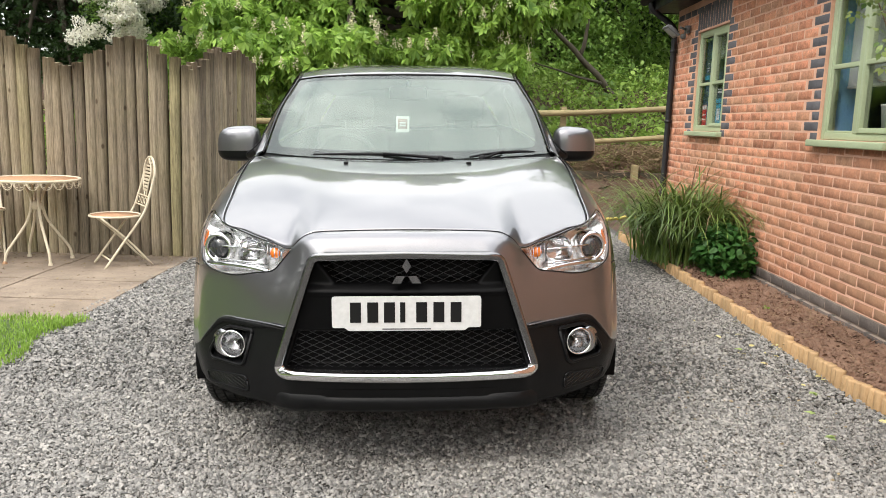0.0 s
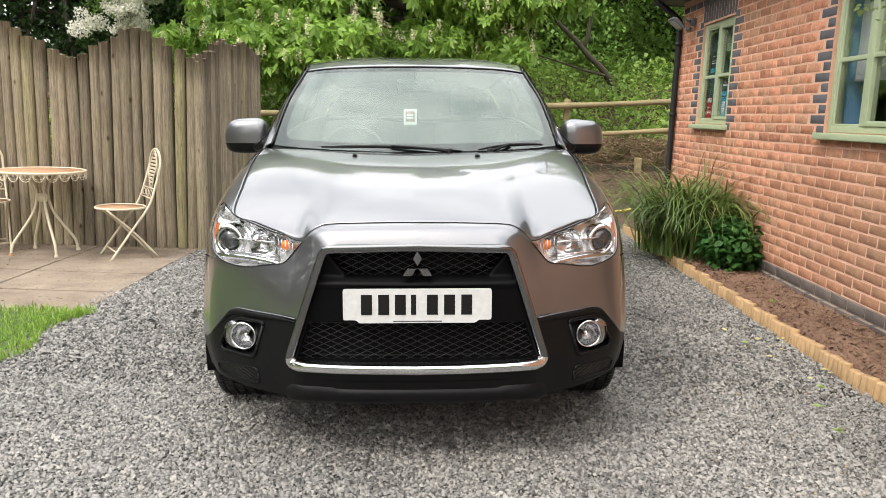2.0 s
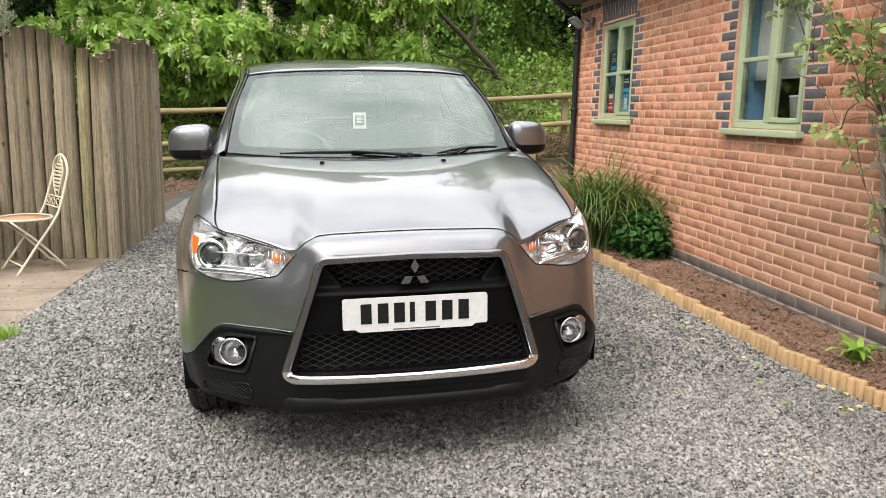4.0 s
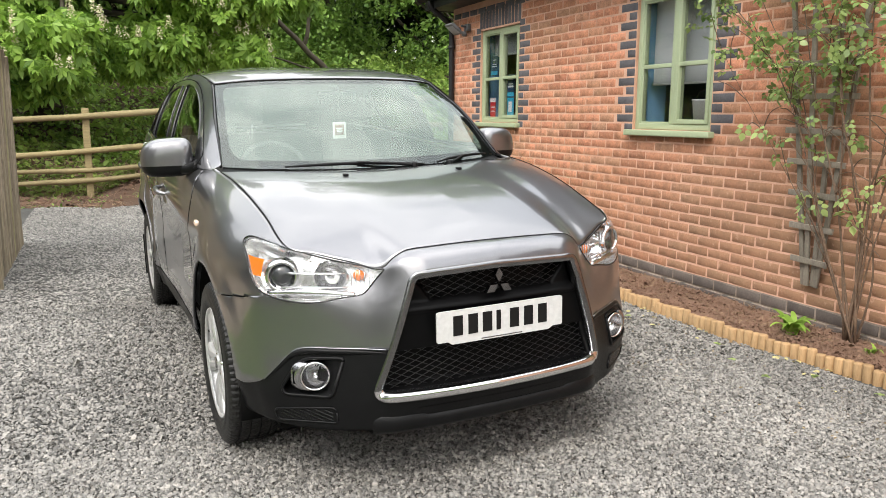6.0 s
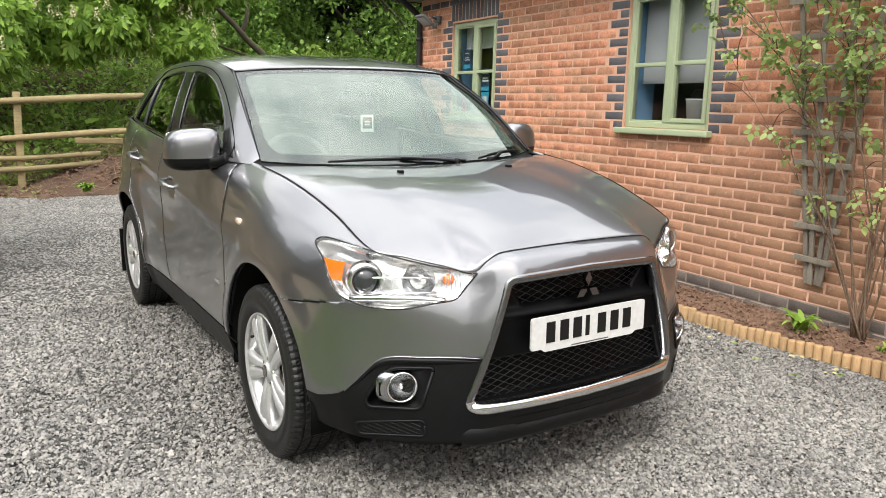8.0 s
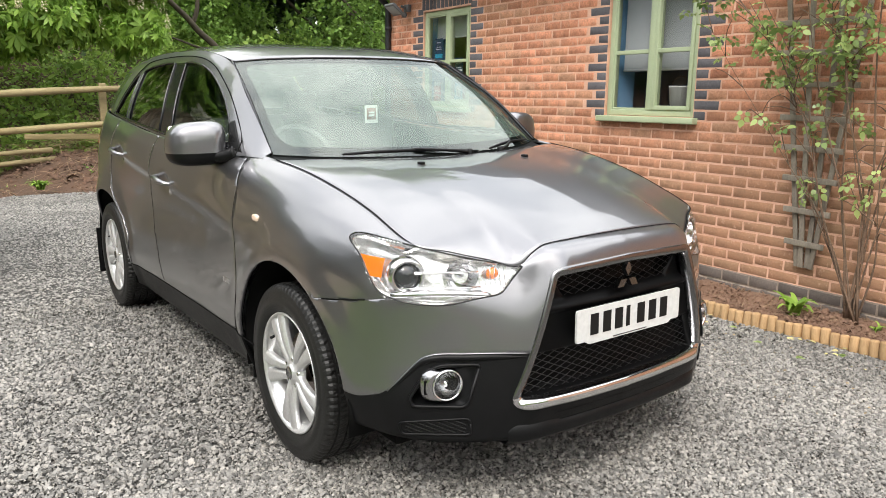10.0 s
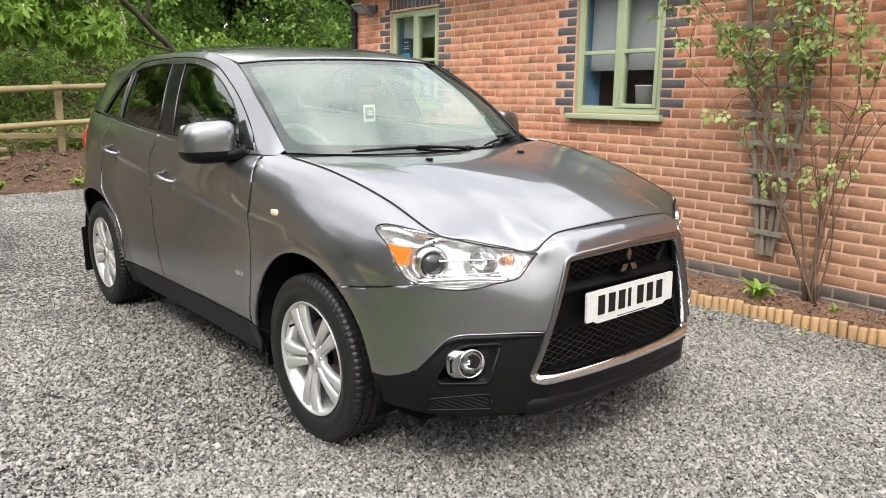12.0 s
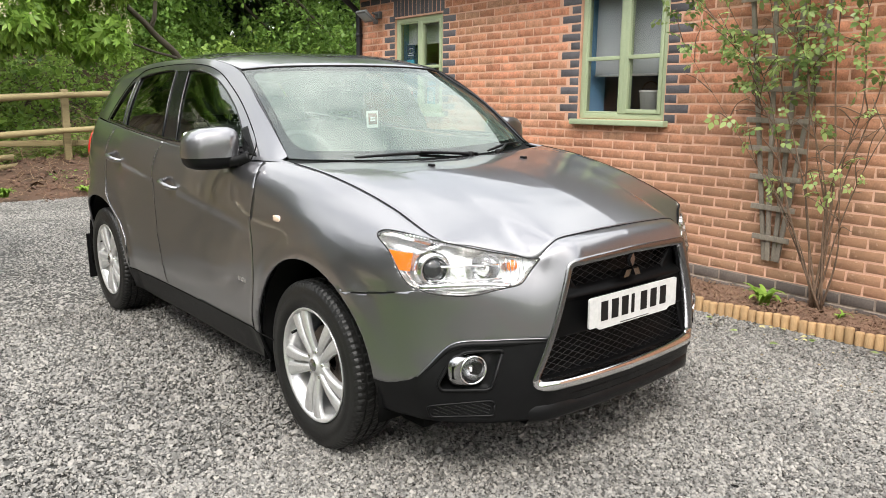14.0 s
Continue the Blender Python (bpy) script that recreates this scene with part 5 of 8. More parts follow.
# flared wheel arches
for hub_y in (0.90, 3.57):
    r = np.hypot(WALL[:, :, 1] - hub_y, WALL[:, :, 2] - 0.315)
    t = np.clip((0.56 - r) / 0.10, 0, 1)
    WALL[:, :, 0] += np.where(WALL[:, :, 0] > 0.8, 0.016 * t * t * (3 - 2 * t), 0)

# a crease that rises along the doors, hollow below it
zc = 0.922 + 0.106 * (WALL[:, :, 1] - 2.31)
t = np.clip((zc - WALL[:, :, 2]) / 0.035, 0, 1) * np.clip((WALL[:, :, 2] - 0.42) / 0.35, 0, 1)
fade = np.clip((WALL[:, :, 1] - 1.25) / 0.5, 0, 1) * np.clip((3.95 - WALL[:, :, 1]) / 0.4, 0, 1)
WALL[:, :, 0] -= np.where(WALL[:, :, 0] > 0.8, 0.011 * t * fade, 0)
# hollows behind the door handles
for hy, hz in ((2.31, 0.918), (3.18, 1.008)):
    t = np.clip(1 - np.hypot((WALL[:, :, 1] - hy) / 0.085, (WALL[:, :, 2] - hz) / 0.052), 0, 1)
    WALL[:, :, 0] -= np.where(WALL[:, :, 0] > 0.8, 0.028 * t ** 0.8, 0)


def grid_bmesh(g):
    bm = bmesh.new()
    v = [[bm.verts.new(p) for p in row] for row in g]
    for j in range(len(v) - 1):
        for i in range(len(v[0]) - 1):
            bm.faces.new((v[j][i], v[j][i + 1], v[j + 1][i + 1], v[j + 1][i]))
    return bm


body = grid_bmesh(WALL)
body_tree = BVHTree.FromBMesh(body)


def front_y(x, z, miss=0.1):
    """How far back the nose lies at x, z."""
    hit = body_tree.ray_cast(Vector((abs(x), -1, z)), Vector((0, 1, 0)))
    return hit[0].y if hit[0] is not None else miss


def side_x(y, z, miss=0.88):
    hit = body_tree.ray_cast(Vector((3, y, z)), Vector((-1, 0, 0)))
    return hit[0].x if hit[0] is not None else miss


def inside(poly, a, b):
    odd = False
    for (x0, y0), (x1, y1) in zip(poly, poly[1:] + poly[:1]):
        if (y0 > b) != (y1 > b) and a < (x1 - x0) * (b - y0) / (y1 - y0) + x0:
            odd = not odd
    return odd


def score(bm, line, ax, where, closed=True):
    """Cuts the mesh along a line drawn in the front view (ax = 0: x, z) or the side view (ax = 1: y, z)."""
    pairs = list(zip(line, line[1:] + line[:1])) if closed else list(zip(line, line[1:]))
    for (a0, b0), (a1, b1) in pairs:
        d = Vector((a1 - a0, b1 - b0))
        if d.length < 1e-5:
            continue
        nrm = Vector((-d.y, 0, d.x)) if ax == 0 else Vector((0, -d.y, d.x))
        co = Vector((a0, 0, b0)) if ax == 0 else Vector((0, a0, b0))
        lo_a, hi_a, lo_b, hi_b = min(a0, a1) - 1e-4, max(a0, a1) + 1e-4, min(b0, b1) - 1e-4, max(b0, b1) + 1e-4
        fs = []
        for f in bm.faces:
            if not where(f):
                continue
            A = [v.co[ax] for v in f.verts]
            B = [v.co.z for v in f.verts]
            if max(A) >= lo_a and min(A) <= hi_a and max(B) >= lo_b and min(B) <= hi_b:
                fs.append(f)
        geom = list({v for f in fs for v in f.verts} | {e for f in fs for e in f.edges}) + fs
        bmesh.ops.bisect_plane(bm, geom=geom, plane_co=co, plane_no=nrm.normalized(), dist=1e-5)


def rounded(poly, radius, n=5):
    """A polygon with its corners rounded; radius is one number or one for each corner."""
    out = []
    for i, p in enumerate(poly):
        p = Vector(p)
        r = radius[i] if isinstance(radius, (list, tuple)) else radius
        a, b = Vector(poly[i - 1]), Vector(poly[(i + 1) % len(poly)])
        if r <= 0:
            out.append(tuple(p))
            continue
        s, e = p + (a - p).normalized() * r, p + (b - p).normalized() * r
        for k in range(n + 1):
            t = k / n
            out.append(tuple((1 - t) ** 2 * s + 2 * t * (1 - t) * p + t * t * e))
    return out


GRILLE = rounded([(-0.001, .815), (.334, .807), (.482, .363), (-0.001, .357)], [0, .035, .055, 0])
LAMP = rounded([(.406, .816), (.50, .832), (.59, .854), (.688, .883), (.776, .914), (.800, .89), (.806, .80), (.792, .735), (.745, .712), (.66, .701), (.60, .709), (.55, .720), (.478, .731)], [.004, .02, .02, .02, .02, .015, .03, .02, .03, .04, .02, .02, .02], 3)
CLAD_TOP = [(.395, .546), (.50, .546), (.60, .545), (.66, .545), (.695, .536), (.722, .515), (.765, .465), (.812, .412), (.835, .395), (.851, .388), (.95, .385)]
FOG = rounded([(.560, .512), (.668, .510), (.704, .482), (.752, .402), (.742, .378), (.603, .374)], [.012, .02, .02, .014, .01, .02], 3)
arch_f = [(0.90 + 0.438 * math.cos(a), 0.315 + 0.438 * math.sin(a)) for a in [radians(-8 + 196 * i / 26) for i in range(27)]]
ARCH_F = [(arch_f[0][0], 0.1)] + arch_f + [(arch_f[-1][0], 0.1)]
ARCH_R = [(y + 2.67, z) for y, z in ARCH_F]
SEAM_BUMPER = [(.32, .722), (.40, .708), (.50, .692), (.62, .678)]
SEAM_DOOR_F = [(1.42, 1.2), (1.415, 1.10), (1.396, 1.062), (1.368, .97), (1.370, .90), (1.370, .80), (1.375, .673), (1.383, .544), (1.395, .40), (1.40, .30), (1.40, .1)]
SEAM_DOOR_M = [(2.455, 1.25), (2.48, 1.125), (2.52, 1.085), (2.54, 1.02), (2.555, .95), (2.585, .86), (2.605, .755), (2.595, .63), (2.54, .48), (2.50, .355), (2.49, .1)]
SEAM_DOOR_R = [(3.28, 1.3), (3.30, 1.178), (3.345, 1.115), (3.40, 1.0), (3.44, .88), (3.418, .775), (3.33, .695), (3.195, .62), (3.117, .526), (3.10, .42), (3.10, .30), (3.10, .1)]
SILL = [(1.2, .352), (2.3, .348), (3.3, .345)]

front = lambda f: f.calc_center_median().y < 0.66 and f.calc_center_median().x < 0.9
flank = lambda f: f.calc_center_median().x > 0.70
score(body, GRILLE, 0, lambda f: f.calc_center_median().y < 0.3, True)
score(body, LAMP, 0, front, True)
AMBER = [(.362, .783), (.44, .790), (.485, .852), (.362, .846)]
score(body, AMBER, 1, lambda f: f.calc_center_median().x > 0.70 and f.calc_center_median().y < 0.6, True)
score(body, CLAD_TOP, 0, front, False)
score(body, FOG, 0, front, True)
score(body, ARCH_F, 1, flank, True)
score(body, ARCH_R, 1, flank, True)
score(body, SEAM_BUMPER, 1, flank, False)
for s in (SEAM_DOOR_F, SEAM_DOOR_M, SEAM_DOOR_R, SILL):
    score(body, s, 1, flank, False)


def along(line, v, key=0):
    """The other coordinate of an open line at v (key 0: first coordinate given; 1: second given)."""
    for p, q in zip(line, line[1:]):
        a, b = p[key], q[key]
        if min(a, b) <= v <= max(a, b) and a != b:
            return p[1 - key] + (q[1 - key] - p[1 - key]) * (v - a) / (b - a)
    return None


def panel_of(c):
    x, y, z = c
    if y < 0.3 and inside(GRILLE, x, z):
        return None
    if y < 0.66 and inside(LAMP, x, z):
        return "lamp"
    if x > 0.7 and (inside(ARCH_F, y, z) or inside(ARCH_R, y, z)):
        return None
    if y < 0.66:
        if inside(FOG, x, z):
            return None
        t = along(CLAD_TOP, x)
        if x < .395:
            if z < 0.37:
                return "cladding"
        elif t is not None and z < t:
            return "cladding"
        s = along(SEAM_BUMPER, y)
        if x > 0.78 and y > 0.32 and z > (s if s is not None else (.678 if y > .6 else .722)):
            return "fender"
        if x > 0.5 and z > 0.80:
            return "fender"
        return "bumper"
    if y > 3.98 and z < 0.62:
        return "rear_bumper"
    d = along(SEAM_DOOR_F, z, 1)
    if y < (d if d is not None else 1.28):
        return "fender" if z > 0.352 else "sill"
    d = along(SILL, y)
    if y < 3.2 and z < (d if d is not None else .35):
        return "sill"
    d = along(SEAM_DOOR_M, z, 1)
    if y < (d if d is not None else 2.42):
        return "front_door"
    d = along(SEAM_DOOR_R, z, 1)
    if y < (d if d is not None else 3.4):
        return "rear_door"
    if z < 0.40 and y > 3.9:
        return "rear_bumper"
    return "quarter_panel"


groups = {}
for f in body.faces:
    groups.setdefault(panel_of(f.calc_center_median()), []).append(f)


def extract(faces, shrink=0.0, push=0.0, thick=0.0, flip=False):
    """A copy of some faces as a bmesh of its own; shrink draws its rim in, push moves it along the normals."""
    bm = bmesh.new()
    vm = {}
    for f in faces:
        for v in f.verts:
            if v not in vm:
                vm[v] = bm.verts.new(v.co)
    for f in faces:
        try:
            bm.faces.new([vm[v] for v in f.verts])
        except ValueError:
            pass
    bm.normal_update()
    if push:
        for v, n in [(v, v.normal.copy()) for v in bm.verts]:
            v.co += n * push
    if shrink:
        moves = []
        for v in bm.verts:
            rim = [e for e in v.link_edges if e.is_boundary]
            if rim and abs(v.co.x) > 1e-4:
                inw = Vector((0, 0, 0))
                for e in rim:
                    f = e.link_faces[0]
                    d = (e.verts[1].co - e.verts[0].co).normalized()
                    w = f.normal.cross(d).normalized()
                    if w.dot(f.calc_center_median() - e.verts[0].co) < 0:
                        w = -w
                    inw += w
                if inw.length > 1e-6:
                    moves.append((v, inw.normalized() * shrink - v.normal * shrink * 0.4))
        for v, d in moves:
            v.co += d
    return bm


def mirrored(bm):
    """A copy of a bmesh on the other side of the car."""
    out = bm.copy()
    for v in out.verts:
        v.co.x = -v.co.x
    bmesh.ops.reverse_faces(out, faces=out.faces[:])
    return out


def both(bm):
    """The two halves in one mesh, welded along the middle."""
    other = mirrored(bm)
    me = bpy.data.meshes.new("half")
    other.to_mesh(me)
    other.free()
    bm.from_mesh(me)
    bpy.data.meshes.remove(me)
    bmesh.ops.remove_doubles(bm, verts=[v for v in bm.verts if abs(v.co.x) < 1e-3], dist=1e-3)
    return bm


def backed(ob, thickness=0.012):
    m = ob.modifiers.new("thickness", "SOLIDIFY")
    m.thickness, m.offset, m.use_even_offset = thickness, -1, False
    return ob


def outward(bm):
    """Turns the faces of a panel away from the car's middle."""
    bm.normal_update()
    for f in list(bm.faces):
        c = f.calc_center_median()
        if f.normal.dot(Vector((c.x, (c.y - 2.2) * 0.4, 0.15))) < 0:
            f.normal_flip()
    return bm


def pair(name, bm, mat, parent=car, label="", thick=0.012, smooth=True):
    """A part and its mirror image."""
    o = mirrored(bm)
    obs = [part(name, bm, mat, parent, label, smooth), part(name, o, mat, parent, label, smooth)]
    if thick:
        for ob in obs:
            backed(ob, thick)
    return obs


outward(body)
backed(part("bumper", both(extract(groups["bumper"])), M_PAINT, car))
backed(part("cladding", both(extract(groups["cladding"])), M_CLAD, car, "matt black plastic lower bumper"))
pair("fender", extract(groups["fender"]), M_PAINT)
doors_f = pair("front_door", extract(groups["front_door"]), M_PAINT)
doors_r = pair("rear_door", extract(groups["rear_door"]), M_PAINT)
pair("quarter_panel", extract(groups["quarter_panel"]), M_PAINT)
pair("sill", extract(groups["sill"]), M_CLAD, label="matt black plastic sill")
backed(part("rear_bumper", both(extract(groups["rear_bumper"])), M_CLAD, car, "matt black lower rear bumper"))
# black shell in place of the shade behind the shut lines
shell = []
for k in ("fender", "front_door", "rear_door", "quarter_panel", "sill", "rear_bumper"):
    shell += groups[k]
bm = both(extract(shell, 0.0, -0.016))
part("inner_body", bm, M_VOID, car, "black inner shell in place of shade behind the panels")
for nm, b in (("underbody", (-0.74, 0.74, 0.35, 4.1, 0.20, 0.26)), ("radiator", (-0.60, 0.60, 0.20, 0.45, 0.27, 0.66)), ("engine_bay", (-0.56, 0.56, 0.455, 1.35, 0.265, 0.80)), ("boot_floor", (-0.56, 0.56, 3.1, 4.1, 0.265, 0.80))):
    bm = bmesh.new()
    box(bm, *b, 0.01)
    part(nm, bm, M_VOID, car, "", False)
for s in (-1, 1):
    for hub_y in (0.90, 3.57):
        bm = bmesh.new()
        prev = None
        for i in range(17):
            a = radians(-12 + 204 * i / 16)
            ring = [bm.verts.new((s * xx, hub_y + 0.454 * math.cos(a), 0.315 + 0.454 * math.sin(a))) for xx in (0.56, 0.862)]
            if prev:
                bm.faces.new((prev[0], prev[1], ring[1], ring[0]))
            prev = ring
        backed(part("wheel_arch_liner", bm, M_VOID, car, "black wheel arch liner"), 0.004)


# bonnet: a patch between its front edge, side edge, rear edge and the middle
def spread(pts, n):
    p = np.array(pts, float)
    t = np.concatenate([[0], np.cumsum(np.linalg.norm(np.diff(p, axis=0), axis=1))])
    return hermite(t, p, np.linspace(0, t[-1], n))


def resample(curve, n):
    t = np.concatenate([[0], np.cumsum(np.linalg.norm(np.diff(curve, axis=0), axis=1))])
    q = np.linspace(0, t[-1], n)
    return np.stack([np.interp(q, t, curve[:, k]) for k in range(3)], 1)


def coons(c0, c1, d0, d1):
    """A patch from its four edges: c0 and c1 run along u, d0 and d1 along v; grid[v][u]."""
    n, m = len(c0), len(d0)
    s, t = np.linspace(0, 1, n)[None, :, None], np.linspace(0, 1, m)[:, None, None]
    lc = (1 - t) * c0[None] + t * c1[None]
    ld = (1 - s) * d0[:, None] + s * d1[:, None]
    b = c0[0] * (1 - s) * (1 - t) + c0[-1] * s * (1 - t) + c1[0] * (1 - s) * t + c1[-1] * s * t
    return lc + ld - b


top_row = WALL[-1]
i_corner = int(np.argmin(np.abs(top_row[:len(u_q) // 2, 1] - 0.312)))
i_rear = int(np.argmin(np.abs(top_row[:150, 1] - 1.205)))
NU, NV = 56, 60
h_front = resample(top_row[:i_corner + 1], NU)
h_side = resample(top_row[i_corner:i_rear + 1], NV)
front_soft = h_front.copy()
for _ in range(140):
    front_soft[1:-1] = 0.5 * front_soft[1:-1] + 0.25 * (front_soft[:-2] + front_soft[2:])
h_mid = spread([(0, .098, .884), (0, .16, .917), (0, .3, .972), (0, .5, 1.025), (0, .75, 1.064), (0, .95, 1.078), (0, 1.08, 1.08)], NV)
h_back = spread([(0, 1.08, 1.08), (.3, 1.095, 1.085), (.55, 1.145, 1.092), (*h_side[-1],)], NU)
HOOD = coons(front_soft, h_back, h_mid, h_side)
back_v = 1 - np.linspace(0, 1, NV)
HOOD += (h_front - front_soft)[None] * (0.85 * back_v ** 9 + 0.15 * back_v ** 2)[:, None, None]
su, sv = np.linspace(0, 1, NU)[None, :], np.linspace(0, 1, NV)[:, None]
# fullness of the panel, a power bulge between two creases that run back from the nose's corners
full = np.sin(np.pi * np.clip(sv, 0, 1)) ** 0.8
crease = 0.60 + 0.12 * sv
HOOD[:, :, 2] += 0.030 * full ** 0.75 * su ** 2 * (3 - 2 * su) * (1 - su ** 7)
HOOD[:, :, 2] += 0.0026 * np.sin(np.pi * np.clip(sv, 0, 1)) ** 0.5 * np.exp(-((su - crease) / 0.10) ** 2)
HOOD[:, :, 2] -= 0.002 * full * np.exp(-((su - crease - 0.17) / 0.09) ** 2)
HOOD[0], HOOD[:, -1] = h_front, h_side
for _ in range(3):
    soft = HOOD.copy()
    soft[1:-1, 1:-1] = 0.5 * HOOD[1:-1, 1:-1] + 0.125 * (HOOD[:-2, 1:-1] + HOOD[2:, 1:-1] + HOOD[1:-1, :-2] + HOOD[1:-1, 2:])
    soft[1:-1, 0] = 0.5 * HOOD[1:-1, 0] + 0.25 * HOOD[1:-1, 1] + 0.125 * (HOOD[:-2, 0] + HOOD[2:, 0])
    soft[:, 0, 0] = 0
    HOOD = soft
hood_bm = grid_bmesh(HOOD)
hood_all = list(hood_bm.faces)
hb = extract(hood_all, 0.0016)
hood_bm.free()
hb.normal_update()
for f in list(hb.faces):
    if f.normal.z < 0:
        f.normal_flip()
backed(part("bonnet", both(hb), M_PAINT, car), 0.01)
hood_tree = BVHTree.FromBMesh(grid_bmesh(HOOD))


def hood_z(x, y):
    hit = hood_tree.ray_cast(Vector((abs(x), y, 3)), Vector((0, 0, -1)))
    return hit[0].z if hit[0] is not None else 1.08


# black strip laid where the gap below the bonnet's edge would be shaded
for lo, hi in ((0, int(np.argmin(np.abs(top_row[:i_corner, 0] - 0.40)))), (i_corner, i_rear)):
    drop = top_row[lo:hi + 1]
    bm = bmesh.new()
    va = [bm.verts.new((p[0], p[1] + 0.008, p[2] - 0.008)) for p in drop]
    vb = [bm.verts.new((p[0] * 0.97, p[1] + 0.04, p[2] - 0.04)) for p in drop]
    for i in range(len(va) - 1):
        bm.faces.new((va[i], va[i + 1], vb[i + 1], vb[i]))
    backed(part("bonnet_gap", both(bm), M_VOID, car, "black strip in place of shade under the bonnet's edge"), 0.002)


def shut_line(line, z_lo=0.0, z_hi=3.0, r=0.0017, y_hi=9.0, lift=-0.0006, pace=0.02):
    """A black bead for the shaded gap between two panels, along a line of the side view, on both sides."""
    pts = []
    for p, q in zip(line, line[1:]):
        n = max(2, int(math.hypot(q[0] - p[0], q[1] - p[1]) / pace))
        for k in range(n + 1):
            y, z = p[0] + (q[0] - p[0]) * k / n, p[1] + (q[1] - p[1]) * k / n
            if z_lo <= z <= z_hi and y <= y_hi:
                v = Vector((side_x(y, z) + lift, y, z))
                if not pts or (v - pts[-1]).length > 0.004:
                    pts.append(v)
    bm = bmesh.new()
    tube(bm, pts, r, 6)
    pair("shut_line", bm, M_VOID, car, "", 0)


# black beads over the bonnet's joints, drawn for the shade in the gap
bm = bmesh.new()
nose_line = [Vector(p) + Vector((0, 0.001, 0.0005)) for p in top_row[:i_corner + 1]]
tube(bm, [Vector((-p.x, p.y, p.z)) for p in nose_line[:0:-1]] + nose_line, 0.0016, 6)
part("shut_line", bm, M_VOID, car)
bm = bmesh.new()
tube(bm, [Vector(p) + Vector((0, 0, 0.0005)) for p in top_row[i_corner:i_rear + 1]], 0.0014, 6)
pair("shut_line", bm, M_VOID, car, "", 0)
shut_line([(.40, .708), (.50, .692), (.62, .678)], r=0.0017, y_hi=0.585, lift=0.0016, pace=0.006)
shut_line(SEAM_DOOR_F, 0.36, 1.09)
shut_line(SEAM_DOOR_M, 0.35, 1.12)
shut_line(SEAM_DOOR_R, 0.35, 1.18)
shut_line(SILL, r=0.003, y_hi=3.12)


# ---- glasshouse ----
W_BOT = spread([(0, 1.12, 1.082), (.35, 1.145, 1.09), (.58, 1.21, 1.10), (.715, 1.305, 1.108)], 40)
W_TOP = spread([(0, 1.80, 1.523), (.30, 1.820, 1.519), (.50, 1.868, 1.511), (.618, 1.930, 1.500)], 40)
W_MID = spread([(0, 1.12, 1.082), (0, 1.46, 1.325), (0, 1.80, 1.523)], 30)
W_SIDE = spread([(.715, 1.305, 1.108), (.674, 1.60, 1.325), (.618, 1.930, 1.500)], 30)
SCREEN = coons(W_BOT, W_TOP, W_MID, W_SIDE)
su, sv = np.linspace(0, 1, 40)[None, :], np.linspace(0, 1, 30)[:, None]
bm = grid_bmesh(SCREEN)
screen_tree = BVHTree.FromBMesh(bm)


def upward(bm):
    bm.normal_update()
    for f in list(bm.faces):
        if f.normal.z < 0:
            f.normal_flip()
    return bm


screen = part("windscreen", both(upward(extract(list(bm.faces)))), M_SCREEN, car, "green-tinted laminated windscreen")
screen.visible_shadow = False


def on_screen(u, v):
    """A point of the half windscreen, u from its middle to the pillar, v from its foot up."""
    i, j = min(int(u * 39), 38), min(int(v * 29), 28)
    a, b = u * 39 - i, v * 29 - j
    return (1 - a) * (1 - b) * SCREEN[j][i] + a * (1 - b) * SCREEN[j][i + 1] + (1 - a) * b * SCREEN[j + 1][i] + a * b * SCREEN[j + 1][i + 1]


# printed border with rounded inner corners: each inner point and its partner on the glass's edge
BU, BF, BH_TOP = 0.940, 0.088, 0.950
border = [((u, BF), (u, 0.0)) for u in np.linspace(0, BU - 0.085, 24)]
for k in range(1, 12):
    a = radians(-90 + 90 * k / 12)
    out = (1.0, 0.16 * math.tan(max(0.0, radians(90 * k / 12 - 45)))) if k > 6 else (BU - 0.085 + (1.0 - BU + 0.085) * math.tan(radians(90 * k / 12)), 0.0)
    border.append(((BU - 0.085 + 0.085 * math.cos(a), BF + 0.16 + 0.16 * math.sin(a)), (min(out[0], 1.0), out[1])))
border += [((BU, v), (1.0, v)) for v in np.linspace(BF + 0.16, BH_TOP - 0.09, 16)]
for k in range(1, 8):
    a = radians(90 * k / 8)
    border.append(((BU - 0.045 + 0.045 * math.cos(a), BH_TOP - 0.09 + 0.09 * math.sin(a)), (1.0, 1.0 - 0.09 * (1 - k / 4)) if k < 4 else (1.0 - 0.045 * (k - 4) / 4 * 1.2, 1.0)))
border += [((u, BH_TOP), (u, 1.0)) for u in np.linspace(BU - 0.055, 0, 20)]
band = np.array([[on_screen(p[0] + (q[0] - p[0]) * t, p[1] + (q[1] - p[1]) * t) for p, q in border] for t in np.linspace(0, 1, 5)])
o = part("windscreen_band", both(upward(grid_bmesh(band))), M_VOID, screen, "black printed border of the glass")
o.location = (0, 0.004, -0.006)
# the added brightening film covers the clear glass only, inside the border
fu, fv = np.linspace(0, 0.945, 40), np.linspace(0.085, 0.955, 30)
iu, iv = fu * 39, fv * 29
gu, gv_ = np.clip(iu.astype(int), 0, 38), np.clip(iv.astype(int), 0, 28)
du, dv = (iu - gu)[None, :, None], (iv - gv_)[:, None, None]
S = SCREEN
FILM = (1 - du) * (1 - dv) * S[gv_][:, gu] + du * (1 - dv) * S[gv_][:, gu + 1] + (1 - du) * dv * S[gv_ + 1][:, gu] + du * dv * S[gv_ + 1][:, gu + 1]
film_in = part("brightening_film", both(upward(grid_bmesh(FILM))), M_FILM, screen, "added pale film that brightens the view through the glass")
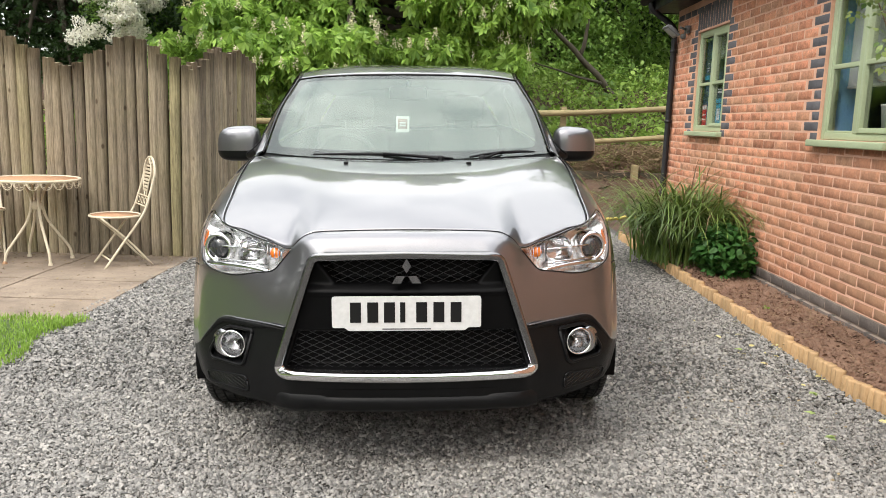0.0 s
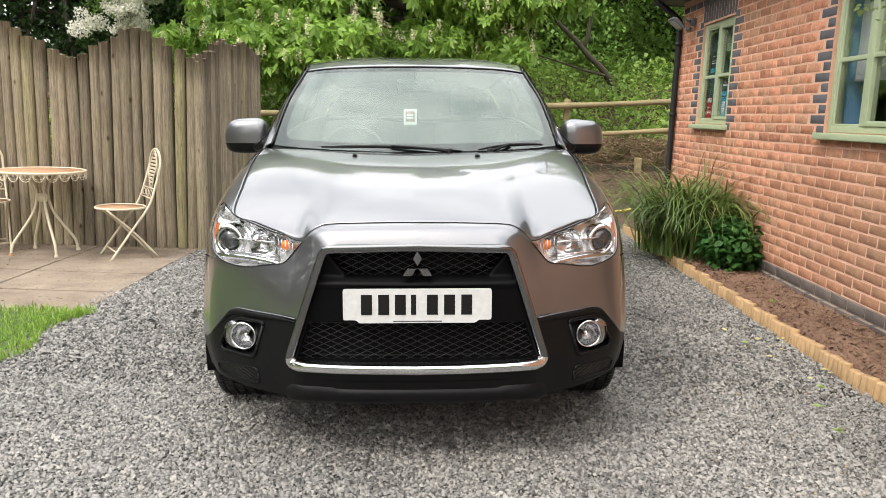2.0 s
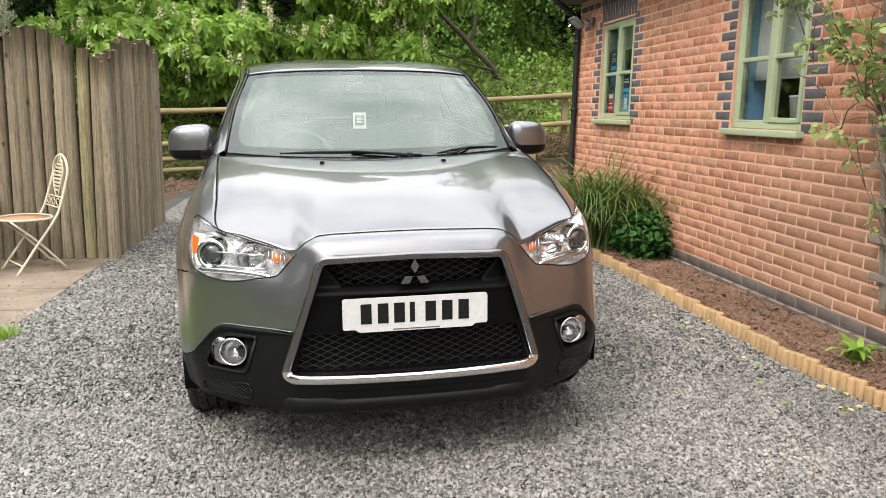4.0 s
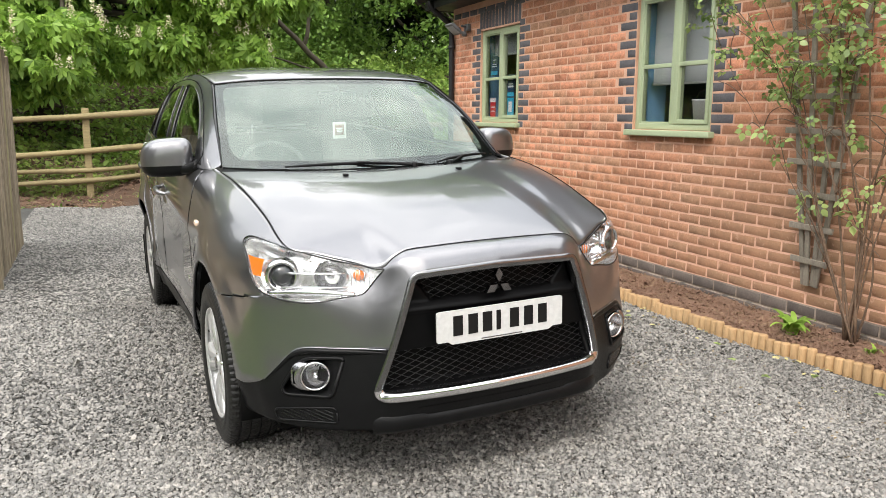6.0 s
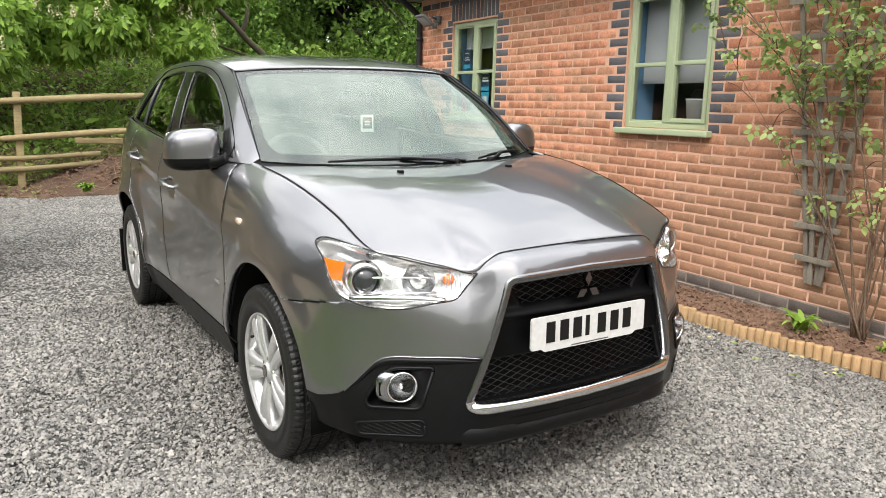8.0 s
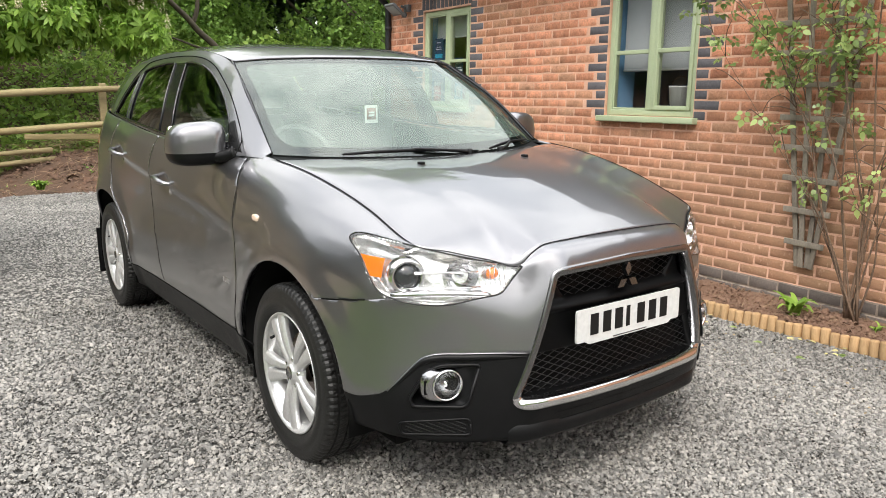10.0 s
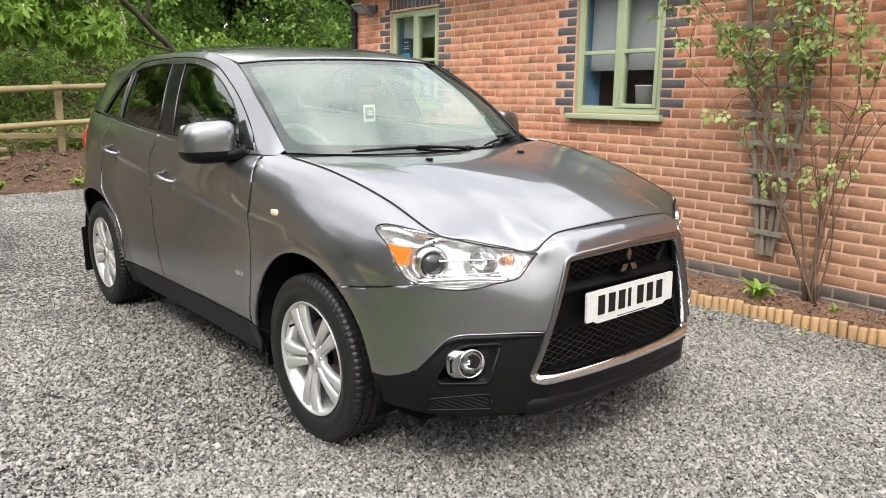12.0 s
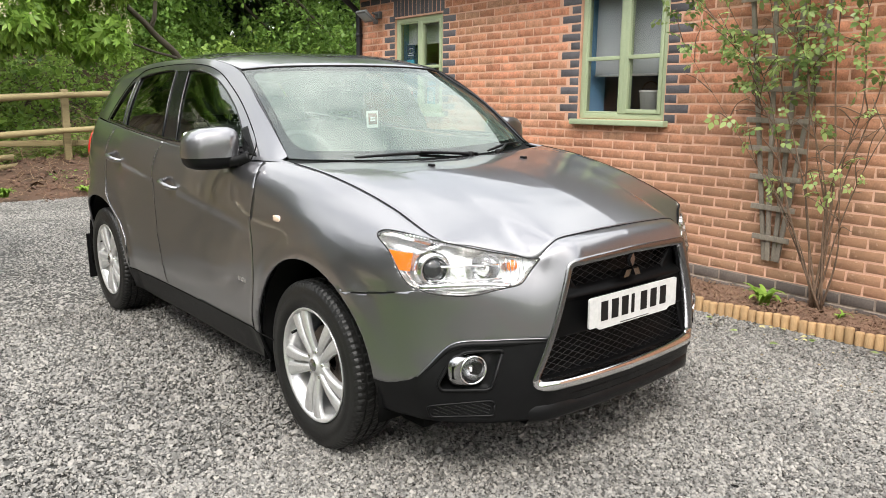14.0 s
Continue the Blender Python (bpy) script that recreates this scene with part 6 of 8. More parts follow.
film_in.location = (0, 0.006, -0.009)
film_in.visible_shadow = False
bm.free()

# roof
R_MID = spread([(0, 1.80, 1.525), (0, 1.95, 1.562), (0, 2.2, 1.596), (0, 2.6, 1.617), (0, 3.2, 1.613), (0, 3.7, 1.590), (0, 4.0, 1.566)], 40)
R_EDGE = spread([(.618, 1.930, 1.502), (.637, 2.15, 1.549), (.648, 2.6, 1.571), (.642, 3.2, 1.559), (.618, 3.7, 1.516), (.594, 3.92, 1.488)], 40)
R_BACK = spread([(0, 4.0, 1.566), (.35, 3.985, 1.545), (.594, 3.92, 1.488)], 40)
ROOF = coons(W_TOP, R_BACK, R_MID, R_EDGE)
ROOF[:, :, 2] += 0.012 * np.sin(np.pi * su) * np.sin(np.pi * np.linspace(0, 1, 40)[:, None])
bm = grid_bmesh(ROOF)
backed(part("roof_panel", both(upward(extract(list(bm.faces), 0.002))), M_PAINT, car), 0.01)
part("roof_lining", both(upward(extract(list(bm.faces), 0.0, -0.03))), M_LINER, car, "pale roof lining")
bm.free()

# flank above the belt: pillars, door frames and side glass
BELT = spread([(.752, 1.235, 1.098), (.800, 1.50, 1.098), (.824, 1.85, 1.113), (.834, 2.3, 1.130), (.834, 2.8, 1.165), (.828, 3.2, 1.197), (.802, 3.6, 1.228), (.747, 3.925, 1.246)], 120)
CANT = spread([(.725, 1.290, 1.112), (.692, 1.60, 1.330), (.641, 1.935, 1.506), (.648, 2.15, 1.551), (.656, 2.6, 1.572), (.650, 3.2, 1.559), (.626, 3.7, 1.516), (.600, 3.93, 1.486)], 120)


def at_y(curve, y):
    return np.stack([np.interp(y, curve[:, 1], curve[:, k]) for k in range(3)], -1)


ys_s = np.linspace(1.30, 3.922, 130)
lower, upper = at_y(BELT, ys_s), at_y(CANT, ys_s)
ws = np.linspace(0, 1, 30)[:, None, None]
GLASSHOUSE = (1 - ws) * lower[None] + ws * upper[None]
bulge = np.sin(np.pi * ws[:, :, 0] ** 0.85) * np.clip((upper[:, 2] - lower[:, 2]) / 0.4, 0, 1)[None]
GLASSHOUSE[:, :, 0] += 0.020 * bulge
# the round shoulder of roof rail and pillar
tip = np.clip((ws[:, :, 0] - 0.86) / 0.14, 0, 1)
GLASSHOUSE[:, :, 0] += 0.010 * np.sin(np.pi * tip) * np.clip((ys_s - 1.95) / 0.35, 0, 1)[None]
side_bm = grid_bmesh(GLASSHOUSE)
GLASS_F = rounded([(1.53, 1.147), (1.606, 1.188), (1.686, 1.258), (1.775, 1.321), (1.909, 1.392), (2.046, 1.454), (2.176, 1.491), (2.342, 1.510), (2.417, 1.508), (2.369, 1.373), (2.316, 1.22), (2.310, 1.146)], [.01, .02, .03, .03, .04, .05, .05, .03, .012, .04, .03, .012], 3)
GLASS_R = rounded([(2.502, 1.156), (2.502, 1.25), (2.596, 1.513), (2.737, 1.516), (3.024, 1.500), (3.148, 1.482), (3.122, 1.33), (3.110, 1.199)], [.012, .05, .015, .06, .06, .012, .05, .012], 3)
GLASS_Q = rounded([(3.165, 1.208), (3.178, 1.32), (3.210, 1.462), (3.285, 1.442), (3.335, 1.388), (3.40, 1.305), (3.470, 1.232)], [.01, .04, .012, .04, .04, .04, .015], 3)
PILLAR_B = [(2.312, 1.142), (2.318, 1.22), (2.371, 1.373), (2.419, 1.508), (2.594, 1.512), (2.500, 1.25), (2.500, 1.150)]
always = lambda f: True
for poly in (GLASS_F, GLASS_R, GLASS_Q):
    score(side_bm, poly, 1, always, True)
score(side_bm, PILLAR_B, 1, always, True)
FRAME_LINE = [(1.44, 1.095), (1.498, 1.164), (1.597, 1.248), (1.742, 1.342), (1.897, 1.420), (2.061, 1.492), (2.232, 1.530), (2.539, 1.545), (3.023, 1.533), (3.226, 1.497), (3.33, 1.44), (3.42, 1.335), (3.51, 1.232), (3.515, 1.18)]
score(side_bm, FRAME_LINE, 1, always, False)
sg = {}
for f in side_bm.faces:
    c = f.calc_center_median()
    y, z = c.y, c.z
    if inside(GLASS_F, y, z):
        k = "glass_f"
    elif inside(GLASS_R, y, z) or inside(GLASS_Q, y, z):
        k = "glass_r"
    elif inside(PILLAR_B, y, z):
        k = "pillar_b"
    elif inside(FRAME_LINE + [(3.515, 1.0), (1.44, 1.0)], y, z):
        k = "frame_f" if y < 2.46 else "frame_r"
    else:
        k = "rail"
    sg.setdefault(k, []).append(f)
outward(side_bm)
# smooth normals of the whole flank, carried over to the panels cut out of it
from mathutils.kdtree import KDTree

flank_n = np.cross(np.gradient(GLASSHOUSE, axis=1), np.gradient(GLASSHOUSE, axis=0)).reshape(-1, 3)
flank_n /= np.linalg.norm(flank_n, axis=1)[:, None] + 1e-12
flank_n *= np.where(flank_n[:, :1] < 0, -1, 1)
flank_p = GLASSHOUSE.reshape(-1, 3)
flank_tree = KDTree(len(flank_p))
for i, p in enumerate(flank_p):
    flank_tree.insert(p, i)
flank_tree.balance()


def even(ob, flip):
    """Gives a cut panel the unbroken shading of the flank."""
    out = []
    for v in ob.data.vertices:
        q = Vector((abs(v.co.x), v.co.y, v.co.z))
        n = Vector((0, 0, 0))
        for _, i, d in flank_tree.find_n(q, 5):
            n += Vector(flank_n[i]) / (d * d + 1e-7)
        n.normalize()
        out.append((-n.x if flip else n.x, n.y, n.z))
    ob.data.normals_split_custom_set_from_vertices(out)
    return ob


for flip, d_front, d_rear in ((False, doors_f[0], doors_r[0]), (True, doors_f[1], doors_r[1])):
    for nm, key, mat, owner, push, label in (("roof_rail", "rail", M_PAINT, car, 0.0, ""), ("window_frame", "frame_f", M_PAINT, d_front, 0.0, ""), ("window_frame", "frame_r", M_PAINT, d_rear, 0.0, ""),
                                             ("side_window", "glass_f", M_SIDE_GLASS, d_front, -0.006, ""), ("side_window", "glass_r", M_PRIVACY, d_rear, -0.006, "dark privacy glass"), ("pillar_cover", "pillar_b", M_GLOSS_BLACK, d_front, -0.003, "")):
        b = extract(sg[key], 0, push)
        o = even(part(nm, mirrored(b) if flip else b, mat, owner, label), flip)
        if nm == "side_window":
            o.visible_shadow = False


def side_at(tree, y, z):
    hit = tree.ray_cast(Vector((3, y, z)), Vector((-1, 0, 0)))
    return hit[0].x if hit[0] is not None else 0.83


side_tree = BVHTree.FromBMesh(side_bm)


def trim_line(name, mat, line, r, tree, lift=0.0, parent=car, label="", closed=False):
    """A thin bead that follows a line on the flank, on both sides."""
    pts = []
    ln = line + [line[0]] if closed else line
    for (a0, b0), (a1, b1) in zip(ln, ln[1:]):
        n = max(1, int(math.hypot(a1 - a0, b1 - b0) / 0.008))
        for k in range(n):
            y, z = a0 + (a1 - a0) * k / n, b0 + (b1 - b0) * k / n
            pts.append(Vector((side_at(tree, y, z) + lift, y, z)))
    y, z = ln[-1]
    pts.append(Vector((side_at(tree, y, z) + lift, y, z)))
    bm = bmesh.new()
    tube(bm, pts, r, 6)
    return pair(name, bm, mat, parent, label, 0)


for poly in (GLASS_F, GLASS_R, GLASS_Q):
    trim_line("window_seal", M_GLOSS_BLACK, poly, 0.005, side_tree, -0.001, closed=True)
trim_line("belt_seal", M_GLOSS_BLACK, [(1.52, 1.122), (1.85, 1.132), (2.3, 1.148), (2.8, 1.178), (3.1, 1.205), (3.46, 1.233)], 0.006, side_tree, -0.001)
# sail panel at the mirror's root
ruled = []
for i in range(13):
    t = i / 12
    a, b = Vector((1.462 + 0.150 * t, 1.113 + 0.128 * t)), Vector((1.565 + 0.085 * t, 1.122 + 0.105 * t))
    ruled.append([(side_at(side_tree, *(a + (b - a) * q / 8)) + 0.004, *(a + (b - a) * q / 8)) for q in range(9)])
pair("mirror_sail", outward(grid_bmesh(ruled)), M_CLAD, thick=0.012)
# another black bead, in place of the shade round the door frames
door_gap = smooth_line([Vector((side_at(side_tree, y, z) + 0.0012, y, z)) for y, z in FRAME_LINE[:-1]], 8)
bm = bmesh.new()
tube(bm, door_gap, 0.0026, 6)
pair("shut_line", bm, M_VOID, car, "", 0)
side_bm.free()
# roof ditch seals
bm = bmesh.new()
tube(bm, [Vector((p[0] + 0.004, p[1], p[2] + 0.000)) for p in R_EDGE[::2]], 0.004, 6)
pair("roof_seal", bm, M_GLOSS_BLACK, thick=0)
bm = bmesh.new()
tube(bm, [Vector((p[0] + 0.010, p[1], p[2] + 0.001)) for p in W_SIDE], 0.006, 6)
pair("screen_seal", bm, M_GLOSS_BLACK, thick=0)
bm = bmesh.new()
tube(bm, [Vector((-p[0], p[1] - 0.002, p[2])) for p in W_TOP[::-1]] + [Vector((p[0], p[1] - 0.002, p[2])) for p in W_TOP[1:]], 0.005, 6)
part("screen_seal", bm, M_GLOSS_BLACK, car)
# tail: rear screen and spoiler edge
bm = bmesh.new()
lo = spread([(0, 4.215, 1.235), (.5, 4.15, 1.24), (.748, 3.915, 1.243)], 20)
hi = spread([(0, 3.995, 1.563), (.35, 3.98, 1.543), (.598, 3.918, 1.486)], 20)
g = np.stack([lo * (1 - t) + hi * t for t in np.linspace(0, 1, 12)])
bm = grid_bmesh(g)
backed(part("tailgate", both(upward(bm)), M_PAINT, car), 0.02)
bm = bmesh.new()
tube(bm, smooth_line([(.806, 4.00, .96), (.795, 4.02, 1.03), (.768, 4.03, 1.11), (.735, 4.03, 1.17)], 5), [0.010 + 0.010 * math.sin(math.pi * i / 15) for i in range(16)], 10)
pair("tail_lamp", bm, M_RED_LENS, label="red tail lamp", thick=0)

# cowl, wipers and washer jets
bm = bmesh.new()
lo = np.stack([h_back[:, 0], h_back[:, 1] - 0.012, h_back[:, 2] - 0.022], 1)
hi = resample(W_BOT, len(lo)) + np.array([0, 0.012, -0.004])
part("cowl", both(upward(grid_bmesh(np.stack([lo, (lo + hi) / 2 + np.array([0, 0, -0.012]), hi])))), M_CLAD, car, "black scuttle panel below the windscreen")


def screen_point(x, z, lift):
    hit = screen_tree.ray_cast(Vector((abs(x), -1, z)), Vector((0, 1, 0)))
    if hit[0] is None:
        return Vector((x, 1.1, z))
    n = hit[1] if hit[1].z > 0 else -hit[1]
    n = Vector((n.x if x > 0 else -n.x, n.y, n.z))
    return Vector((x, hit[0].y, hit[0].z)) + n * lift


def wiper(x0, z0, x1, z1, px, py):
    w = empty("wiper", None, "black windscreen wiper")
    w.parent = car
    bm = bmesh.new()
    n = 12
    pts = [screen_point(x0 + (x1 - x0) * i / n, z0 + (z1 - z0) * i / n + 0.010 * math.sin(math.pi * i / n), 0.014) for i in range(n + 1)]
    tube(bm, pts, [0.003 + 0.005 * math.sin(math.pi * (0.1 + 0.8 * i / n)) for i in range(n + 1)], 6)
    part("blade", bm, M_CLAD, w)
    bm = bmesh.new()
    mid = pts[n // 2] + Vector((0, -0.010, 0.006))
    tube(bm, smooth_line([(px, py, 1.086), (px * 0.7 + mid.x * 0.3, py + 0.005, 1.097), mid], 6), [0.010 - 0.005 * i / 12 for i in range(13)], 6)
    part("arm", bm, M_CLAD, w)
    bm = bmesh.new()
    lathe(bm, [(0.016, 0), (0.016, 0.018), (0.010, 0.024), (0.001, 0.025)], 12, Matrix.Translation((px, py, 1.078)))
    part("pivot", bm, M_CLAD, w)


wiper(-0.46, 1.104, 0.22, 1.088, 0.16, 1.115)
wiper(0.30, 1.094, 0.635, 1.116, 0.36, 1.135)
for x in (-0.275, 0.275):
    bm = bmesh.new()
    zz = hood_z(x, 0.87)
    box(bm, x - 0.010, x + 0.010, 0.855, 0.885, zz - 0.004, zz + 0.010, 0.004)
    part("washer_jet", bm, M_CLAD, car, "small black washer jet")

# ---- cabin ----
bm = bmesh.new()
box(bm, -0.70, 0.70, 1.32, 1.75, 0.75, 1.045, 0.05)
part("dashboard", bm, M_DASH, car, "dark grey dashboard")
bm = bmesh.new()
box(bm, -0.56, -0.14, 1.36, 1.66, 1.02, 1.075, 0.03)
part("instrument_hood", bm, M_DASH, car)
bm = bmesh.new()
sw = Matrix.Translation((-0.36, 1.80, 1.02)) @ Matrix.Rotation(radians(65), 4, "X")
tube(bm, [sw @ Vector((0.185 * math.cos(a), 0.185 * math.sin(a), 0)) for a in [2 * math.pi * i / 32 for i in range(33)]], 0.015, 8)
for a in (0.1, math.pi - 0.1, -math.pi / 2):
    tube(bm, [sw @ Vector((0, 0, -0.02)), sw @ Vector((0.18 * math.cos(a), 0.18 * math.sin(a), 0))], 0.016, 6)
lathe(bm, [(0.07, -0.03), (0.075, 0.0), (0.06, 0.015), (0.001, 0.02)], 16, sw)
part("steering_wheel", bm, M_SEAT, car, "black steering wheel")
for (x, y, w) in ((-0.36, 2.25, 0.25), (0.36, 2.25, 0.25)):
    bm = bmesh.new()
    box(bm, x - w, x + w, y - 0.28, y + 0.26, 0.55, 0.72, 0.06)
    box(bm, x - w + 0.02, x + w - 0.02, y + 0.18, y + 0.32, 0.68, 1.22, 0.06)
    box(bm, x - 0.13, x + 0.13, y + 0.26, y + 0.36, 1.27, 1.43, 0.04)
    tube(bm, [(x - 0.06, y + 0.3, 1.18), (x - 0.06, y + 0.31, 1.3)], 0.007, 6)
    tube(bm, [(x + 0.06, y + 0.3, 1.18), (x + 0.06, y + 0.31, 1.3)], 0.007, 6)
    part("front_seat", bm, M_SEAT, car, "dark cloth front seat with headrest")
bm = bmesh.new()
box(bm, -0.64, 0.64, 2.95, 3.4, 0.55, 0.72, 0.06)
box(bm, -0.64, 0.64, 3.28, 3.44, 0.70, 1.20, 0.06)
for x in (-0.4, 0.4):
    box(bm, x - 0.12, x + 0.12, 3.34, 3.42, 1.2, 1.36, 0.03)
part("rear_seat", bm, M_SEAT, car, "dark cloth rear bench")
bm = bmesh.new()
box(bm, -0.76, 0.76, 1.3, 4.0, 0.28, 0.34)
part("cabin_floor", bm, M_SEAT, car)
bm = bmesh.new()
box(bm, -0.105, 0.105, 1.755, 1.785, 1.385, 1.455, 0.012)
tube(bm, [(0, 1.77, 1.44), (0, 1.775, 1.485)], 0.01, 8)
part("rear_view_mirror", bm, M_CLAD, car)
tag_card = empty("hanging_tag", None, "white square card with a brown print, hung behind the glass")
tag_card.parent = car
bm = bmesh.new()
box(bm, -0.066, 0.006, 1.668, 1.672, 1.205, 1.292, 0.001)
part("card", bm, M_CARD, tag_card)
bm = bmesh.new()
box(bm, -0.0555, -0.0045, 1.6655, 1.669, 1.222, 1.278)
part("print", bm, M_CARD_PRINT, tag_card)
bm = bmesh.new()
for z in (1.238, 1.252):
    box(bm, -0.0455, -0.0145, 1.6645, 1.667, z, z + 0.009)
part("print", bm, M_CARD, tag_card)
bm = bmesh.new()
tube(bm, [(-0.03, 1.67, 1.29), (-0.01, 1.72, 1.41)], 0.0003, 5)
part("cord", bm, M_CARD, tag_card)

# ---- lamps ----
def bowl(faces, depth):
    """A reflector housing: the lens outline carried back, with a floor."""
    bm = extract(faces)
    outward(bm)
    bm.normal_update()
    back = {v: bm.verts.new(v.co - v.normal * depth + Vector((-0.25 * depth, 0.3 * depth, 0))) for v in list(bm.verts)}
    rim = [e for e in bm.edges if e.is_boundary]
    for f in list(bm.faces):
        bm.faces.new([back[v] for v in f.verts])
        bm.faces.remove(f)
    for e in rim:
        a, b = e.verts
        bm.faces.new((a, b, back[b], back[a]))
    return bm


lens_bm = extract(groups["lamp"], 0.002, 0.001)
bowl_bm = bowl(groups["lamp"], 0.045)
amber_bm = extract([f for f in groups["lamp"] if inside(AMBER, f.calc_center_median().y, f.calc_center_median().z) and f.calc_center_median().x > 0.7], 0.0, -0.008)


def lamp_axis(x, z, back):
    """A frame whose z points forwards out of the lamp."""
    y = front_y(x, z) + back
    return Matrix.Translation((x, y, z)) @ Matrix.Rotation(radians(90), 4, "X") @ Matrix.Rotation(radians(18), 4, "Y")


def lamp_side(flip):
    lamp = empty("headlamp", None, "clear headlamp with chrome reflectors and amber marker")
    lamp.parent = car

    def put(nm, bm, mat, label=""):
        return part(nm, mirrored(bm) if flip else bm.copy(), mat, lamp, label)
    g = put("lens", lens_bm, M_LENS)
    g.visible_shadow = False
    put("reflector", bowl_bm, M_REFLECTOR)
    put("side_marker", amber_bm, M_AMBER, "amber side marker")
    m = lamp_axis(.712, .787, 0.035)
    b = bmesh.new()
    lathe(b, [(0.040, 0.000), (0.044, 0.012), (0.050, 0.016), (0.058, 0.010), (0.062, -0.004), (0.062, -0.03)], 36, m)
    put("projector_ring", b, M_CHROME)
    b = bmesh.new()
    lathe(b, [(0.041, 0.000), (0.038, 0.008), (0.030, 0.016), (0.018, 0.021), (0.001, 0.023)], 36, m)
    put("projector_lens", b, M_PROJECTOR, "dark projector lens")
    m = lamp_axis(.563, .789, 0.045)
    b = bmesh.new()
    lathe(b, [(0.056, 0.022), (0.052, 0.008), (0.040, -0.012), (0.022, -0.024), (0.012, -0.026)], 36, m)
    put("main_beam_bowl", b, M_CHROME)
    b = bmesh.new()
    lathe(b, [(0.012, -0.026), (0.012, 0.004), (0.008, 0.010), (0.001, 0.012)], 16, m)
    put("bulb_shield", b, M_SATIN)
    for i, zz in enumerate((-0.034, -0.022, 0.026)):
        b = bmesh.new()
        pts = [Vector((x, front_y(x, .775 + zz) + 0.024, .772 + zz)) for x in (.52, .58, .64, .70, .76)]
        tube(b, pts, 0.004, 6)
        put("trim_bar", b, M_CHROME)
    b = bmesh.new()
    pts = [Vector((x, front_y(x, .722) + 0.022, .724 + 0.012 * math.sin((x - .5) * 11))) for x in (.50, .56, .60, .66, .70, .76)]
    tube(b, smooth_line(pts, 4), 0.011, 8)
    put("lower_bezel", b, M_CHROME)
    m = lamp_axis(.478, .790, 0.028)
    b = bmesh.new()
    lathe(b, [(0.020, 0.0), (0.016, 0.010), (0.001, 0.013)], 18, m)
    put("indicator_bulb", b, M_AMBER, "amber indicator bulb")
    b = bmesh.new()
    for i in range(46):
        x = .470 + 0.0062 * i
        z = .820 + (x - .45) * 0.245
        box(b, x - 0.0016, x + 0.0016, front_y(x, z) + 0.010, front_y(x, z) + 0.020, z - 0.007, z + 0.009, 0.0)
    put("ribbed_band", b, M_CHROME)
    for i in range(5):
        b = bmesh.new()
        x = .450 + 0.014 * i
        tube(b, [(x, front_y(x, .76) + 0.020, .755), (x, front_y(x, .80) + 0.016, .812 + 0.003 * i)], 0.0016, 5)
        put("rib", b, M_CHROME)


for flip in (False, True):
    lamp_side(flip)
for b in (lens_bm, bowl_bm, amber_bm):
    b.free()

# black seal round each lamp
seal = []
for (xa, za), (xb, zb) in zip(LAMP, LAMP[1:] + LAMP[:1]):
    m = max(1, int(math.hypot(xb - xa, zb - za) / 0.012))
    for q in range(m):
        x, z = xa + (xb - xa) * q / m, za + (zb - za) * q / m
        hit = body_tree.ray_cast(Vector((x, -1, z)), Vector((0, 1, 0)))[0]
        if hit is None or hit.y > 0.62:
            hit = body_tree.find_nearest(Vector((x, 0.12 + max(0, x - 0.41) * 0.95, z)))[0]
        if not seal or (hit - seal[-1]).length > 0.004:
            seal.append(hit)
bm = bmesh.new()
tube(bm, seal + [seal[0]], 0.0028, 6)
pair("lamp_seal", bm, M_GLOSS_BLACK, thick=0)

# ---- grille ----
def half_width(z):
    """Half the grille opening's width at height z."""
    return .334 + (.482 - .334) * (.807 - z) / (.807 - .363) - 0.027


def nose(x):
    return 0.026 + 0.135 * x * x


def step(a, b, v):
    t = clamp((v - a) / (b - a), 0, 1)
    return t * t * (3 - 2 * t)


def in_upper(x, z):
    return min(step(.693, .712, z), step(.800, .786, z), step(0.268 + (z - .705) * 0.75, 0.226 + (z - .705) * 0.75, abs(x)))


def in_lower(x, z):
    return min(step(.530, .514, z), step(half_width(z) - 0.006, half_width(z) - 0.024, abs(x)), step(.380, .396, z))


NX, NZ = 110, 74
bm = bmesh.new()
gv = []
for j in range(NZ + 1):
    z = .372 + (.803 - .372) * j / NZ
    row_v = []
    for i in range(NX + 1):
        x = half_width(z) * (2 * i / NX - 1)
        lip = 0.010 * step(.655, .664, z) * step(.70, .668, z) * 0.8
        y = nose(x) + 0.020 + 0.030 * step(.668, .70, z) * 0.6 + 0.050 * max(in_upper(x, z), in_lower(x, z)) - lip
        row_v.append(bm.verts.new((x, y, z)))
    gv.append(row_v)
for j in range(NZ):
    for i in range(NX):
        bm.faces.new((gv[j][i], gv[j][i + 1], gv[j + 1][i + 1], gv[j + 1][i]))
part("grille_panel", bm, M_GRILLE, car, "black grille panel behind the plate")


def wires(name, inside_fn, x_lim, z0, z1, pitch, slope):
    """A net of thin crossing bars that fills an opening."""
    bm = bmesh.new()
    for sgn in (-1, 1):
        k = -60
        while k <= 60:
            run = []
            for i in range(241):
                x = -x_lim + 2 * x_lim * i / 240
                z = (z0 + z1) / 2 + sgn * slope * (x - k * pitch)
                ok = z0 <= z <= z1 and inside_fn(x, z) > 0.25
                if ok:
                    run.append(Vector((x, nose(x) + 0.042, z)))
                if (not ok or i == 240) and run:
                    if len(run) > 2:
                        tube(bm, run[::4] + ([run[-1]] if (len(run) - 1) % 4 else []), 0.0012, 4, False)
                    run = []
            k += 1
    return part(name, bm, M_WIRE, car, "dark diamond wire mesh")


wires("upper_mesh", in_upper, 0.32, .70, .792, 0.052, 0.46)
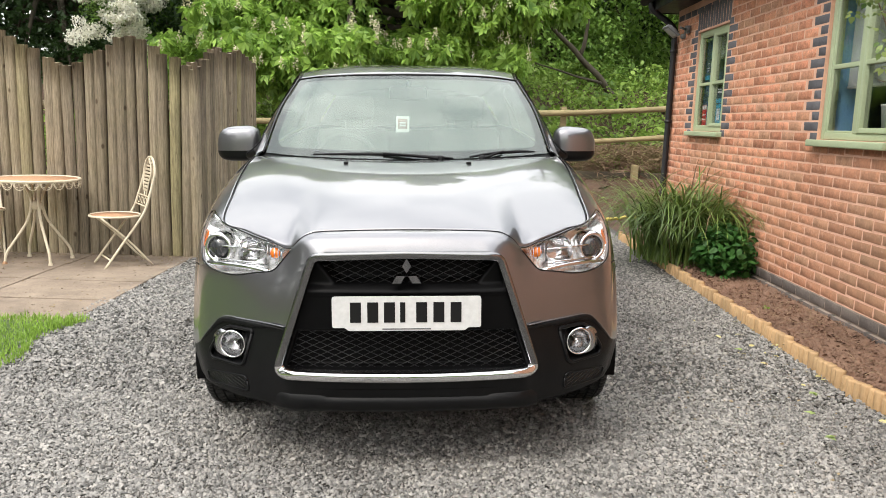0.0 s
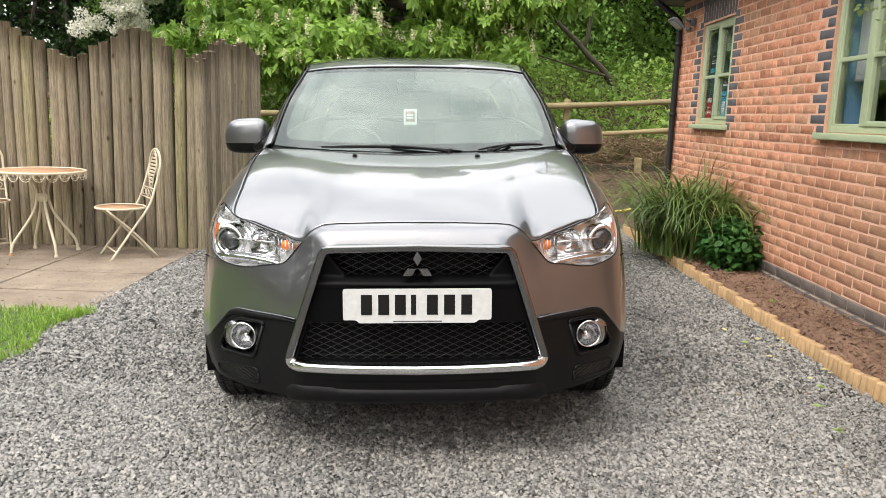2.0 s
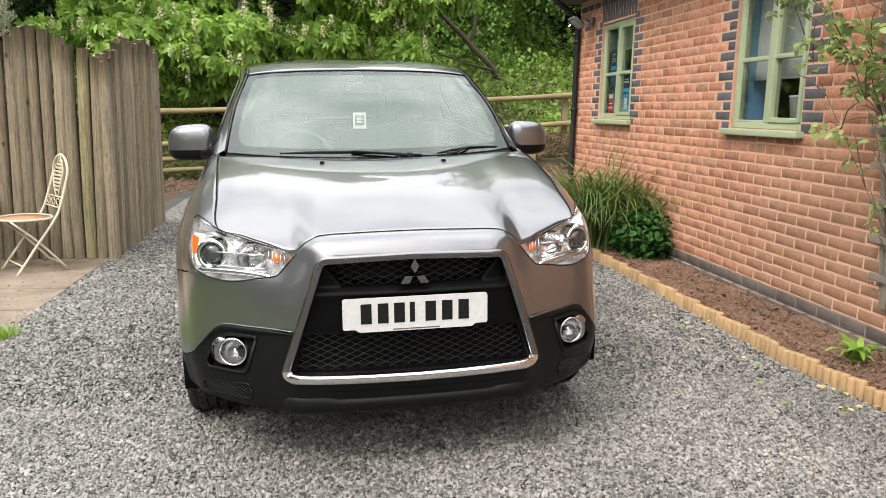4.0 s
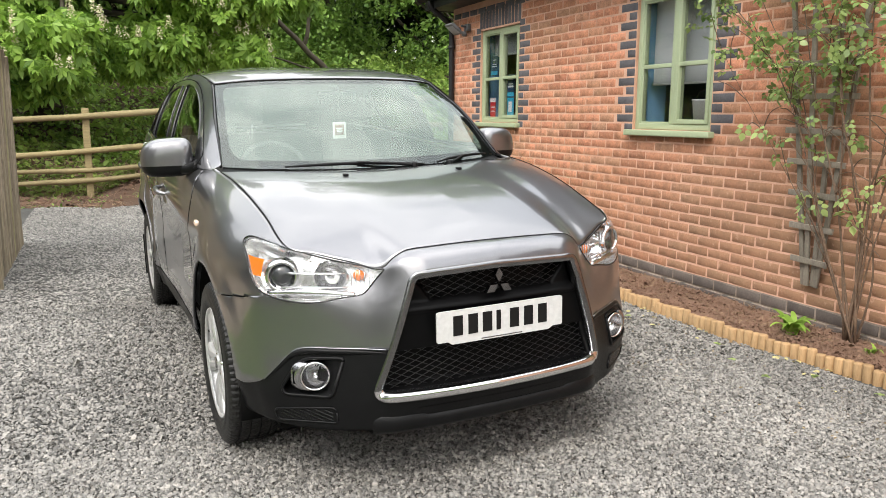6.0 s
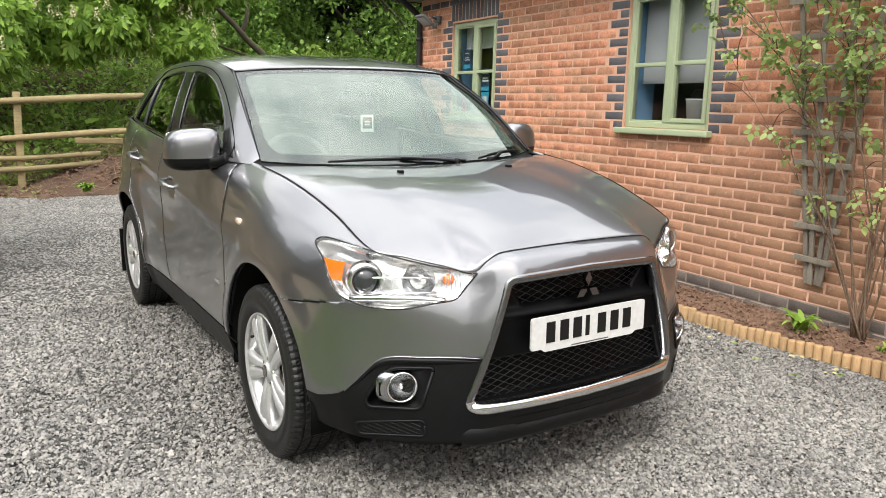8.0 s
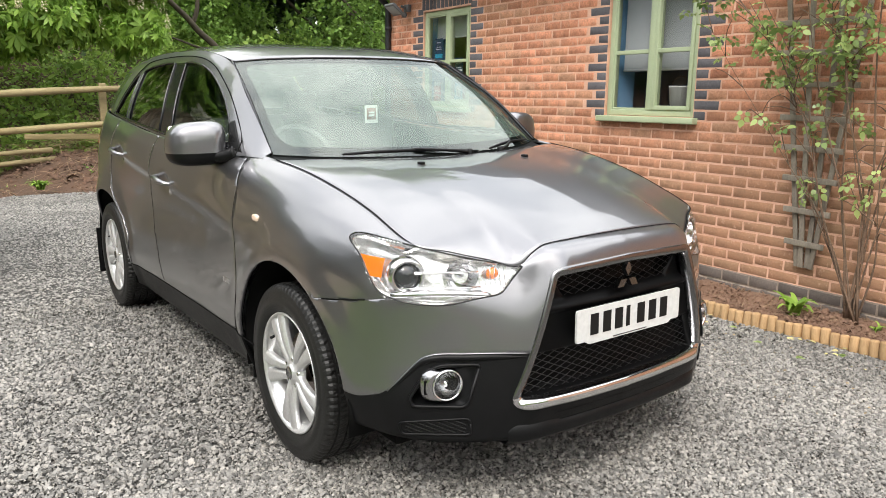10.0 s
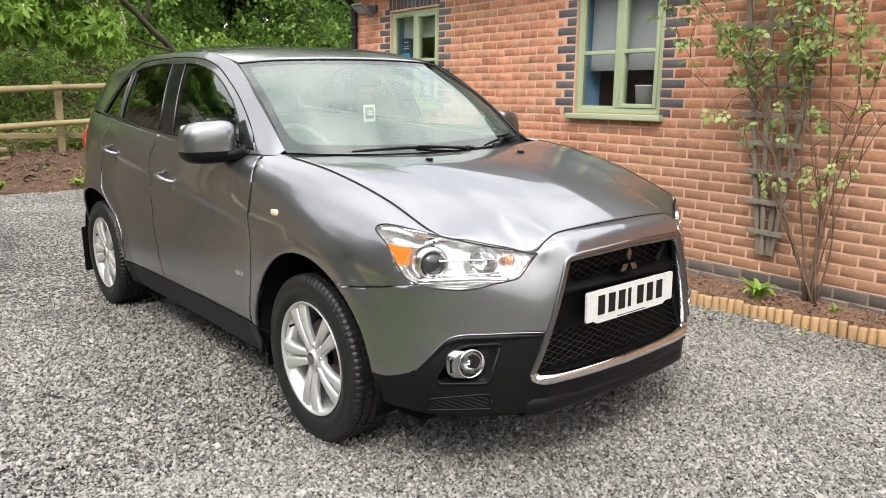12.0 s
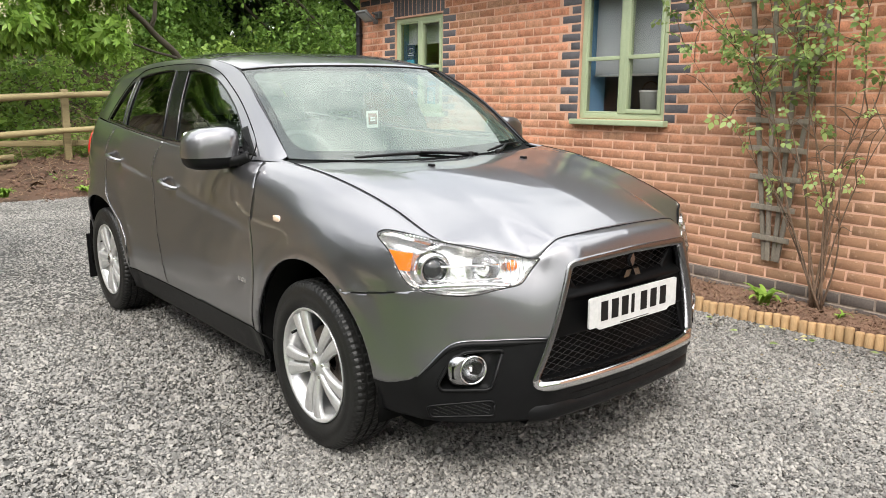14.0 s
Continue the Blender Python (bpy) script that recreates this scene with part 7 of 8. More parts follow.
wires("lower_mesh", in_lower, 0.46, .388, .524, 0.052, 0.46)


def frame_band(name, outline, inset, proud, mat, label):
    """A raised band that follows an outline on the nose."""
    fine_line = []
    for (xa, za), (xb, zb) in zip(outline, outline[1:]):
        m = max(1, int(math.hypot(xb - xa, zb - za) / 0.02))
        fine_line += [(xa + (xb - xa) * q / m, za + (zb - za) * q / m) for q in range(m)]
    outline = fine_line + [outline[-1]]
    bm = bmesh.new()
    n = len(outline)
    prev = None
    for i, (x, z) in enumerate(outline):
        a, b = Vector(outline[max(i - 1, 0)]), Vector(outline[min(i + 1, n - 1)])
        d = (b - a).normalized()
        inn = Vector((d.y, -d.x))
        ring = []
        for off, up in ((-0.006, -0.012), (-0.006, proud * 0.6), (inset * 0.15, proud), (inset * 0.75, proud * 0.9), (inset, proud * 0.3), (inset + 0.002, -0.035)):
            p = Vector((x, z)) + inn * off
            ring.append(bm.verts.new((p.x, front_y(x, z) + 0.001 - up, p.y)))
        if prev:
            for k in range(len(ring) - 1):
                bm.faces.new((prev[k], prev[k + 1], ring[k + 1], ring[k]))
        prev = ring
    bmesh.ops.recalc_face_normals(bm, faces=bm.faces[:])
    return part(name, bm, mat, car, label)


half = [p for p in GRILLE if p[0] >= 0]
upper_half = [p for p in half if p[1] > .372]
band = [(-x, z) for x, z in upper_half[::-1]] + [(0.0, .815)] + upper_half
frame_band("grille_frame", band, 0.023, 0.006, M_FRAME, "grey satin metal grille surround")
low = [(x, z) for x, z in half if z < .40]
low_line = low + [(0.3, .3585), (0.15, .3575), (0.0, .357), (-0.15, .3575), (-0.3, .3585)] + [(-x, z) for x, z in low[::-1]]
frame_band("chrome_strip", low_line, 0.026, 0.007, M_CHROME, "bright chrome strip under the grille")

# three-diamond emblem as plain chrome shapes
emblem = empty("emblem", None, "plain chrome badge of three diamonds")
emblem.parent = car
for ang in (90, 210, 330):
    bm = bmesh.new()
    a, s, c = radians(ang), 0.029, 0.0
    o = Vector((0.0, 0.735))
    d, e = Vector((math.cos(a), math.sin(a))), Vector((-math.sin(a), math.cos(a)))
    shape = [o + d * 0.002, o + d * 0.032 + e * 0.0178, o + d * 0.063, o + d * 0.032 - e * 0.0178]
    mid = o + d * 0.032
    base = [bm.verts.new((p.x, nose(0) + 0.014, p.y)) for p in shape]
    top = [bm.verts.new((p.x * 0.86 + mid.x * 0.14, nose(0) - 0.004, p.y * 0.86 + mid.y * 0.14)) for p in shape]
    bm.faces.new(top)
    for i in range(4):
        bm.faces.new((base[i], base[(i + 1) % 4], top[(i + 1) % 4], top[i]))
    bmesh.ops.recalc_face_normals(bm, faces=bm.faces[:])
    part("diamond", bm, M_EMBLEM, emblem, smooth=False)

# number plate, its characters as plain bars
plate = empty("number_plate", None, "white front number plate with plain dark bars")
plate.parent = car


def plate_shape(bm, outline, y0, y1):
    a = [bm.verts.new((x, y0, z)) for x, z in outline]
    b = [bm.verts.new((x, y1, z)) for x, z in outline]
    bm.faces.new(a), bm.faces.new(b[::-1])
    for i in range(len(a)):
        bm.faces.new((a[i], b[i], b[(i + 1) % len(a)], a[(i + 1) % len(a)]))
    bmesh.ops.recalc_face_normals(bm, faces=bm.faces[:])
    return bm


outline = rounded([(-.260, .552), (-.216, .552), (-.203, .541), (.203, .541), (.216, .552), (.260, .552), (.260, .663), (-.260, .663)], [.008, .006, .006, .006, .006, .008, .010, .010], 3)
part("plate", plate_shape(bmesh.new(), outline, 0.004, 0.012), M_PLATE, plate, smooth=False)
for x in (-.178, -.118, -.060, -.014, .052, .112, .172):
    bm = bmesh.new()
    w = 0.009 if x == -.014 else 0.019
    box(bm, x - w, x + w, 0.0025, 0.0045, .571, .643, 0.0)
    part("bar", bm, M_INK, plate, "dark bar in place of a character", False)
bm = bmesh.new()
box(bm, -0.085, 0.085, 0.0030, 0.0045, .5455, .5495)
part("small_print", bm, M_SATIN, plate, "thin grey line in place of small print", False)
bm = bmesh.new()
box(bm, -0.2, 0.2, 0.0115, 0.050, .556, .652, 0.004)
part("plate_holder", bm, M_CLAD, car)

# ---- fog lamps, lower intake, chin ----
bm = bmesh.new()
n = len(FOG)
rings = []
for sc, dep in ((1.03, -0.002), (1.0, -0.004), (0.96, 0.004), (0.84, 0.040), (0.6, 0.060)):
    cx, cz = .648, .440
    rings.append([bm.verts.new((cx + (x - cx) * sc, front_y(x, z) + dep, cz + (z - cz) * sc)) for x, z in FOG])
for a, b in zip(rings, rings[1:]):
    for i in range(n):
        bm.faces.new((a[i], a[(i + 1) % n], b[(i + 1) % n], b[i]))
bm.faces.new(rings[-1])
pair("fog_lamp_recess", bm, M_CLAD, thick=0)
for flip in (False, True):
    fog = empty("fog_lamp", None, "round fog lamp in a chrome ring")
    fog.parent = car
    m = Matrix.Translation((.644, front_y(.644, .446) + 0.020, .446)) @ Matrix.Rotation(radians(90), 4, "X") @ Matrix.Rotation(radians(14), 4, "Y") @ Matrix.Scale(1.14, 4)
    for nm, prof, mt in (("ring", [(0.040, -0.01), (0.040, 0.016), (0.043, 0.021), (0.047, 0.016), (0.048, -0.01)], M_CHROME),
                         ("bowl", [(0.040, 0.014), (0.038, -0.004), (0.026, -0.020), (0.010, -0.026)], M_SATIN),
                         ("bulb", [(0.010, -0.026), (0.010, 0.000), (0.001, 0.004)], M_CHROME),
                         ("lens", [(0.041, 0.016), (0.030, 0.021), (0.016, 0.024), (0.001, 0.025)], M_LENS)):
        b = bmesh.new()
        lathe(b, prof, 32, m)
        part(nm, mirrored(b) if flip else b, mt, fog)
    b = bmesh.new()
    cover = []
    for k in range(15):
        t = k / 14
        a = radians(62 - 124 * t)
        flare = math.sin(math.pi * t) ** 0.6
        outer = max(0.048, min(0.078, 0.074 / max(math.cos(a), 0.2))) if 0 < k < 14 else 0.048
        cover.append([b.verts.new(m @ Vector((r * math.cos(a), r * math.sin(a), h))) for r, h in ((0.046, -0.012), (0.045, 0.015), (0.049, 0.019), (0.048 + (outer - 0.048) * 0.55 * flare, 0.012), (0.048 + (outer - 0.048) * flare, 0.002), (0.048 + (outer - 0.048) * flare, -0.016))])
    for p, q in zip(cover, cover[1:]):
        for k in range(5):
            b.faces.new((p[k], p[k + 1], q[k + 1], q[k]))
    bmesh.ops.recalc_face_normals(b, faces=b.faces[:])
    part("cover", mirrored(b) if flip else b, M_SATIN, fog)
    b = bmesh.new()
    for p, q in (((0.055, 0.0125), (0.068, 0.0075)),):
        ring = [b.verts.new(m @ Vector((x, y * (1.5 - 8.0 * (x - 0.055)), h + 0.0015))) for x, h, y in ((p[0], p[1], -0.014), (q[0], q[1], -0.014), (q[0], q[1], 0.014), (p[0], p[1], 0.014))]
        deep_ring = [b.verts.new(v.co + m.to_3x3() @ Vector((0, 0, -0.006))) for v in ring]
        b.faces.new(ring)
        for k in range(4):
            b.faces.new((ring[k], deep_ring[k], deep_ring[(k + 1) % 4], ring[(k + 1) % 4]))
    part("cover_slot", mirrored(b) if flip else b, M_GRILLE, fog, smooth=False)
    b = bmesh.new()
    loop = rounded([(.592, .335), (.775, .318), (.760, .274), (.586, .276)], [.018, .018, .012, .012], 3)
    tube(b, [Vector((x, front_y(x, z) - 0.002, z)) for x, z in loop + loop[:1]], 0.0045, 6)
    part("pocket_rim", mirrored(b) if flip else b, M_CLAD, car)
    b = bmesh.new()
    tube(b, [Vector((x, front_y(x, z) - 0.003, z)) for x, z in FOG + FOG[:1]], 0.0065, 8)
    part("recess_lip", mirrored(b) if flip else b, M_CLAD, car)
    b = bmesh.new()
    pts = [Vector((x, front_y(x, z) - 0.004, z)) for x, z in ((.436, .5475), (.48, .5475), (.54, .5475), (.60, .5465), (.66, .5465), (.697, .5375), (.724, .5165), (.767, .4665), (.800, .424))]
    tube(b, smooth_line(pts, 3), 0.0026, 6)
    part("cladding_bead", mirrored(b) if flip else b, M_PAINT, car, "thin bright edge on the cladding")
    b = bmesh.new()
    roll = smooth_line([p + Vector((-0.002, 0.004, -0.013)) for p in pts], 3)
    tube(b, roll, [0.003 + 0.009 * min(1.0, 4 * q / len(roll), 3 * (len(roll) - 1 - q) / len(roll)) for q in range(len(roll))], 8)
    part("cladding_roll", mirrored(b) if flip else b, M_CLAD, car, "rounded black edge of the cladding")
    # textured pocket under the fog lamp
    b = bmesh.new()
    cell = [[b.verts.new((x, front_y(x, zz) - 0.001 + 0.003 * ((i + j) % 2), zz)) for i, x in enumerate([.60 + .014 * q for q in range(12)])] for j, zz in enumerate([.283, .290, .297, .304, .311, .318, .325])]
    for j in range(6):
        for i in range(11):
            q = b.faces.new((cell[j][i], cell[j][i + 1], cell[j + 1][i + 1], cell[j + 1][i]))
    part("side_pocket", mirrored(b) if flip else b, M_GLOSS_BLACK, car, smooth=False)

# shallow black sheets stand in for the shade inside the intake slots
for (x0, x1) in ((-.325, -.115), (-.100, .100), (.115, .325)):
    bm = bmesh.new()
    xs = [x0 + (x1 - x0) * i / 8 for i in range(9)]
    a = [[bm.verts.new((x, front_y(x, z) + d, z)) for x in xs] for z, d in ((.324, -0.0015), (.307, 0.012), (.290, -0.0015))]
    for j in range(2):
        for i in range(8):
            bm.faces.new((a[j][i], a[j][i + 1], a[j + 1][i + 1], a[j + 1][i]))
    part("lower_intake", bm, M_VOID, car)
bm = bmesh.new()
prev = None
for i in range(41):
    x = -0.478 + 0.956 * i / 40
    end = step(0.478, 0.44, abs(x))
    hi = .300 + 0.012 * step(.30, .36, abs(x)) if abs(x) > .3 else .291
    ring = []
    for off, z in ((0.012, hi), (-0.008, hi - 0.003), (-0.010, .268), (-0.008, .246), (0.012, .228), (0.06, .226)):
        ring.append(bm.verts.new((x, front_y(x, .27) + (off if off > 0 else off * (0.15 + 0.85 * end)), z)))
    if prev:
        for k in range(len(ring) - 1):
            bm.faces.new((prev[k], prev[k + 1], ring[k + 1], ring[k]))
    prev = ring
bmesh.ops.recalc_face_normals(bm, faces=bm.faces[:])
part("chin_spoiler", bm, M_CLAD, car, "matt black lower lip")
# seam lines where the frame meets the side pieces
for s in (-1, 1):
    bm = bmesh.new()
    box(bm, s * .372 - 0.0012, s * .372 + 0.0012, nose(.372) - 0.014, nose(.372) + 0.01, .358, .386)
    part("joint", bm, M_INK, car)

# ---- door mirrors ----
def egg(bm, c, hx, hy, hz, e, keep):
    """A rounded box of powers e about c; keep picks the half that is wanted."""
    n, m = 28, 18
    sgn = lambda v: math.copysign(abs(v) ** e, v)
    g = []
    for j in range(m + 1):
        a = -math.pi / 2 + math.pi * j / m
        g.append([bm.verts.new((c[0] + hx * sgn(math.cos(a)) * sgn(math.cos(b)), c[1] + hy * sgn(math.cos(a)) * sgn(math.sin(b)), c[2] + hz * sgn(math.sin(a)))) for b in [2 * math.pi * i / n for i in range(n)]])
    for j in range(m):
        for i in range(n):
            q = (g[j][i], g[j][(i + 1) % n], g[j + 1][(i + 1) % n], g[j + 1][i])
            cz = sum(v.co.z for v in q) / 4
            if keep(cz):
                bm.faces.new(q)
    bmesh.ops.remove_doubles(bm, verts=bm.verts[:], dist=1e-5)
    for v in [v for v in bm.verts if not v.link_faces]:
        bm.verts.remove(v)
    return bm


for flip in (False, True):
    mirror = empty("door_mirror", None, "grey door mirror with a black underside")
    mirror.parent = car
    c, cut = (.918, 1.650, 1.153), 1.110

    def shaped(bm):
        for v in bm.verts:
            t = clamp((v.co.x - .80) / .24, 0, 1)
            v.co.y += 0.045 * t * t + (0.0 if v.co.y < c[1] else -0.035 * (v.co.y - c[1]) / 0.085)
            v.co.z -= 0.012 * t + 0.01 * (1 - t) * (1 if v.co.z < 1.12 else 0)
            if v.co.z > c[2]:
                v.co.x -= 0.02 * (v.co.z - c[2]) / 0.085 * t
        bmesh.ops.recalc_face_normals(bm, faces=bm.faces[:])
        return bm
    for nm, keep, mt in (("cover", lambda z: z > cut, M_PAINT), ("base", lambda z: z <= cut, M_CLAD)):
        b = shaped(egg(bmesh.new(), c, .119, .085, .092, 0.55, keep))
        part(nm, mirrored(b) if flip else b, mt, mirror)
    b = bmesh.new()
    box(b, .815, 1.015, 1.713, 1.719, 1.090, 1.220, 0.02)
    part("mirror_glass", mirrored(b) if flip else b, M_CHROME, mirror)
    b = bmesh.new()
    tube(b, smooth_line([(.875, 1.62, 1.090), (.83, 1.57, 1.090), (.785, 1.535, 1.105)], 5), [0.030, 0.029, 0.027, 0.026, 0.026, 0.026, 0.027, 0.028, 0.03, 0.032, 0.034], 10)
    part("stem", mirrored(b) if flip else b, M_CLAD, mirror)

# ---- handles, repeaters, small trim ----
for (hy, hz, d_pair) in ((2.31, .925, doors_f), (3.18, 1.015, doors_r)):
    for flip in (False, True):
        b = bmesh.new()
        x = side_x(hy - 0.1, hz)
        pts = smooth_line([(x - 0.008, hy - 0.100, hz - 0.014), (x + 0.026, hy - 0.070, hz - 0.008), (x + 0.034, hy, hz + 0.002), (x + 0.026, hy + 0.070, hz + 0.010), (x - 0.012, hy + 0.098, hz + 0.014)], 5)
        tube(b, pts, [0.009 + 0.007 * math.sin(math.pi * i / 20) for i in range(21)], 10)
        part("handle", mirrored(b) if flip else b, M_PAINT, d_pair[1 if flip else 0], "body-coloured grip handle")
        b = bmesh.new()
        tube(b, [p + Vector((0.010, 0, 0.004)) for p in pts[4:-4]], 0.003, 6)
        part("handle_trim", mirrored(b) if flip else b, M_SATIN, d_pair[1 if flip else 0])
x = side_x(1.13, .885)
bm = bmesh.new()
egg(bm, (x, 1.13, .885), .010, .028, .014, 0.7, lambda z: True)
pair("repeater", bm, plain("clear_amber", (0.78, 0.58, 0.45), 0.15, coat=1.0), label="small clear side repeater", thick=0)
for i in range(3):
    bm = bmesh.new()
    y = 1.46 + 0.030 * i
    box(bm, side_x(y, .56) - 0.002, side_x(y, .56) + 0.003, y, y + 0.022, .553, .573, 0.001)
    pair("badge_mark", bm, M_CHROME, label="small chrome badge shape", thick=0, smooth=False)


def edge_strip(line, r, mat, z0, z1, name, label=""):
    pts = []
    for p, q in zip(line, line[1:]):
        for k in range(5):
            y, z = p[0] + (q[0] - p[0]) * k / 5, p[1] + (q[1] - p[1]) * k / 5
            if z0 <= z <= z1:
                pts.append(Vector((side_x(y, z) + 0.001, y - 0.003, z)))
    bm = bmesh.new()
    tube(bm, pts, r, 6)
    pair(name, bm, mat, car, label, 0)


edge_strip(SEAM_DOOR_M, 0.0022, M_SATIN, 0.80, 1.10, "door_edge_strip", "thin bright door edge guard")
edge_strip(SEAM_DOOR_R, 0.0022, M_SATIN, 0.45, 1.17, "door_edge_strip", "thin bright door edge guard")

# ---- wheels ----
def wheel_at(x_face, y, side):
    """A wheel whose outer face looks along +x (mirrored for the other side)."""
    w = empty("wheel", None, "silver twin-spoke alloy wheel with a black tyre")
    w.parent = car
    w.location = (side * x_face, y, 0.319)
    turn_m = Matrix.Rotation(radians(90), 4, "Y")

    def put(nm, bm, mat, label="", smooth=True):
        return part(nm, mirrored(bm) if side < 0 else bm, mat, w, label, smooth)
    # tyre: heights run outwards along the axle
    prof = [(0.222, -0.200), (0.25, -0.214), (0.30, -0.213), (0.330, -0.198), (0.340, -0.178)]
    for g0 in (-0.160, -0.118, -0.078, -0.038):
        prof += [(0.343, g0 - 0.006), (0.335, g0 - 0.004), (0.335, g0 + 0.004), (0.343, g0 + 0.006)]
    prof += [(0.341, -0.018), (0.334, -0.006), (0.320, 0.002), (0.300, 0.007), (0.285, 0.006), (0.282, 0.009), (0.262, 0.007), (0.245, 0.000), (0.233, -0.010), (0.228, -0.016)]
    bm = bmesh.new()
    n = 240
    rings_t = []
    for r, h in prof:
        ring = []
        for k in range(n):
            a = 2 * math.pi * k / n
            rr = r
            if r > 0.332 and (k + (1 if h > -0.1 else 0)) % 3 == 0 and (h > -0.034 or h < -0.164):
                rr = r - 0.004
            elif r > 0.342 and (k + int(h * 60)) % 4 == 0:
                rr = r - 0.0045
            ring.append(bm.verts.new(turn_m @ Vector((rr * math.cos(a), rr * math.sin(a), h))))
        rings_t.append(ring)
    for r0, r1 in zip(rings_t, rings_t[1:]):
        for k in range(n):
            bm.faces.new((r0[k], r0[(k + 1) % n], r1[(k + 1) % n], r1[k]))
    o = put("tyre", bm, M_RUBBER, "black road tyre with grooved tread")
    for p in o.data.polygons:
        c = p.center
        p.use_smooth = math.hypot(c.y, c.z) < 0.325
    bm = bmesh.new()
    lathe(bm, [(0.222, -0.19), (0.205, -0.17), (0.200, -0.06), (0.212, -0.028), (0.222, -0.018), (0.229, -0.010), (0.234, -0.006), (0.232, -0.001), (0.226, -0.003), (0.219, -0.012)], 72, turn_m)
    put("rim", bm, M_ALLOY)
    for k in range(5):
        for off in (-1, 1):
            bm = bmesh.new()
            a0 = 2 * math.pi * k / 5 + math.pi / 2 - 0.17
            prev = None
            for i in range(9):
                t = i / 8
                r = 0.042 + t * (0.222 - 0.042)
                lat = off * (0.017 + 0.021 * t ** 1.2)
                wd = 0.0130 + 0.0165 * t
                hgt = -0.030 + 0.016 * math.sin(math.pi * (0.15 + 0.7 * t)) + 0.010 * t
                ring = []
                for q, hh in ((-wd, hgt - 0.022), (-wd, hgt - 0.004), (-wd * 0.55, hgt + 0.004), (wd * 0.55, hgt + 0.004), (wd, hgt - 0.004), (wd, hgt - 0.022)):
                    px, py = r, lat + q
                    ring.append(bm.verts.new(turn_m @ Vector((px * math.cos(a0) - py * math.sin(a0), px * math.sin(a0) + py * math.cos(a0), hh))))
                if prev:
                    for e in range(5):
                        bm.faces.new((prev[e], prev[e + 1], ring[e + 1], ring[e]))
                    bm.faces.new((prev[5], prev[0], ring[0], ring[5]))
                prev = ring
            bmesh.ops.recalc_face_normals(bm, faces=bm.faces[:])
            o = put("spoke", bm, M_ALLOY)
            b = o.modifiers.new("edge", "BEVEL")
            b.width, b.segments, b.limit_method = 0.002, 2, "ANGLE"
    bm = bmesh.new()
    lathe(bm, [(0.070, -0.045), (0.068, -0.028), (0.056, -0.020), (0.034, -0.018), (0.032, -0.012), (0.027, -0.008), (0.001, -0.007)], 36, turn_m)
    put("hub", bm, M_ALLOY)
    bm = bmesh.new()
    lathe(bm, [(0.026, -0.0075), (0.022, -0.0045), (0.001, -0.004)], 24, turn_m)
    put("centre_cap", bm, M_SATIN)
    for k in range(5):
        bm = bmesh.new()
        a = 2 * math.pi * (k + 0.5) / 5 + math.pi / 2 - 0.17
        lathe(bm, [(0.011, -0.05), (0.0105, -0.020), (0.007, -0.017), (0.001, -0.016)], 8, turn_m @ Matrix.Translation((0.052 * math.cos(a), 0.052 * math.sin(a), 0)))
        put("wheel_nut", bm, M_CHROME)
    bm = bmesh.new()
    lathe(bm, [(0.05, -0.085), (0.145, -0.085), (0.148, -0.09), (0.148, -0.11), (0.05, -0.112)], 48, turn_m)
    put("brake_disc", bm, M_DISC, "rusty steel brake disc")
    bm = bmesh.new()
    lathe(bm, [(0.205, -0.155), (0.05, -0.16), (0.001, -0.16)], 32, turn_m)
    put("back_plate", bm, M_VOID)
    bm = bmesh.new()
    tube(bm, [turn_m @ Vector((-0.10, 0.175, -0.045)), turn_m @ Vector((-0.095, 0.165, -0.010))], 0.006, 6)
    put("valve", bm, M_CLAD)


for y in (0.90, 3.57):
    for side in (-1, 1):
        wheel_at(0.878, y, side)
# mud flaps
for (y, edge, foot) in ((1.338, .835, .150), (4.02, .880, .115)):
    bm = bmesh.new()
    box(bm, .70, edge, y - 0.006, y + 0.008, foot, .43, 0.004)
    for v in bm.verts:
        v.co.y += 0.02 * clamp((.43 - v.co.z) / .31, 0, 1) + (0.02 if v.co.z > 0.4 else 0)
    pair("mud_flap", bm, M_CLAD, thick=0, smooth=False)

# ---- patio table and chairs ----
def ring_line(r, z, n=40, cx=0.0, cy=0.0, ry=None):
    return [Vector((cx + r * math.cos(2 * math.pi * i / n), cy + (ry or r) * math.sin(2 * math.pi * i / n), z)) for i in range(n + 1)]


table = empty("bistro_table", pose(-3.44, 6.46, 0.02) @ Matrix.Diagonal((1, 1, 0.96, 1)), "round cream metal table with a rusty mosaic top and lacy rim", "table")
bm = bmesh.new()
lathe(bm, [(0.001, 0.722), (0.325, 0.722), (0.332, 0.728), (0.325, 0.737), (0.001, 0.738)], 48)
part("tabletop", bm, M_RUST, table, "rust-stained mosaic top")
bm = bmesh.new()
tube(bm, ring_line(0.341, 0.732, 56), 0.012, 8, False)
part("rim", bm, M_CREAM_METAL, table)
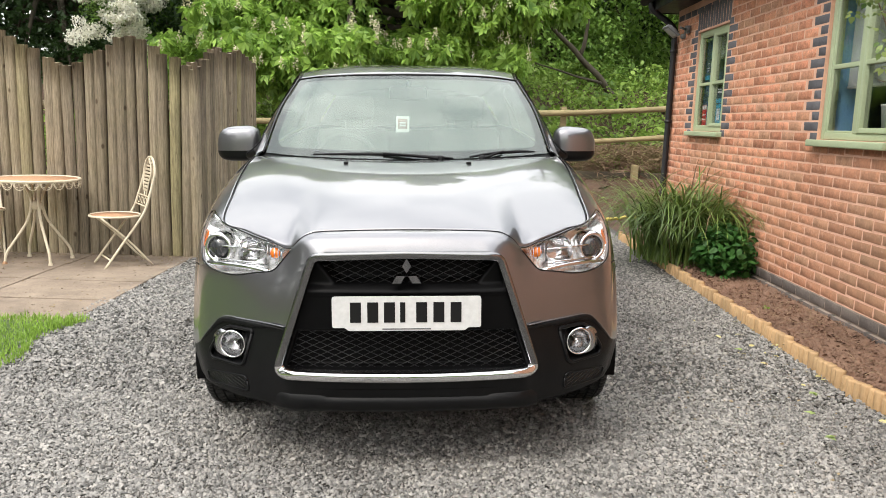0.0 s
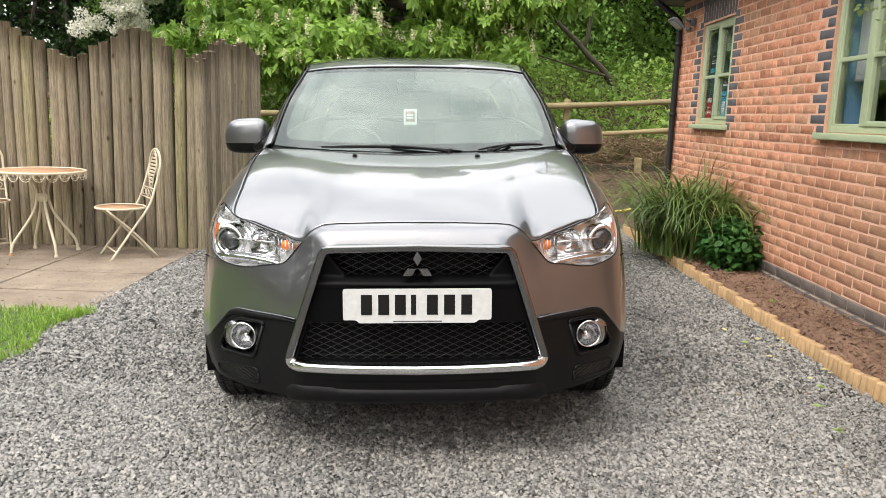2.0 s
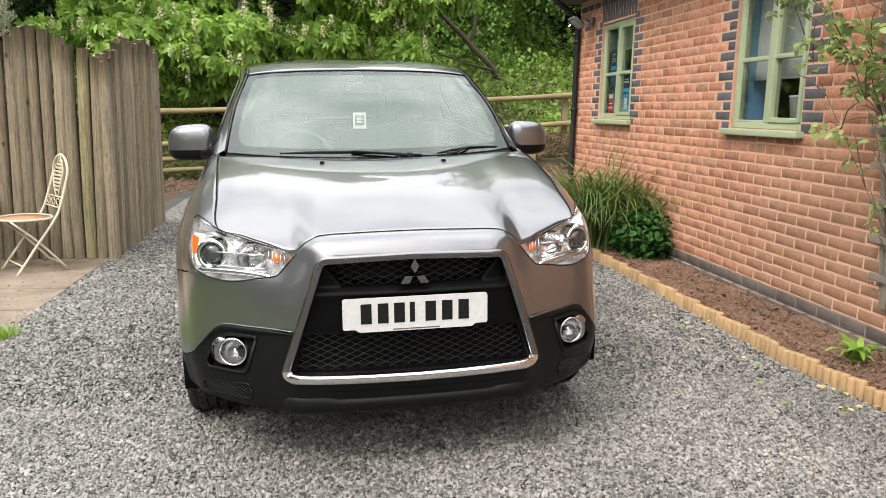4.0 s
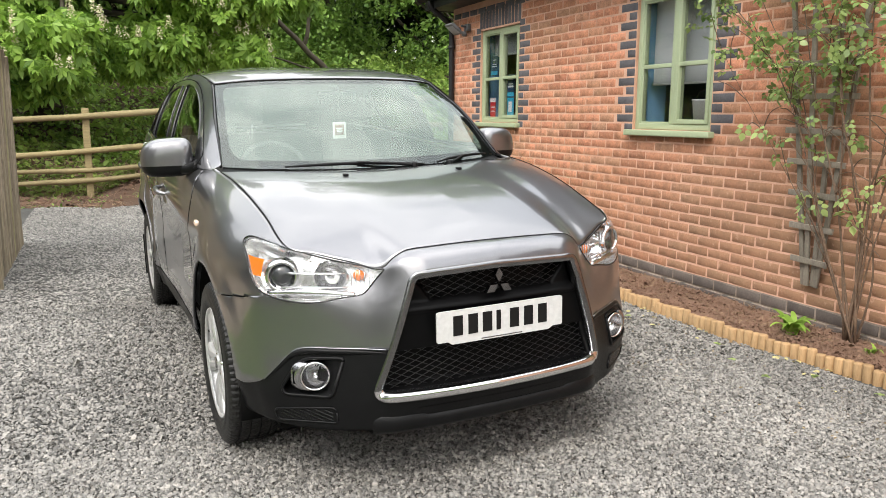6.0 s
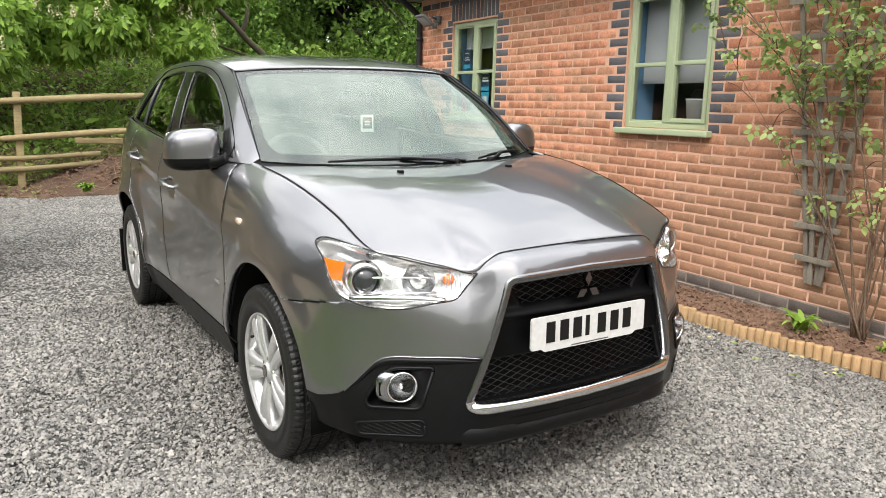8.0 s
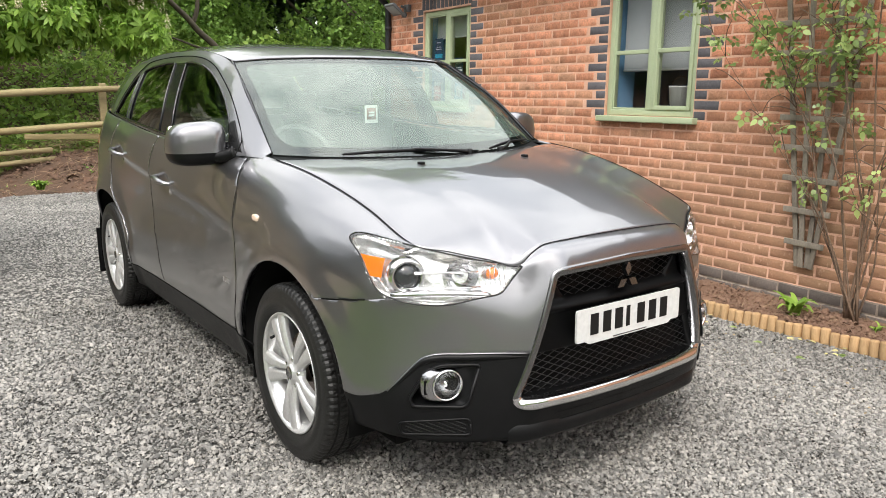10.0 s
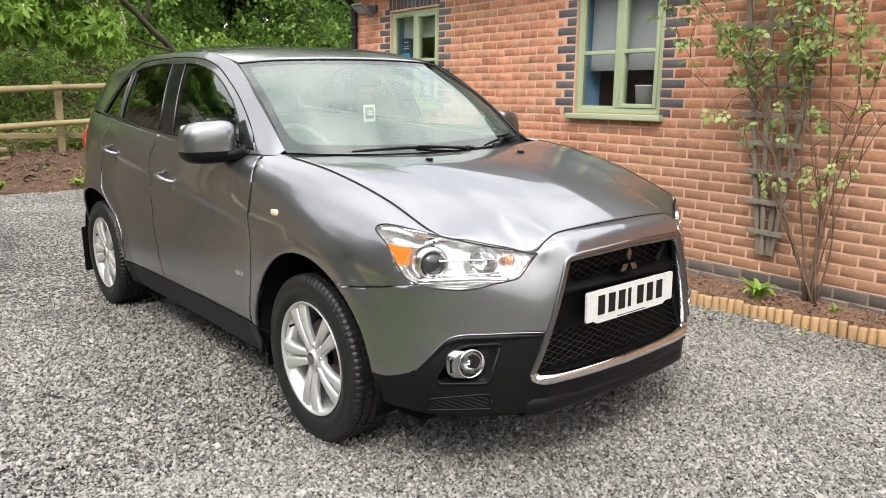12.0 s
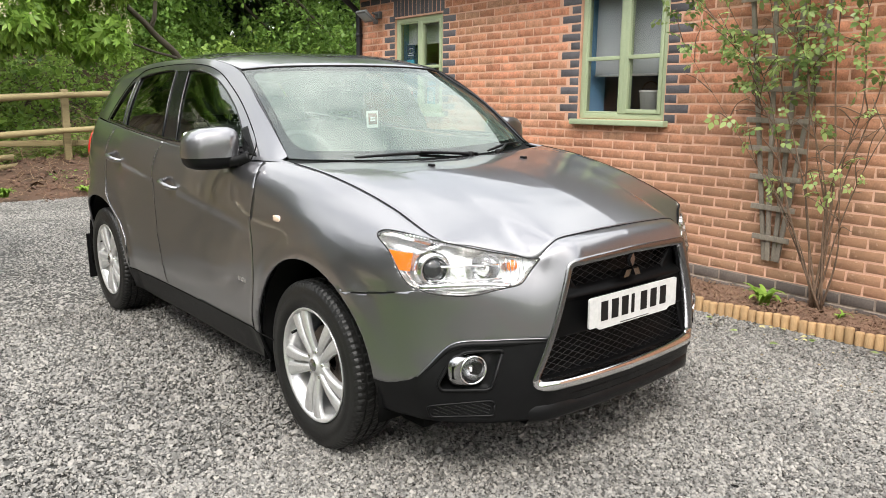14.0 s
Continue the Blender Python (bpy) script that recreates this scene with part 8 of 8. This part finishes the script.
for i in range(22):
    a = 2 * math.pi * i / 22
    bm = bmesh.new()
    m = Matrix.Rotation(a, 4, "Z") @ Matrix.Translation((0.344, 0, 0.692))
    tube(bm, [m @ Vector((0, 0.046 * math.cos(t), 0.032 - 0.060 * math.sin(t))) for t in [math.pi * k / 10 for k in range(11)]], 0.0035, 5)
    tube(bm, [m @ Vector((0, 0.022 * math.cos(t) - 0.016, 0.014 + 0.020 * math.sin(t))) for t in [2 * math.pi * k / 10 for k in range(9)]], 0.003, 5)
    tube(bm, [m @ Vector((0, -0.022 * math.cos(t) + 0.016, 0.014 + 0.020 * math.sin(t))) for t in [2 * math.pi * k / 10 for k in range(9)]], 0.003, 5)
    part("scallop", bm, M_CREAM_METAL, table)
for i in range(4):
    a = math.pi / 2 * i + 0.785
    bm = bmesh.new()
    pts = smooth_line([(0.13, 0, 0.72), (0.06, 0, 0.62), (0.045, 0, 0.50), (0.085, 0, 0.36), (0.18, 0, 0.21), (0.25, 0, 0.10), (0.268, 0, 0.0)], 5)
    tube(bm, [Matrix.Rotation(a, 3, "Z") @ p for p in pts], 0.0115, 8)
    part("leg", bm, M_CREAM_METAL, table)
    bm = bmesh.new()
    lathe(bm, [(0.012, 0.03), (0.020, 0.012), (0.020, -0.005), (0.002, -0.005)], 12, Matrix.Rotation(a, 4, "Z") @ Matrix.Translation((0.268, 0, 0)))
    part("foot", bm, M_RUST if i == 2 else M_CREAM_METAL, table)
bm = bmesh.new()
lathe(bm, [(0.03, 0.46), (0.05, 0.48), (0.05, 0.52), (0.03, 0.54)], 16)
part("collar", bm, M_CREAM_METAL, table)


def bistro_chair(m, label):
    """A folding metal chair that faces -x."""
    ob = empty("bistro_chair", m, label, "chair", "chairs at the patio table")
    b = bmesh.new()
    lathe(b, [(0.001, 0.438), (0.195, 0.438), (0.198, 0.444), (0.001, 0.448)], 32)
    part("seat", b, M_RUST, ob, "rust-stained mosaic seat")
    b = bmesh.new()
    tube(b, ring_line(0.205, 0.441, 36), 0.010, 8, False)
    part("seat_rim", b, M_CREAM_METAL, ob)
    # back: an arch that carries on into the front legs
    b = bmesh.new()
    arch = []
    for t in [math.pi * k / 16 for k in range(17)]:
        arch.append(Vector((0.30 + 0.012 * math.sin(t), 0.165 * math.cos(t), 0.80 + 0.145 * math.sin(t))))
    left = smooth_line([(-0.14, 0.19, 0.0), (0.04, 0.185, 0.25), (0.19, 0.18, 0.46), (0.25, 0.172, 0.62), (0.30, 0.165, 0.80)], 6)
    right = [Vector((p.x, -p.y, p.z)) for p in left]
    tube(b, left + arch[1:-1] + right[::-1], 0.0105, 8)
    part("back_frame", b, M_CREAM_METAL, ob)
    for i in range(9):
        zz = 0.645 + 0.030 * i
        wdt = 0.075 * math.sin(math.pi * (0.22 + 0.62 * i / 8)) + 0.012
        b = bmesh.new()
        xx = 0.262 + 0.045 * i / 8
        box(b, xx - 0.003, xx + 0.003, -wdt, wdt, zz, zz + 0.020, 0.002)
        part("back_slat", b, M_CREAM_METAL, ob)
    b = bmesh.new()
    for s in (-1, 1):
        tube(b, smooth_line([(0.262, 0.02 * s, 0.60), (0.27, 0.085 * s, 0.72), (0.29, 0.095 * s, 0.82), (0.305, 0.01 * s, 0.93)], 5), 0.006, 6)
    part("back_loop", b, M_CREAM_METAL, ob)
    for zz in (0.525, 0.605):
        b = bmesh.new()
        xx = 0.19 + (zz - 0.46) * 0.4
        tube(b, [(xx, -0.172, zz), (xx, 0.172, zz)], 0.007, 6)
        part("back_rail", b, M_CREAM_METAL, ob)
    for i in range(3):
        b = bmesh.new()
        y = -0.11 + 0.11 * i
        tube(b, [Vector((0.232, y + 0.040 * math.cos(t), 0.565 + 0.030 * math.sin(t))) for t in [2 * math.pi * k / 14 for k in range(15)]], 0.004, 5, False)
        part("scroll", b, M_CREAM_METAL, ob)
    for s in (-1, 1):
        b = bmesh.new()
        tube(b, smooth_line([(0.27, 0.165 * s, 0.0), (0.06, 0.165 * s, 0.24), (-0.15, 0.165 * s, 0.435)], 4), 0.0095, 8)
        part("rear_leg", b, M_CREAM_METAL, ob)
    for (x, zz, w) in ((-0.09, 0.075, 0.19), (0.215, 0.065, 0.165)):
        b = bmesh.new()
        tube(b, [(x, -w, zz), (x, w, zz)], 0.007, 6)
        part("stretcher", b, M_CREAM_METAL, ob)
    return ob


bistro_chair(pose(-2.765, 6.42, 0.02, 0, 0, 36) @ Matrix.Scale(0.965, 4), "cream folding metal chair with rust-stained mosaic seat")
bistro_chair(pose(-3.955, 6.48, 0.02, 0, 0, 120) @ Matrix.Scale(0.965, 4), "cream folding metal chair drawn up behind the table")
# fallen petals and seed husks on slabs, seat and drive
k = 2300
p = np.concatenate([np.stack([rng.uniform(-4.6, -2.35, 2000), 6.9 - 2.2 * rng.random(2000) ** 2.2, np.full(2000, 0.026)], 1), np.stack([rng.uniform(1.0, 2.05, 300), rng.uniform(1.8, 4.5, 300), np.full(300, 0.062)], 1)])
litter = mesh_object("leaf_litter", scatter("leaf_litter", leaf_v, leaf_f, p, rotations(rng.uniform(0, 6.28, k), rng.normal(0, 0.2, k), rng.normal(0, 0.3, k)), np.concatenate([0.019 * rng.uniform(0.4, 1.3, 2000), 0.018 * rng.uniform(0.4, 1.2, 300)])), leafy("fallen_bits", (0.05, 0.035, 0.022), (0.30, 0.23, 0.13), 0.1, 0.8), smooth=False)
tagged(litter, "scattered dry petals and brown husks", "leaf litter", kind="stuff")
for (x, y, a) in ((1.82, 3.55, 10), (1.70, 3.30, 60), (1.88, 2.95, 130), (1.62, 3.05, 200), (1.75, 4.3, 80), (1.95, 2.6, 30)):
    f = empty("fallen_leaf", pose(x, y, 0.062, 0, 0, a), "pale green fallen leaf on the gravel", "leaf", "fallen leaves")
    g = mesh_object("leaf_blade", scatter("leaf_blade", leaf_v, leaf_f, np.array([[0, 0, 0], [0.02, 0.01, 0.004], [-0.03, 0.02, 0.006]]), rotations(np.array([0.0, 1.2, -1.4]), np.array([0.15, 0.1, 0.2]), np.zeros(3)), np.array([0.055, 0.045, 0.04])), M_LEAF_ROSE, f, smooth=False)

# yellowed leaves and dry stalks at the foot of the log edging and on the soil
litter = np.random.default_rng(77)
M_LITTER = leafy("yellowed_leaves", (0.34, 0.29, 0.10), (0.62, 0.56, 0.27), 0.2, 0.7)
k = 64
ly = litter.uniform(1.7, 5.2, k)
lx = np.array([edge_x(y) for y in ly]) - 0.035 - 0.34 * litter.random(k) ** 2.6
lz = gz_np(lx, ly) + 0.016
o = mesh_object("leaf_litter", scatter("leaf_litter", oval_v, oval_f, np.stack([lx, ly, lz], 1), rotations(litter.uniform(0, 6.28, k), litter.normal(0, 0.25, k), litter.normal(0, 0.25, k)), 0.036 * litter.uniform(0.5, 1.3, k)), M_LITTER, smooth=False)
tagged(o, "yellowed fallen leaves along the log edging", "leaf litter", kind="stuff")
k = 320
ly = litter.uniform(1.5, 6.0, k)
lx = np.array([edge_x(y) for y in ly]) + 0.05 + 0.45 * litter.random(k)
o = mesh_object("dry_stalks", scatter("dry_stalks", straw_v, straw_f, np.stack([np.minimum(lx, 2.6), ly, litter.uniform(0.098, 0.112, k)], 1), rotations(litter.uniform(0, 6.28, k), litter.normal(0, 0.12, k), litter.normal(0, 0.3, k)), np.stack([np.full(k, 0.005), litter.uniform(0.03, 0.13, k), np.full(k, 0.1)], 1)), M_STRAW, smooth=False)
tagged(o, "short dry stalks strewn over the soil", "dry stalks", kind="stuff")
# yellow hose lying by the bank
bm = bmesh.new()
tube(bm, smooth_line([(2.25, 10.6, 0.06), (2.45, 10.75, 0.06), (2.62, 10.9, 0.07), (2.8, 10.85, 0.07), (3.0, 11.0, 0.06)], 6), 0.022, 8)
hose = part("hose", bm, worn("yellow_hose", (0.55, 0.42, 0.08), (0.7, 0.55, 0.12), 20, (0.4, 0.6), 0.1))
tagged(hose, "yellow garden hose lying on the ground", "hose")

# ---- floodlight on the wall ----
flood = empty("floodlight", pose(WX - 0.01, 8.78, 2.40), "small grey wall floodlight with a sensor", "floodlight")
M_GREY_CASE = worn("grey_casting", (0.10, 0.10, 0.105), (0.17, 0.17, 0.175), 20, (0.4, 0.6), 0.1)
bm = bmesh.new()
box(bm, -0.04, 0.0, -0.05, 0.05, -0.04, 0.04, 0.006)
part("wall_box", bm, M_GREY_CASE, flood)
bm = bmesh.new()
tube(bm, [(-0.03, 0, 0.0), (-0.10, 0, 0.02)], 0.014, 8)
part("arm", bm, M_GREY_CASE, flood)
bm = bmesh.new()
m = Matrix.Translation((-0.17, 0, 0.01)) @ Matrix.Rotation(radians(-52), 4, "Y")
box(bm, -0.060, -0.028, -0.105, 0.105, -0.085, 0.085, 0.008, m)
for y in (-0.06, -0.03, 0.0, 0.03, 0.06):
    box(bm, -0.032, -0.008, y - 0.004, y + 0.004, -0.06, 0.06, 0.0, m)
part("lamp_case", bm, M_GREY_CASE, flood)
bm = bmesh.new()
box(bm, -0.064, -0.058, -0.09, 0.09, -0.06, 0.06, 0.004, m)
part("front_glass", bm, plain("frosted_front", (0.35, 0.37, 0.38), 0.25), flood)
bm = bmesh.new()
egg(bm, (-0.06, 0.0, -0.075), .03, .035, .03, 0.8, lambda z: True)
part("sensor", bm, M_GREY_CASE, flood)

# ---- behind the window panes ----
M_NAVY = plain("navy_notice", (0.02, 0.05, 0.11), 0.5)
M_CYAN = plain("cyan_notice", (0.05, 0.42, 0.62), 0.5)
M_REDN = plain("red_notice", (0.60, 0.04, 0.05), 0.5)
M_WHITE_PRINT = plain("white_print", (0.8, 0.8, 0.8), 0.5)


def notice(y, z, w, h, back, label, bars):
    """A printed sheet on the inside of a pane; its text as plain bars."""
    ob = empty("notice", pose(WX + 0.062, y, z), label, "notice", "notices in the window")
    b = bmesh.new()
    box(b, 0.0, 0.002, -w / 2, w / 2, 0, h)
    part("sheet", b, back, ob, smooth=False)
    for (c, d, wd, mt) in bars:
        b = bmesh.new()
        box(b, -0.002, 0.0005, -w * wd / 2, w * wd / 2, h * c, h * d)
        part("bar", b, mt, ob, smooth=False)


notice(8.235, 1.82, 0.15, 0.22, M_NAVY, "navy notice with pale lines", [(0.05, 0.25, 1.0, M_CYAN), (0.45, 0.5, 0.7, M_WHITE_PRINT), (0.56, 0.6, 0.6, M_WHITE_PRINT), (0.78, 0.82, 0.5, M_WHITE_PRINT)])
notice(7.835, 1.58, 0.16, 0.24, M_NAVY, "navy notice with pale lines and cyan foot", [(0.02, 0.2, 1.0, M_CYAN), (0.42, 0.5, 0.75, M_WHITE_PRINT), (0.55, 0.6, 0.6, M_WHITE_PRINT), (0.75, 0.8, 0.7, M_WHITE_PRINT)])
notice(7.835, 1.365, 0.15, 0.205, M_CYAN, "cyan notice with a white square", [(0.25, 0.8, 0.55, M_WHITE_PRINT)])
notice(8.255, 1.355, 0.13, 0.22, M_REDN, "red notice with a white heading", [(0.78, 0.98, 1.0, M_WHITE_PRINT), (0.5, 0.56, 0.7, M_WHITE_PRINT), (0.3, 0.35, 0.7, M_WHITE_PRINT)])
for (y0, y1, z0, nm) in ((4.70, 5.53, 1.635, "grey roller blind half lowered in the window"), (7.6, 8.42, 2.05, "grey roller blind partly lowered in the window")):
    bl = empty("roller_blind", pose(WX + 0.16, (y0 + y1) / 2, z0), nm, "blind", "window blinds")
    b = bmesh.new()
    box(b, 0, 0.003, -(y1 - y0) / 2, (y1 - y0) / 2, 0, 2.40 - z0)
    part("fabric", b, worn("blind_fabric", (0.55, 0.58, 0.60), (0.63, 0.66, 0.68), 4, (0.8, 0.9), 0.1), bl, smooth=False)
    b = bmesh.new()
    tube(b, [(0, -(y1 - y0) / 2, 0), (0, (y1 - y0) / 2, 0)], 0.010, 8)
    part("bottom_bar", b, M_WHITE_PRINT, bl)
for i, (y0, y1, z0, z1) in enumerate(WINDOWS):
    bm = bmesh.new()
    box(bm, WX + 0.10, WX + 0.31, y1 - 0.02, y1 + 0.05, z0, z1)
    box(bm, WX + 0.10, WX + 0.31, y0 - 0.05, y0 + 0.02, z0, z1)
    rv = part("window_reveal", bm, worn("blue_reveal", (0.16, 0.34, 0.55), (0.2, 0.40, 0.62), 3, (0.5, 0.7), 0.05), smooth=False)
    tagged(rv, "blue painted inner window reveal", "window reveal", kind="structure")
    bm = bmesh.new()
    box(bm, WX + 0.09, WX + 0.42, y0 - 0.04, y1 + 0.04, z0 - 0.02, z0 + 0.015, 0.004)
    sl = part("inner_sill", bm, M_PLASTER, smooth=False)
    tagged(sl, "pale inner window sill", "window sill", kind="structure")
pot = empty("bucket", pose(WX + 0.19, 4.95, 1.305) @ Matrix.Scale(1.5, 4), "small white pail with a thin wire handle on the sill", "bucket")
bm = bmesh.new()
lathe(bm, [(0.001, 0.0), (0.046, 0.0), (0.058, 0.125), (0.062, 0.128), (0.060, 0.134), (0.052, 0.125), (0.042, 0.01)], 28)
part("pail", bm, worn("white_enamel", (0.7, 0.7, 0.69), (0.8, 0.8, 0.79), 10, (0.3, 0.45), 0.05), pot)
bm = bmesh.new()
tube(bm, [Vector((0.0, 0.058 * math.cos(t), 0.128 + 0.055 * math.sin(t))) for t in [math.pi * k / 12 for k in range(13)]], 0.0025, 6)
part("handle", bm, M_FASCIA, pot)

# ---- bricks, nearest first as single pieces ----
shared = {}
loose = []
singles = 0
for (yc, zc, l, h, blue) in sorted(brick_places, key=lambda b: abs(b[0] - 4.6) + 0.6 * abs(b[1] - 1.0)):
    near = singles < 300
    if not near and not blue:
        loose.append((yc, zc, l, h))
        continue
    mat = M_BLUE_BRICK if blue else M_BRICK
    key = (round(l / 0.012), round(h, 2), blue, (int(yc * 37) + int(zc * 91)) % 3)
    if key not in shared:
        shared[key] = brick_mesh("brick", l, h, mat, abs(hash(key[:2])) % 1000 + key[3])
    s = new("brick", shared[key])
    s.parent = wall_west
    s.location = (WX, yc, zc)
    if not blue:
        singles += 1
lv, lf = [], []
for i, (yc, zc, l, h) in enumerate(loose):
    v, f = brick_arrays(h, l, 0.05)
    v = v + np.array([WX, yc, zc])
    v[4:, 0] += np.tile(rng.normal(0, 0.0002, 4), 2)
    v[:, 1:] += np.tile(rng.normal(0, 0.0019, (4, 2)), (3, 1))
    lv.append(v)
    lf.append(f + 12 * i)
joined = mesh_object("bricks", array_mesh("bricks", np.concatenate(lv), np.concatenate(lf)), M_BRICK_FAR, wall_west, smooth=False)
tagged(joined, "more orange-red bricks of the same wall", kind="stuff")
plinth_brick = brick_mesh("brick", BL, 0.064, M_PLINTH_BRICK, 5)
for (x, y, z) in plinth_places:
    s = new("brick", plinth_brick)
    s.parent = plinth
    s.location = (x, y, z)
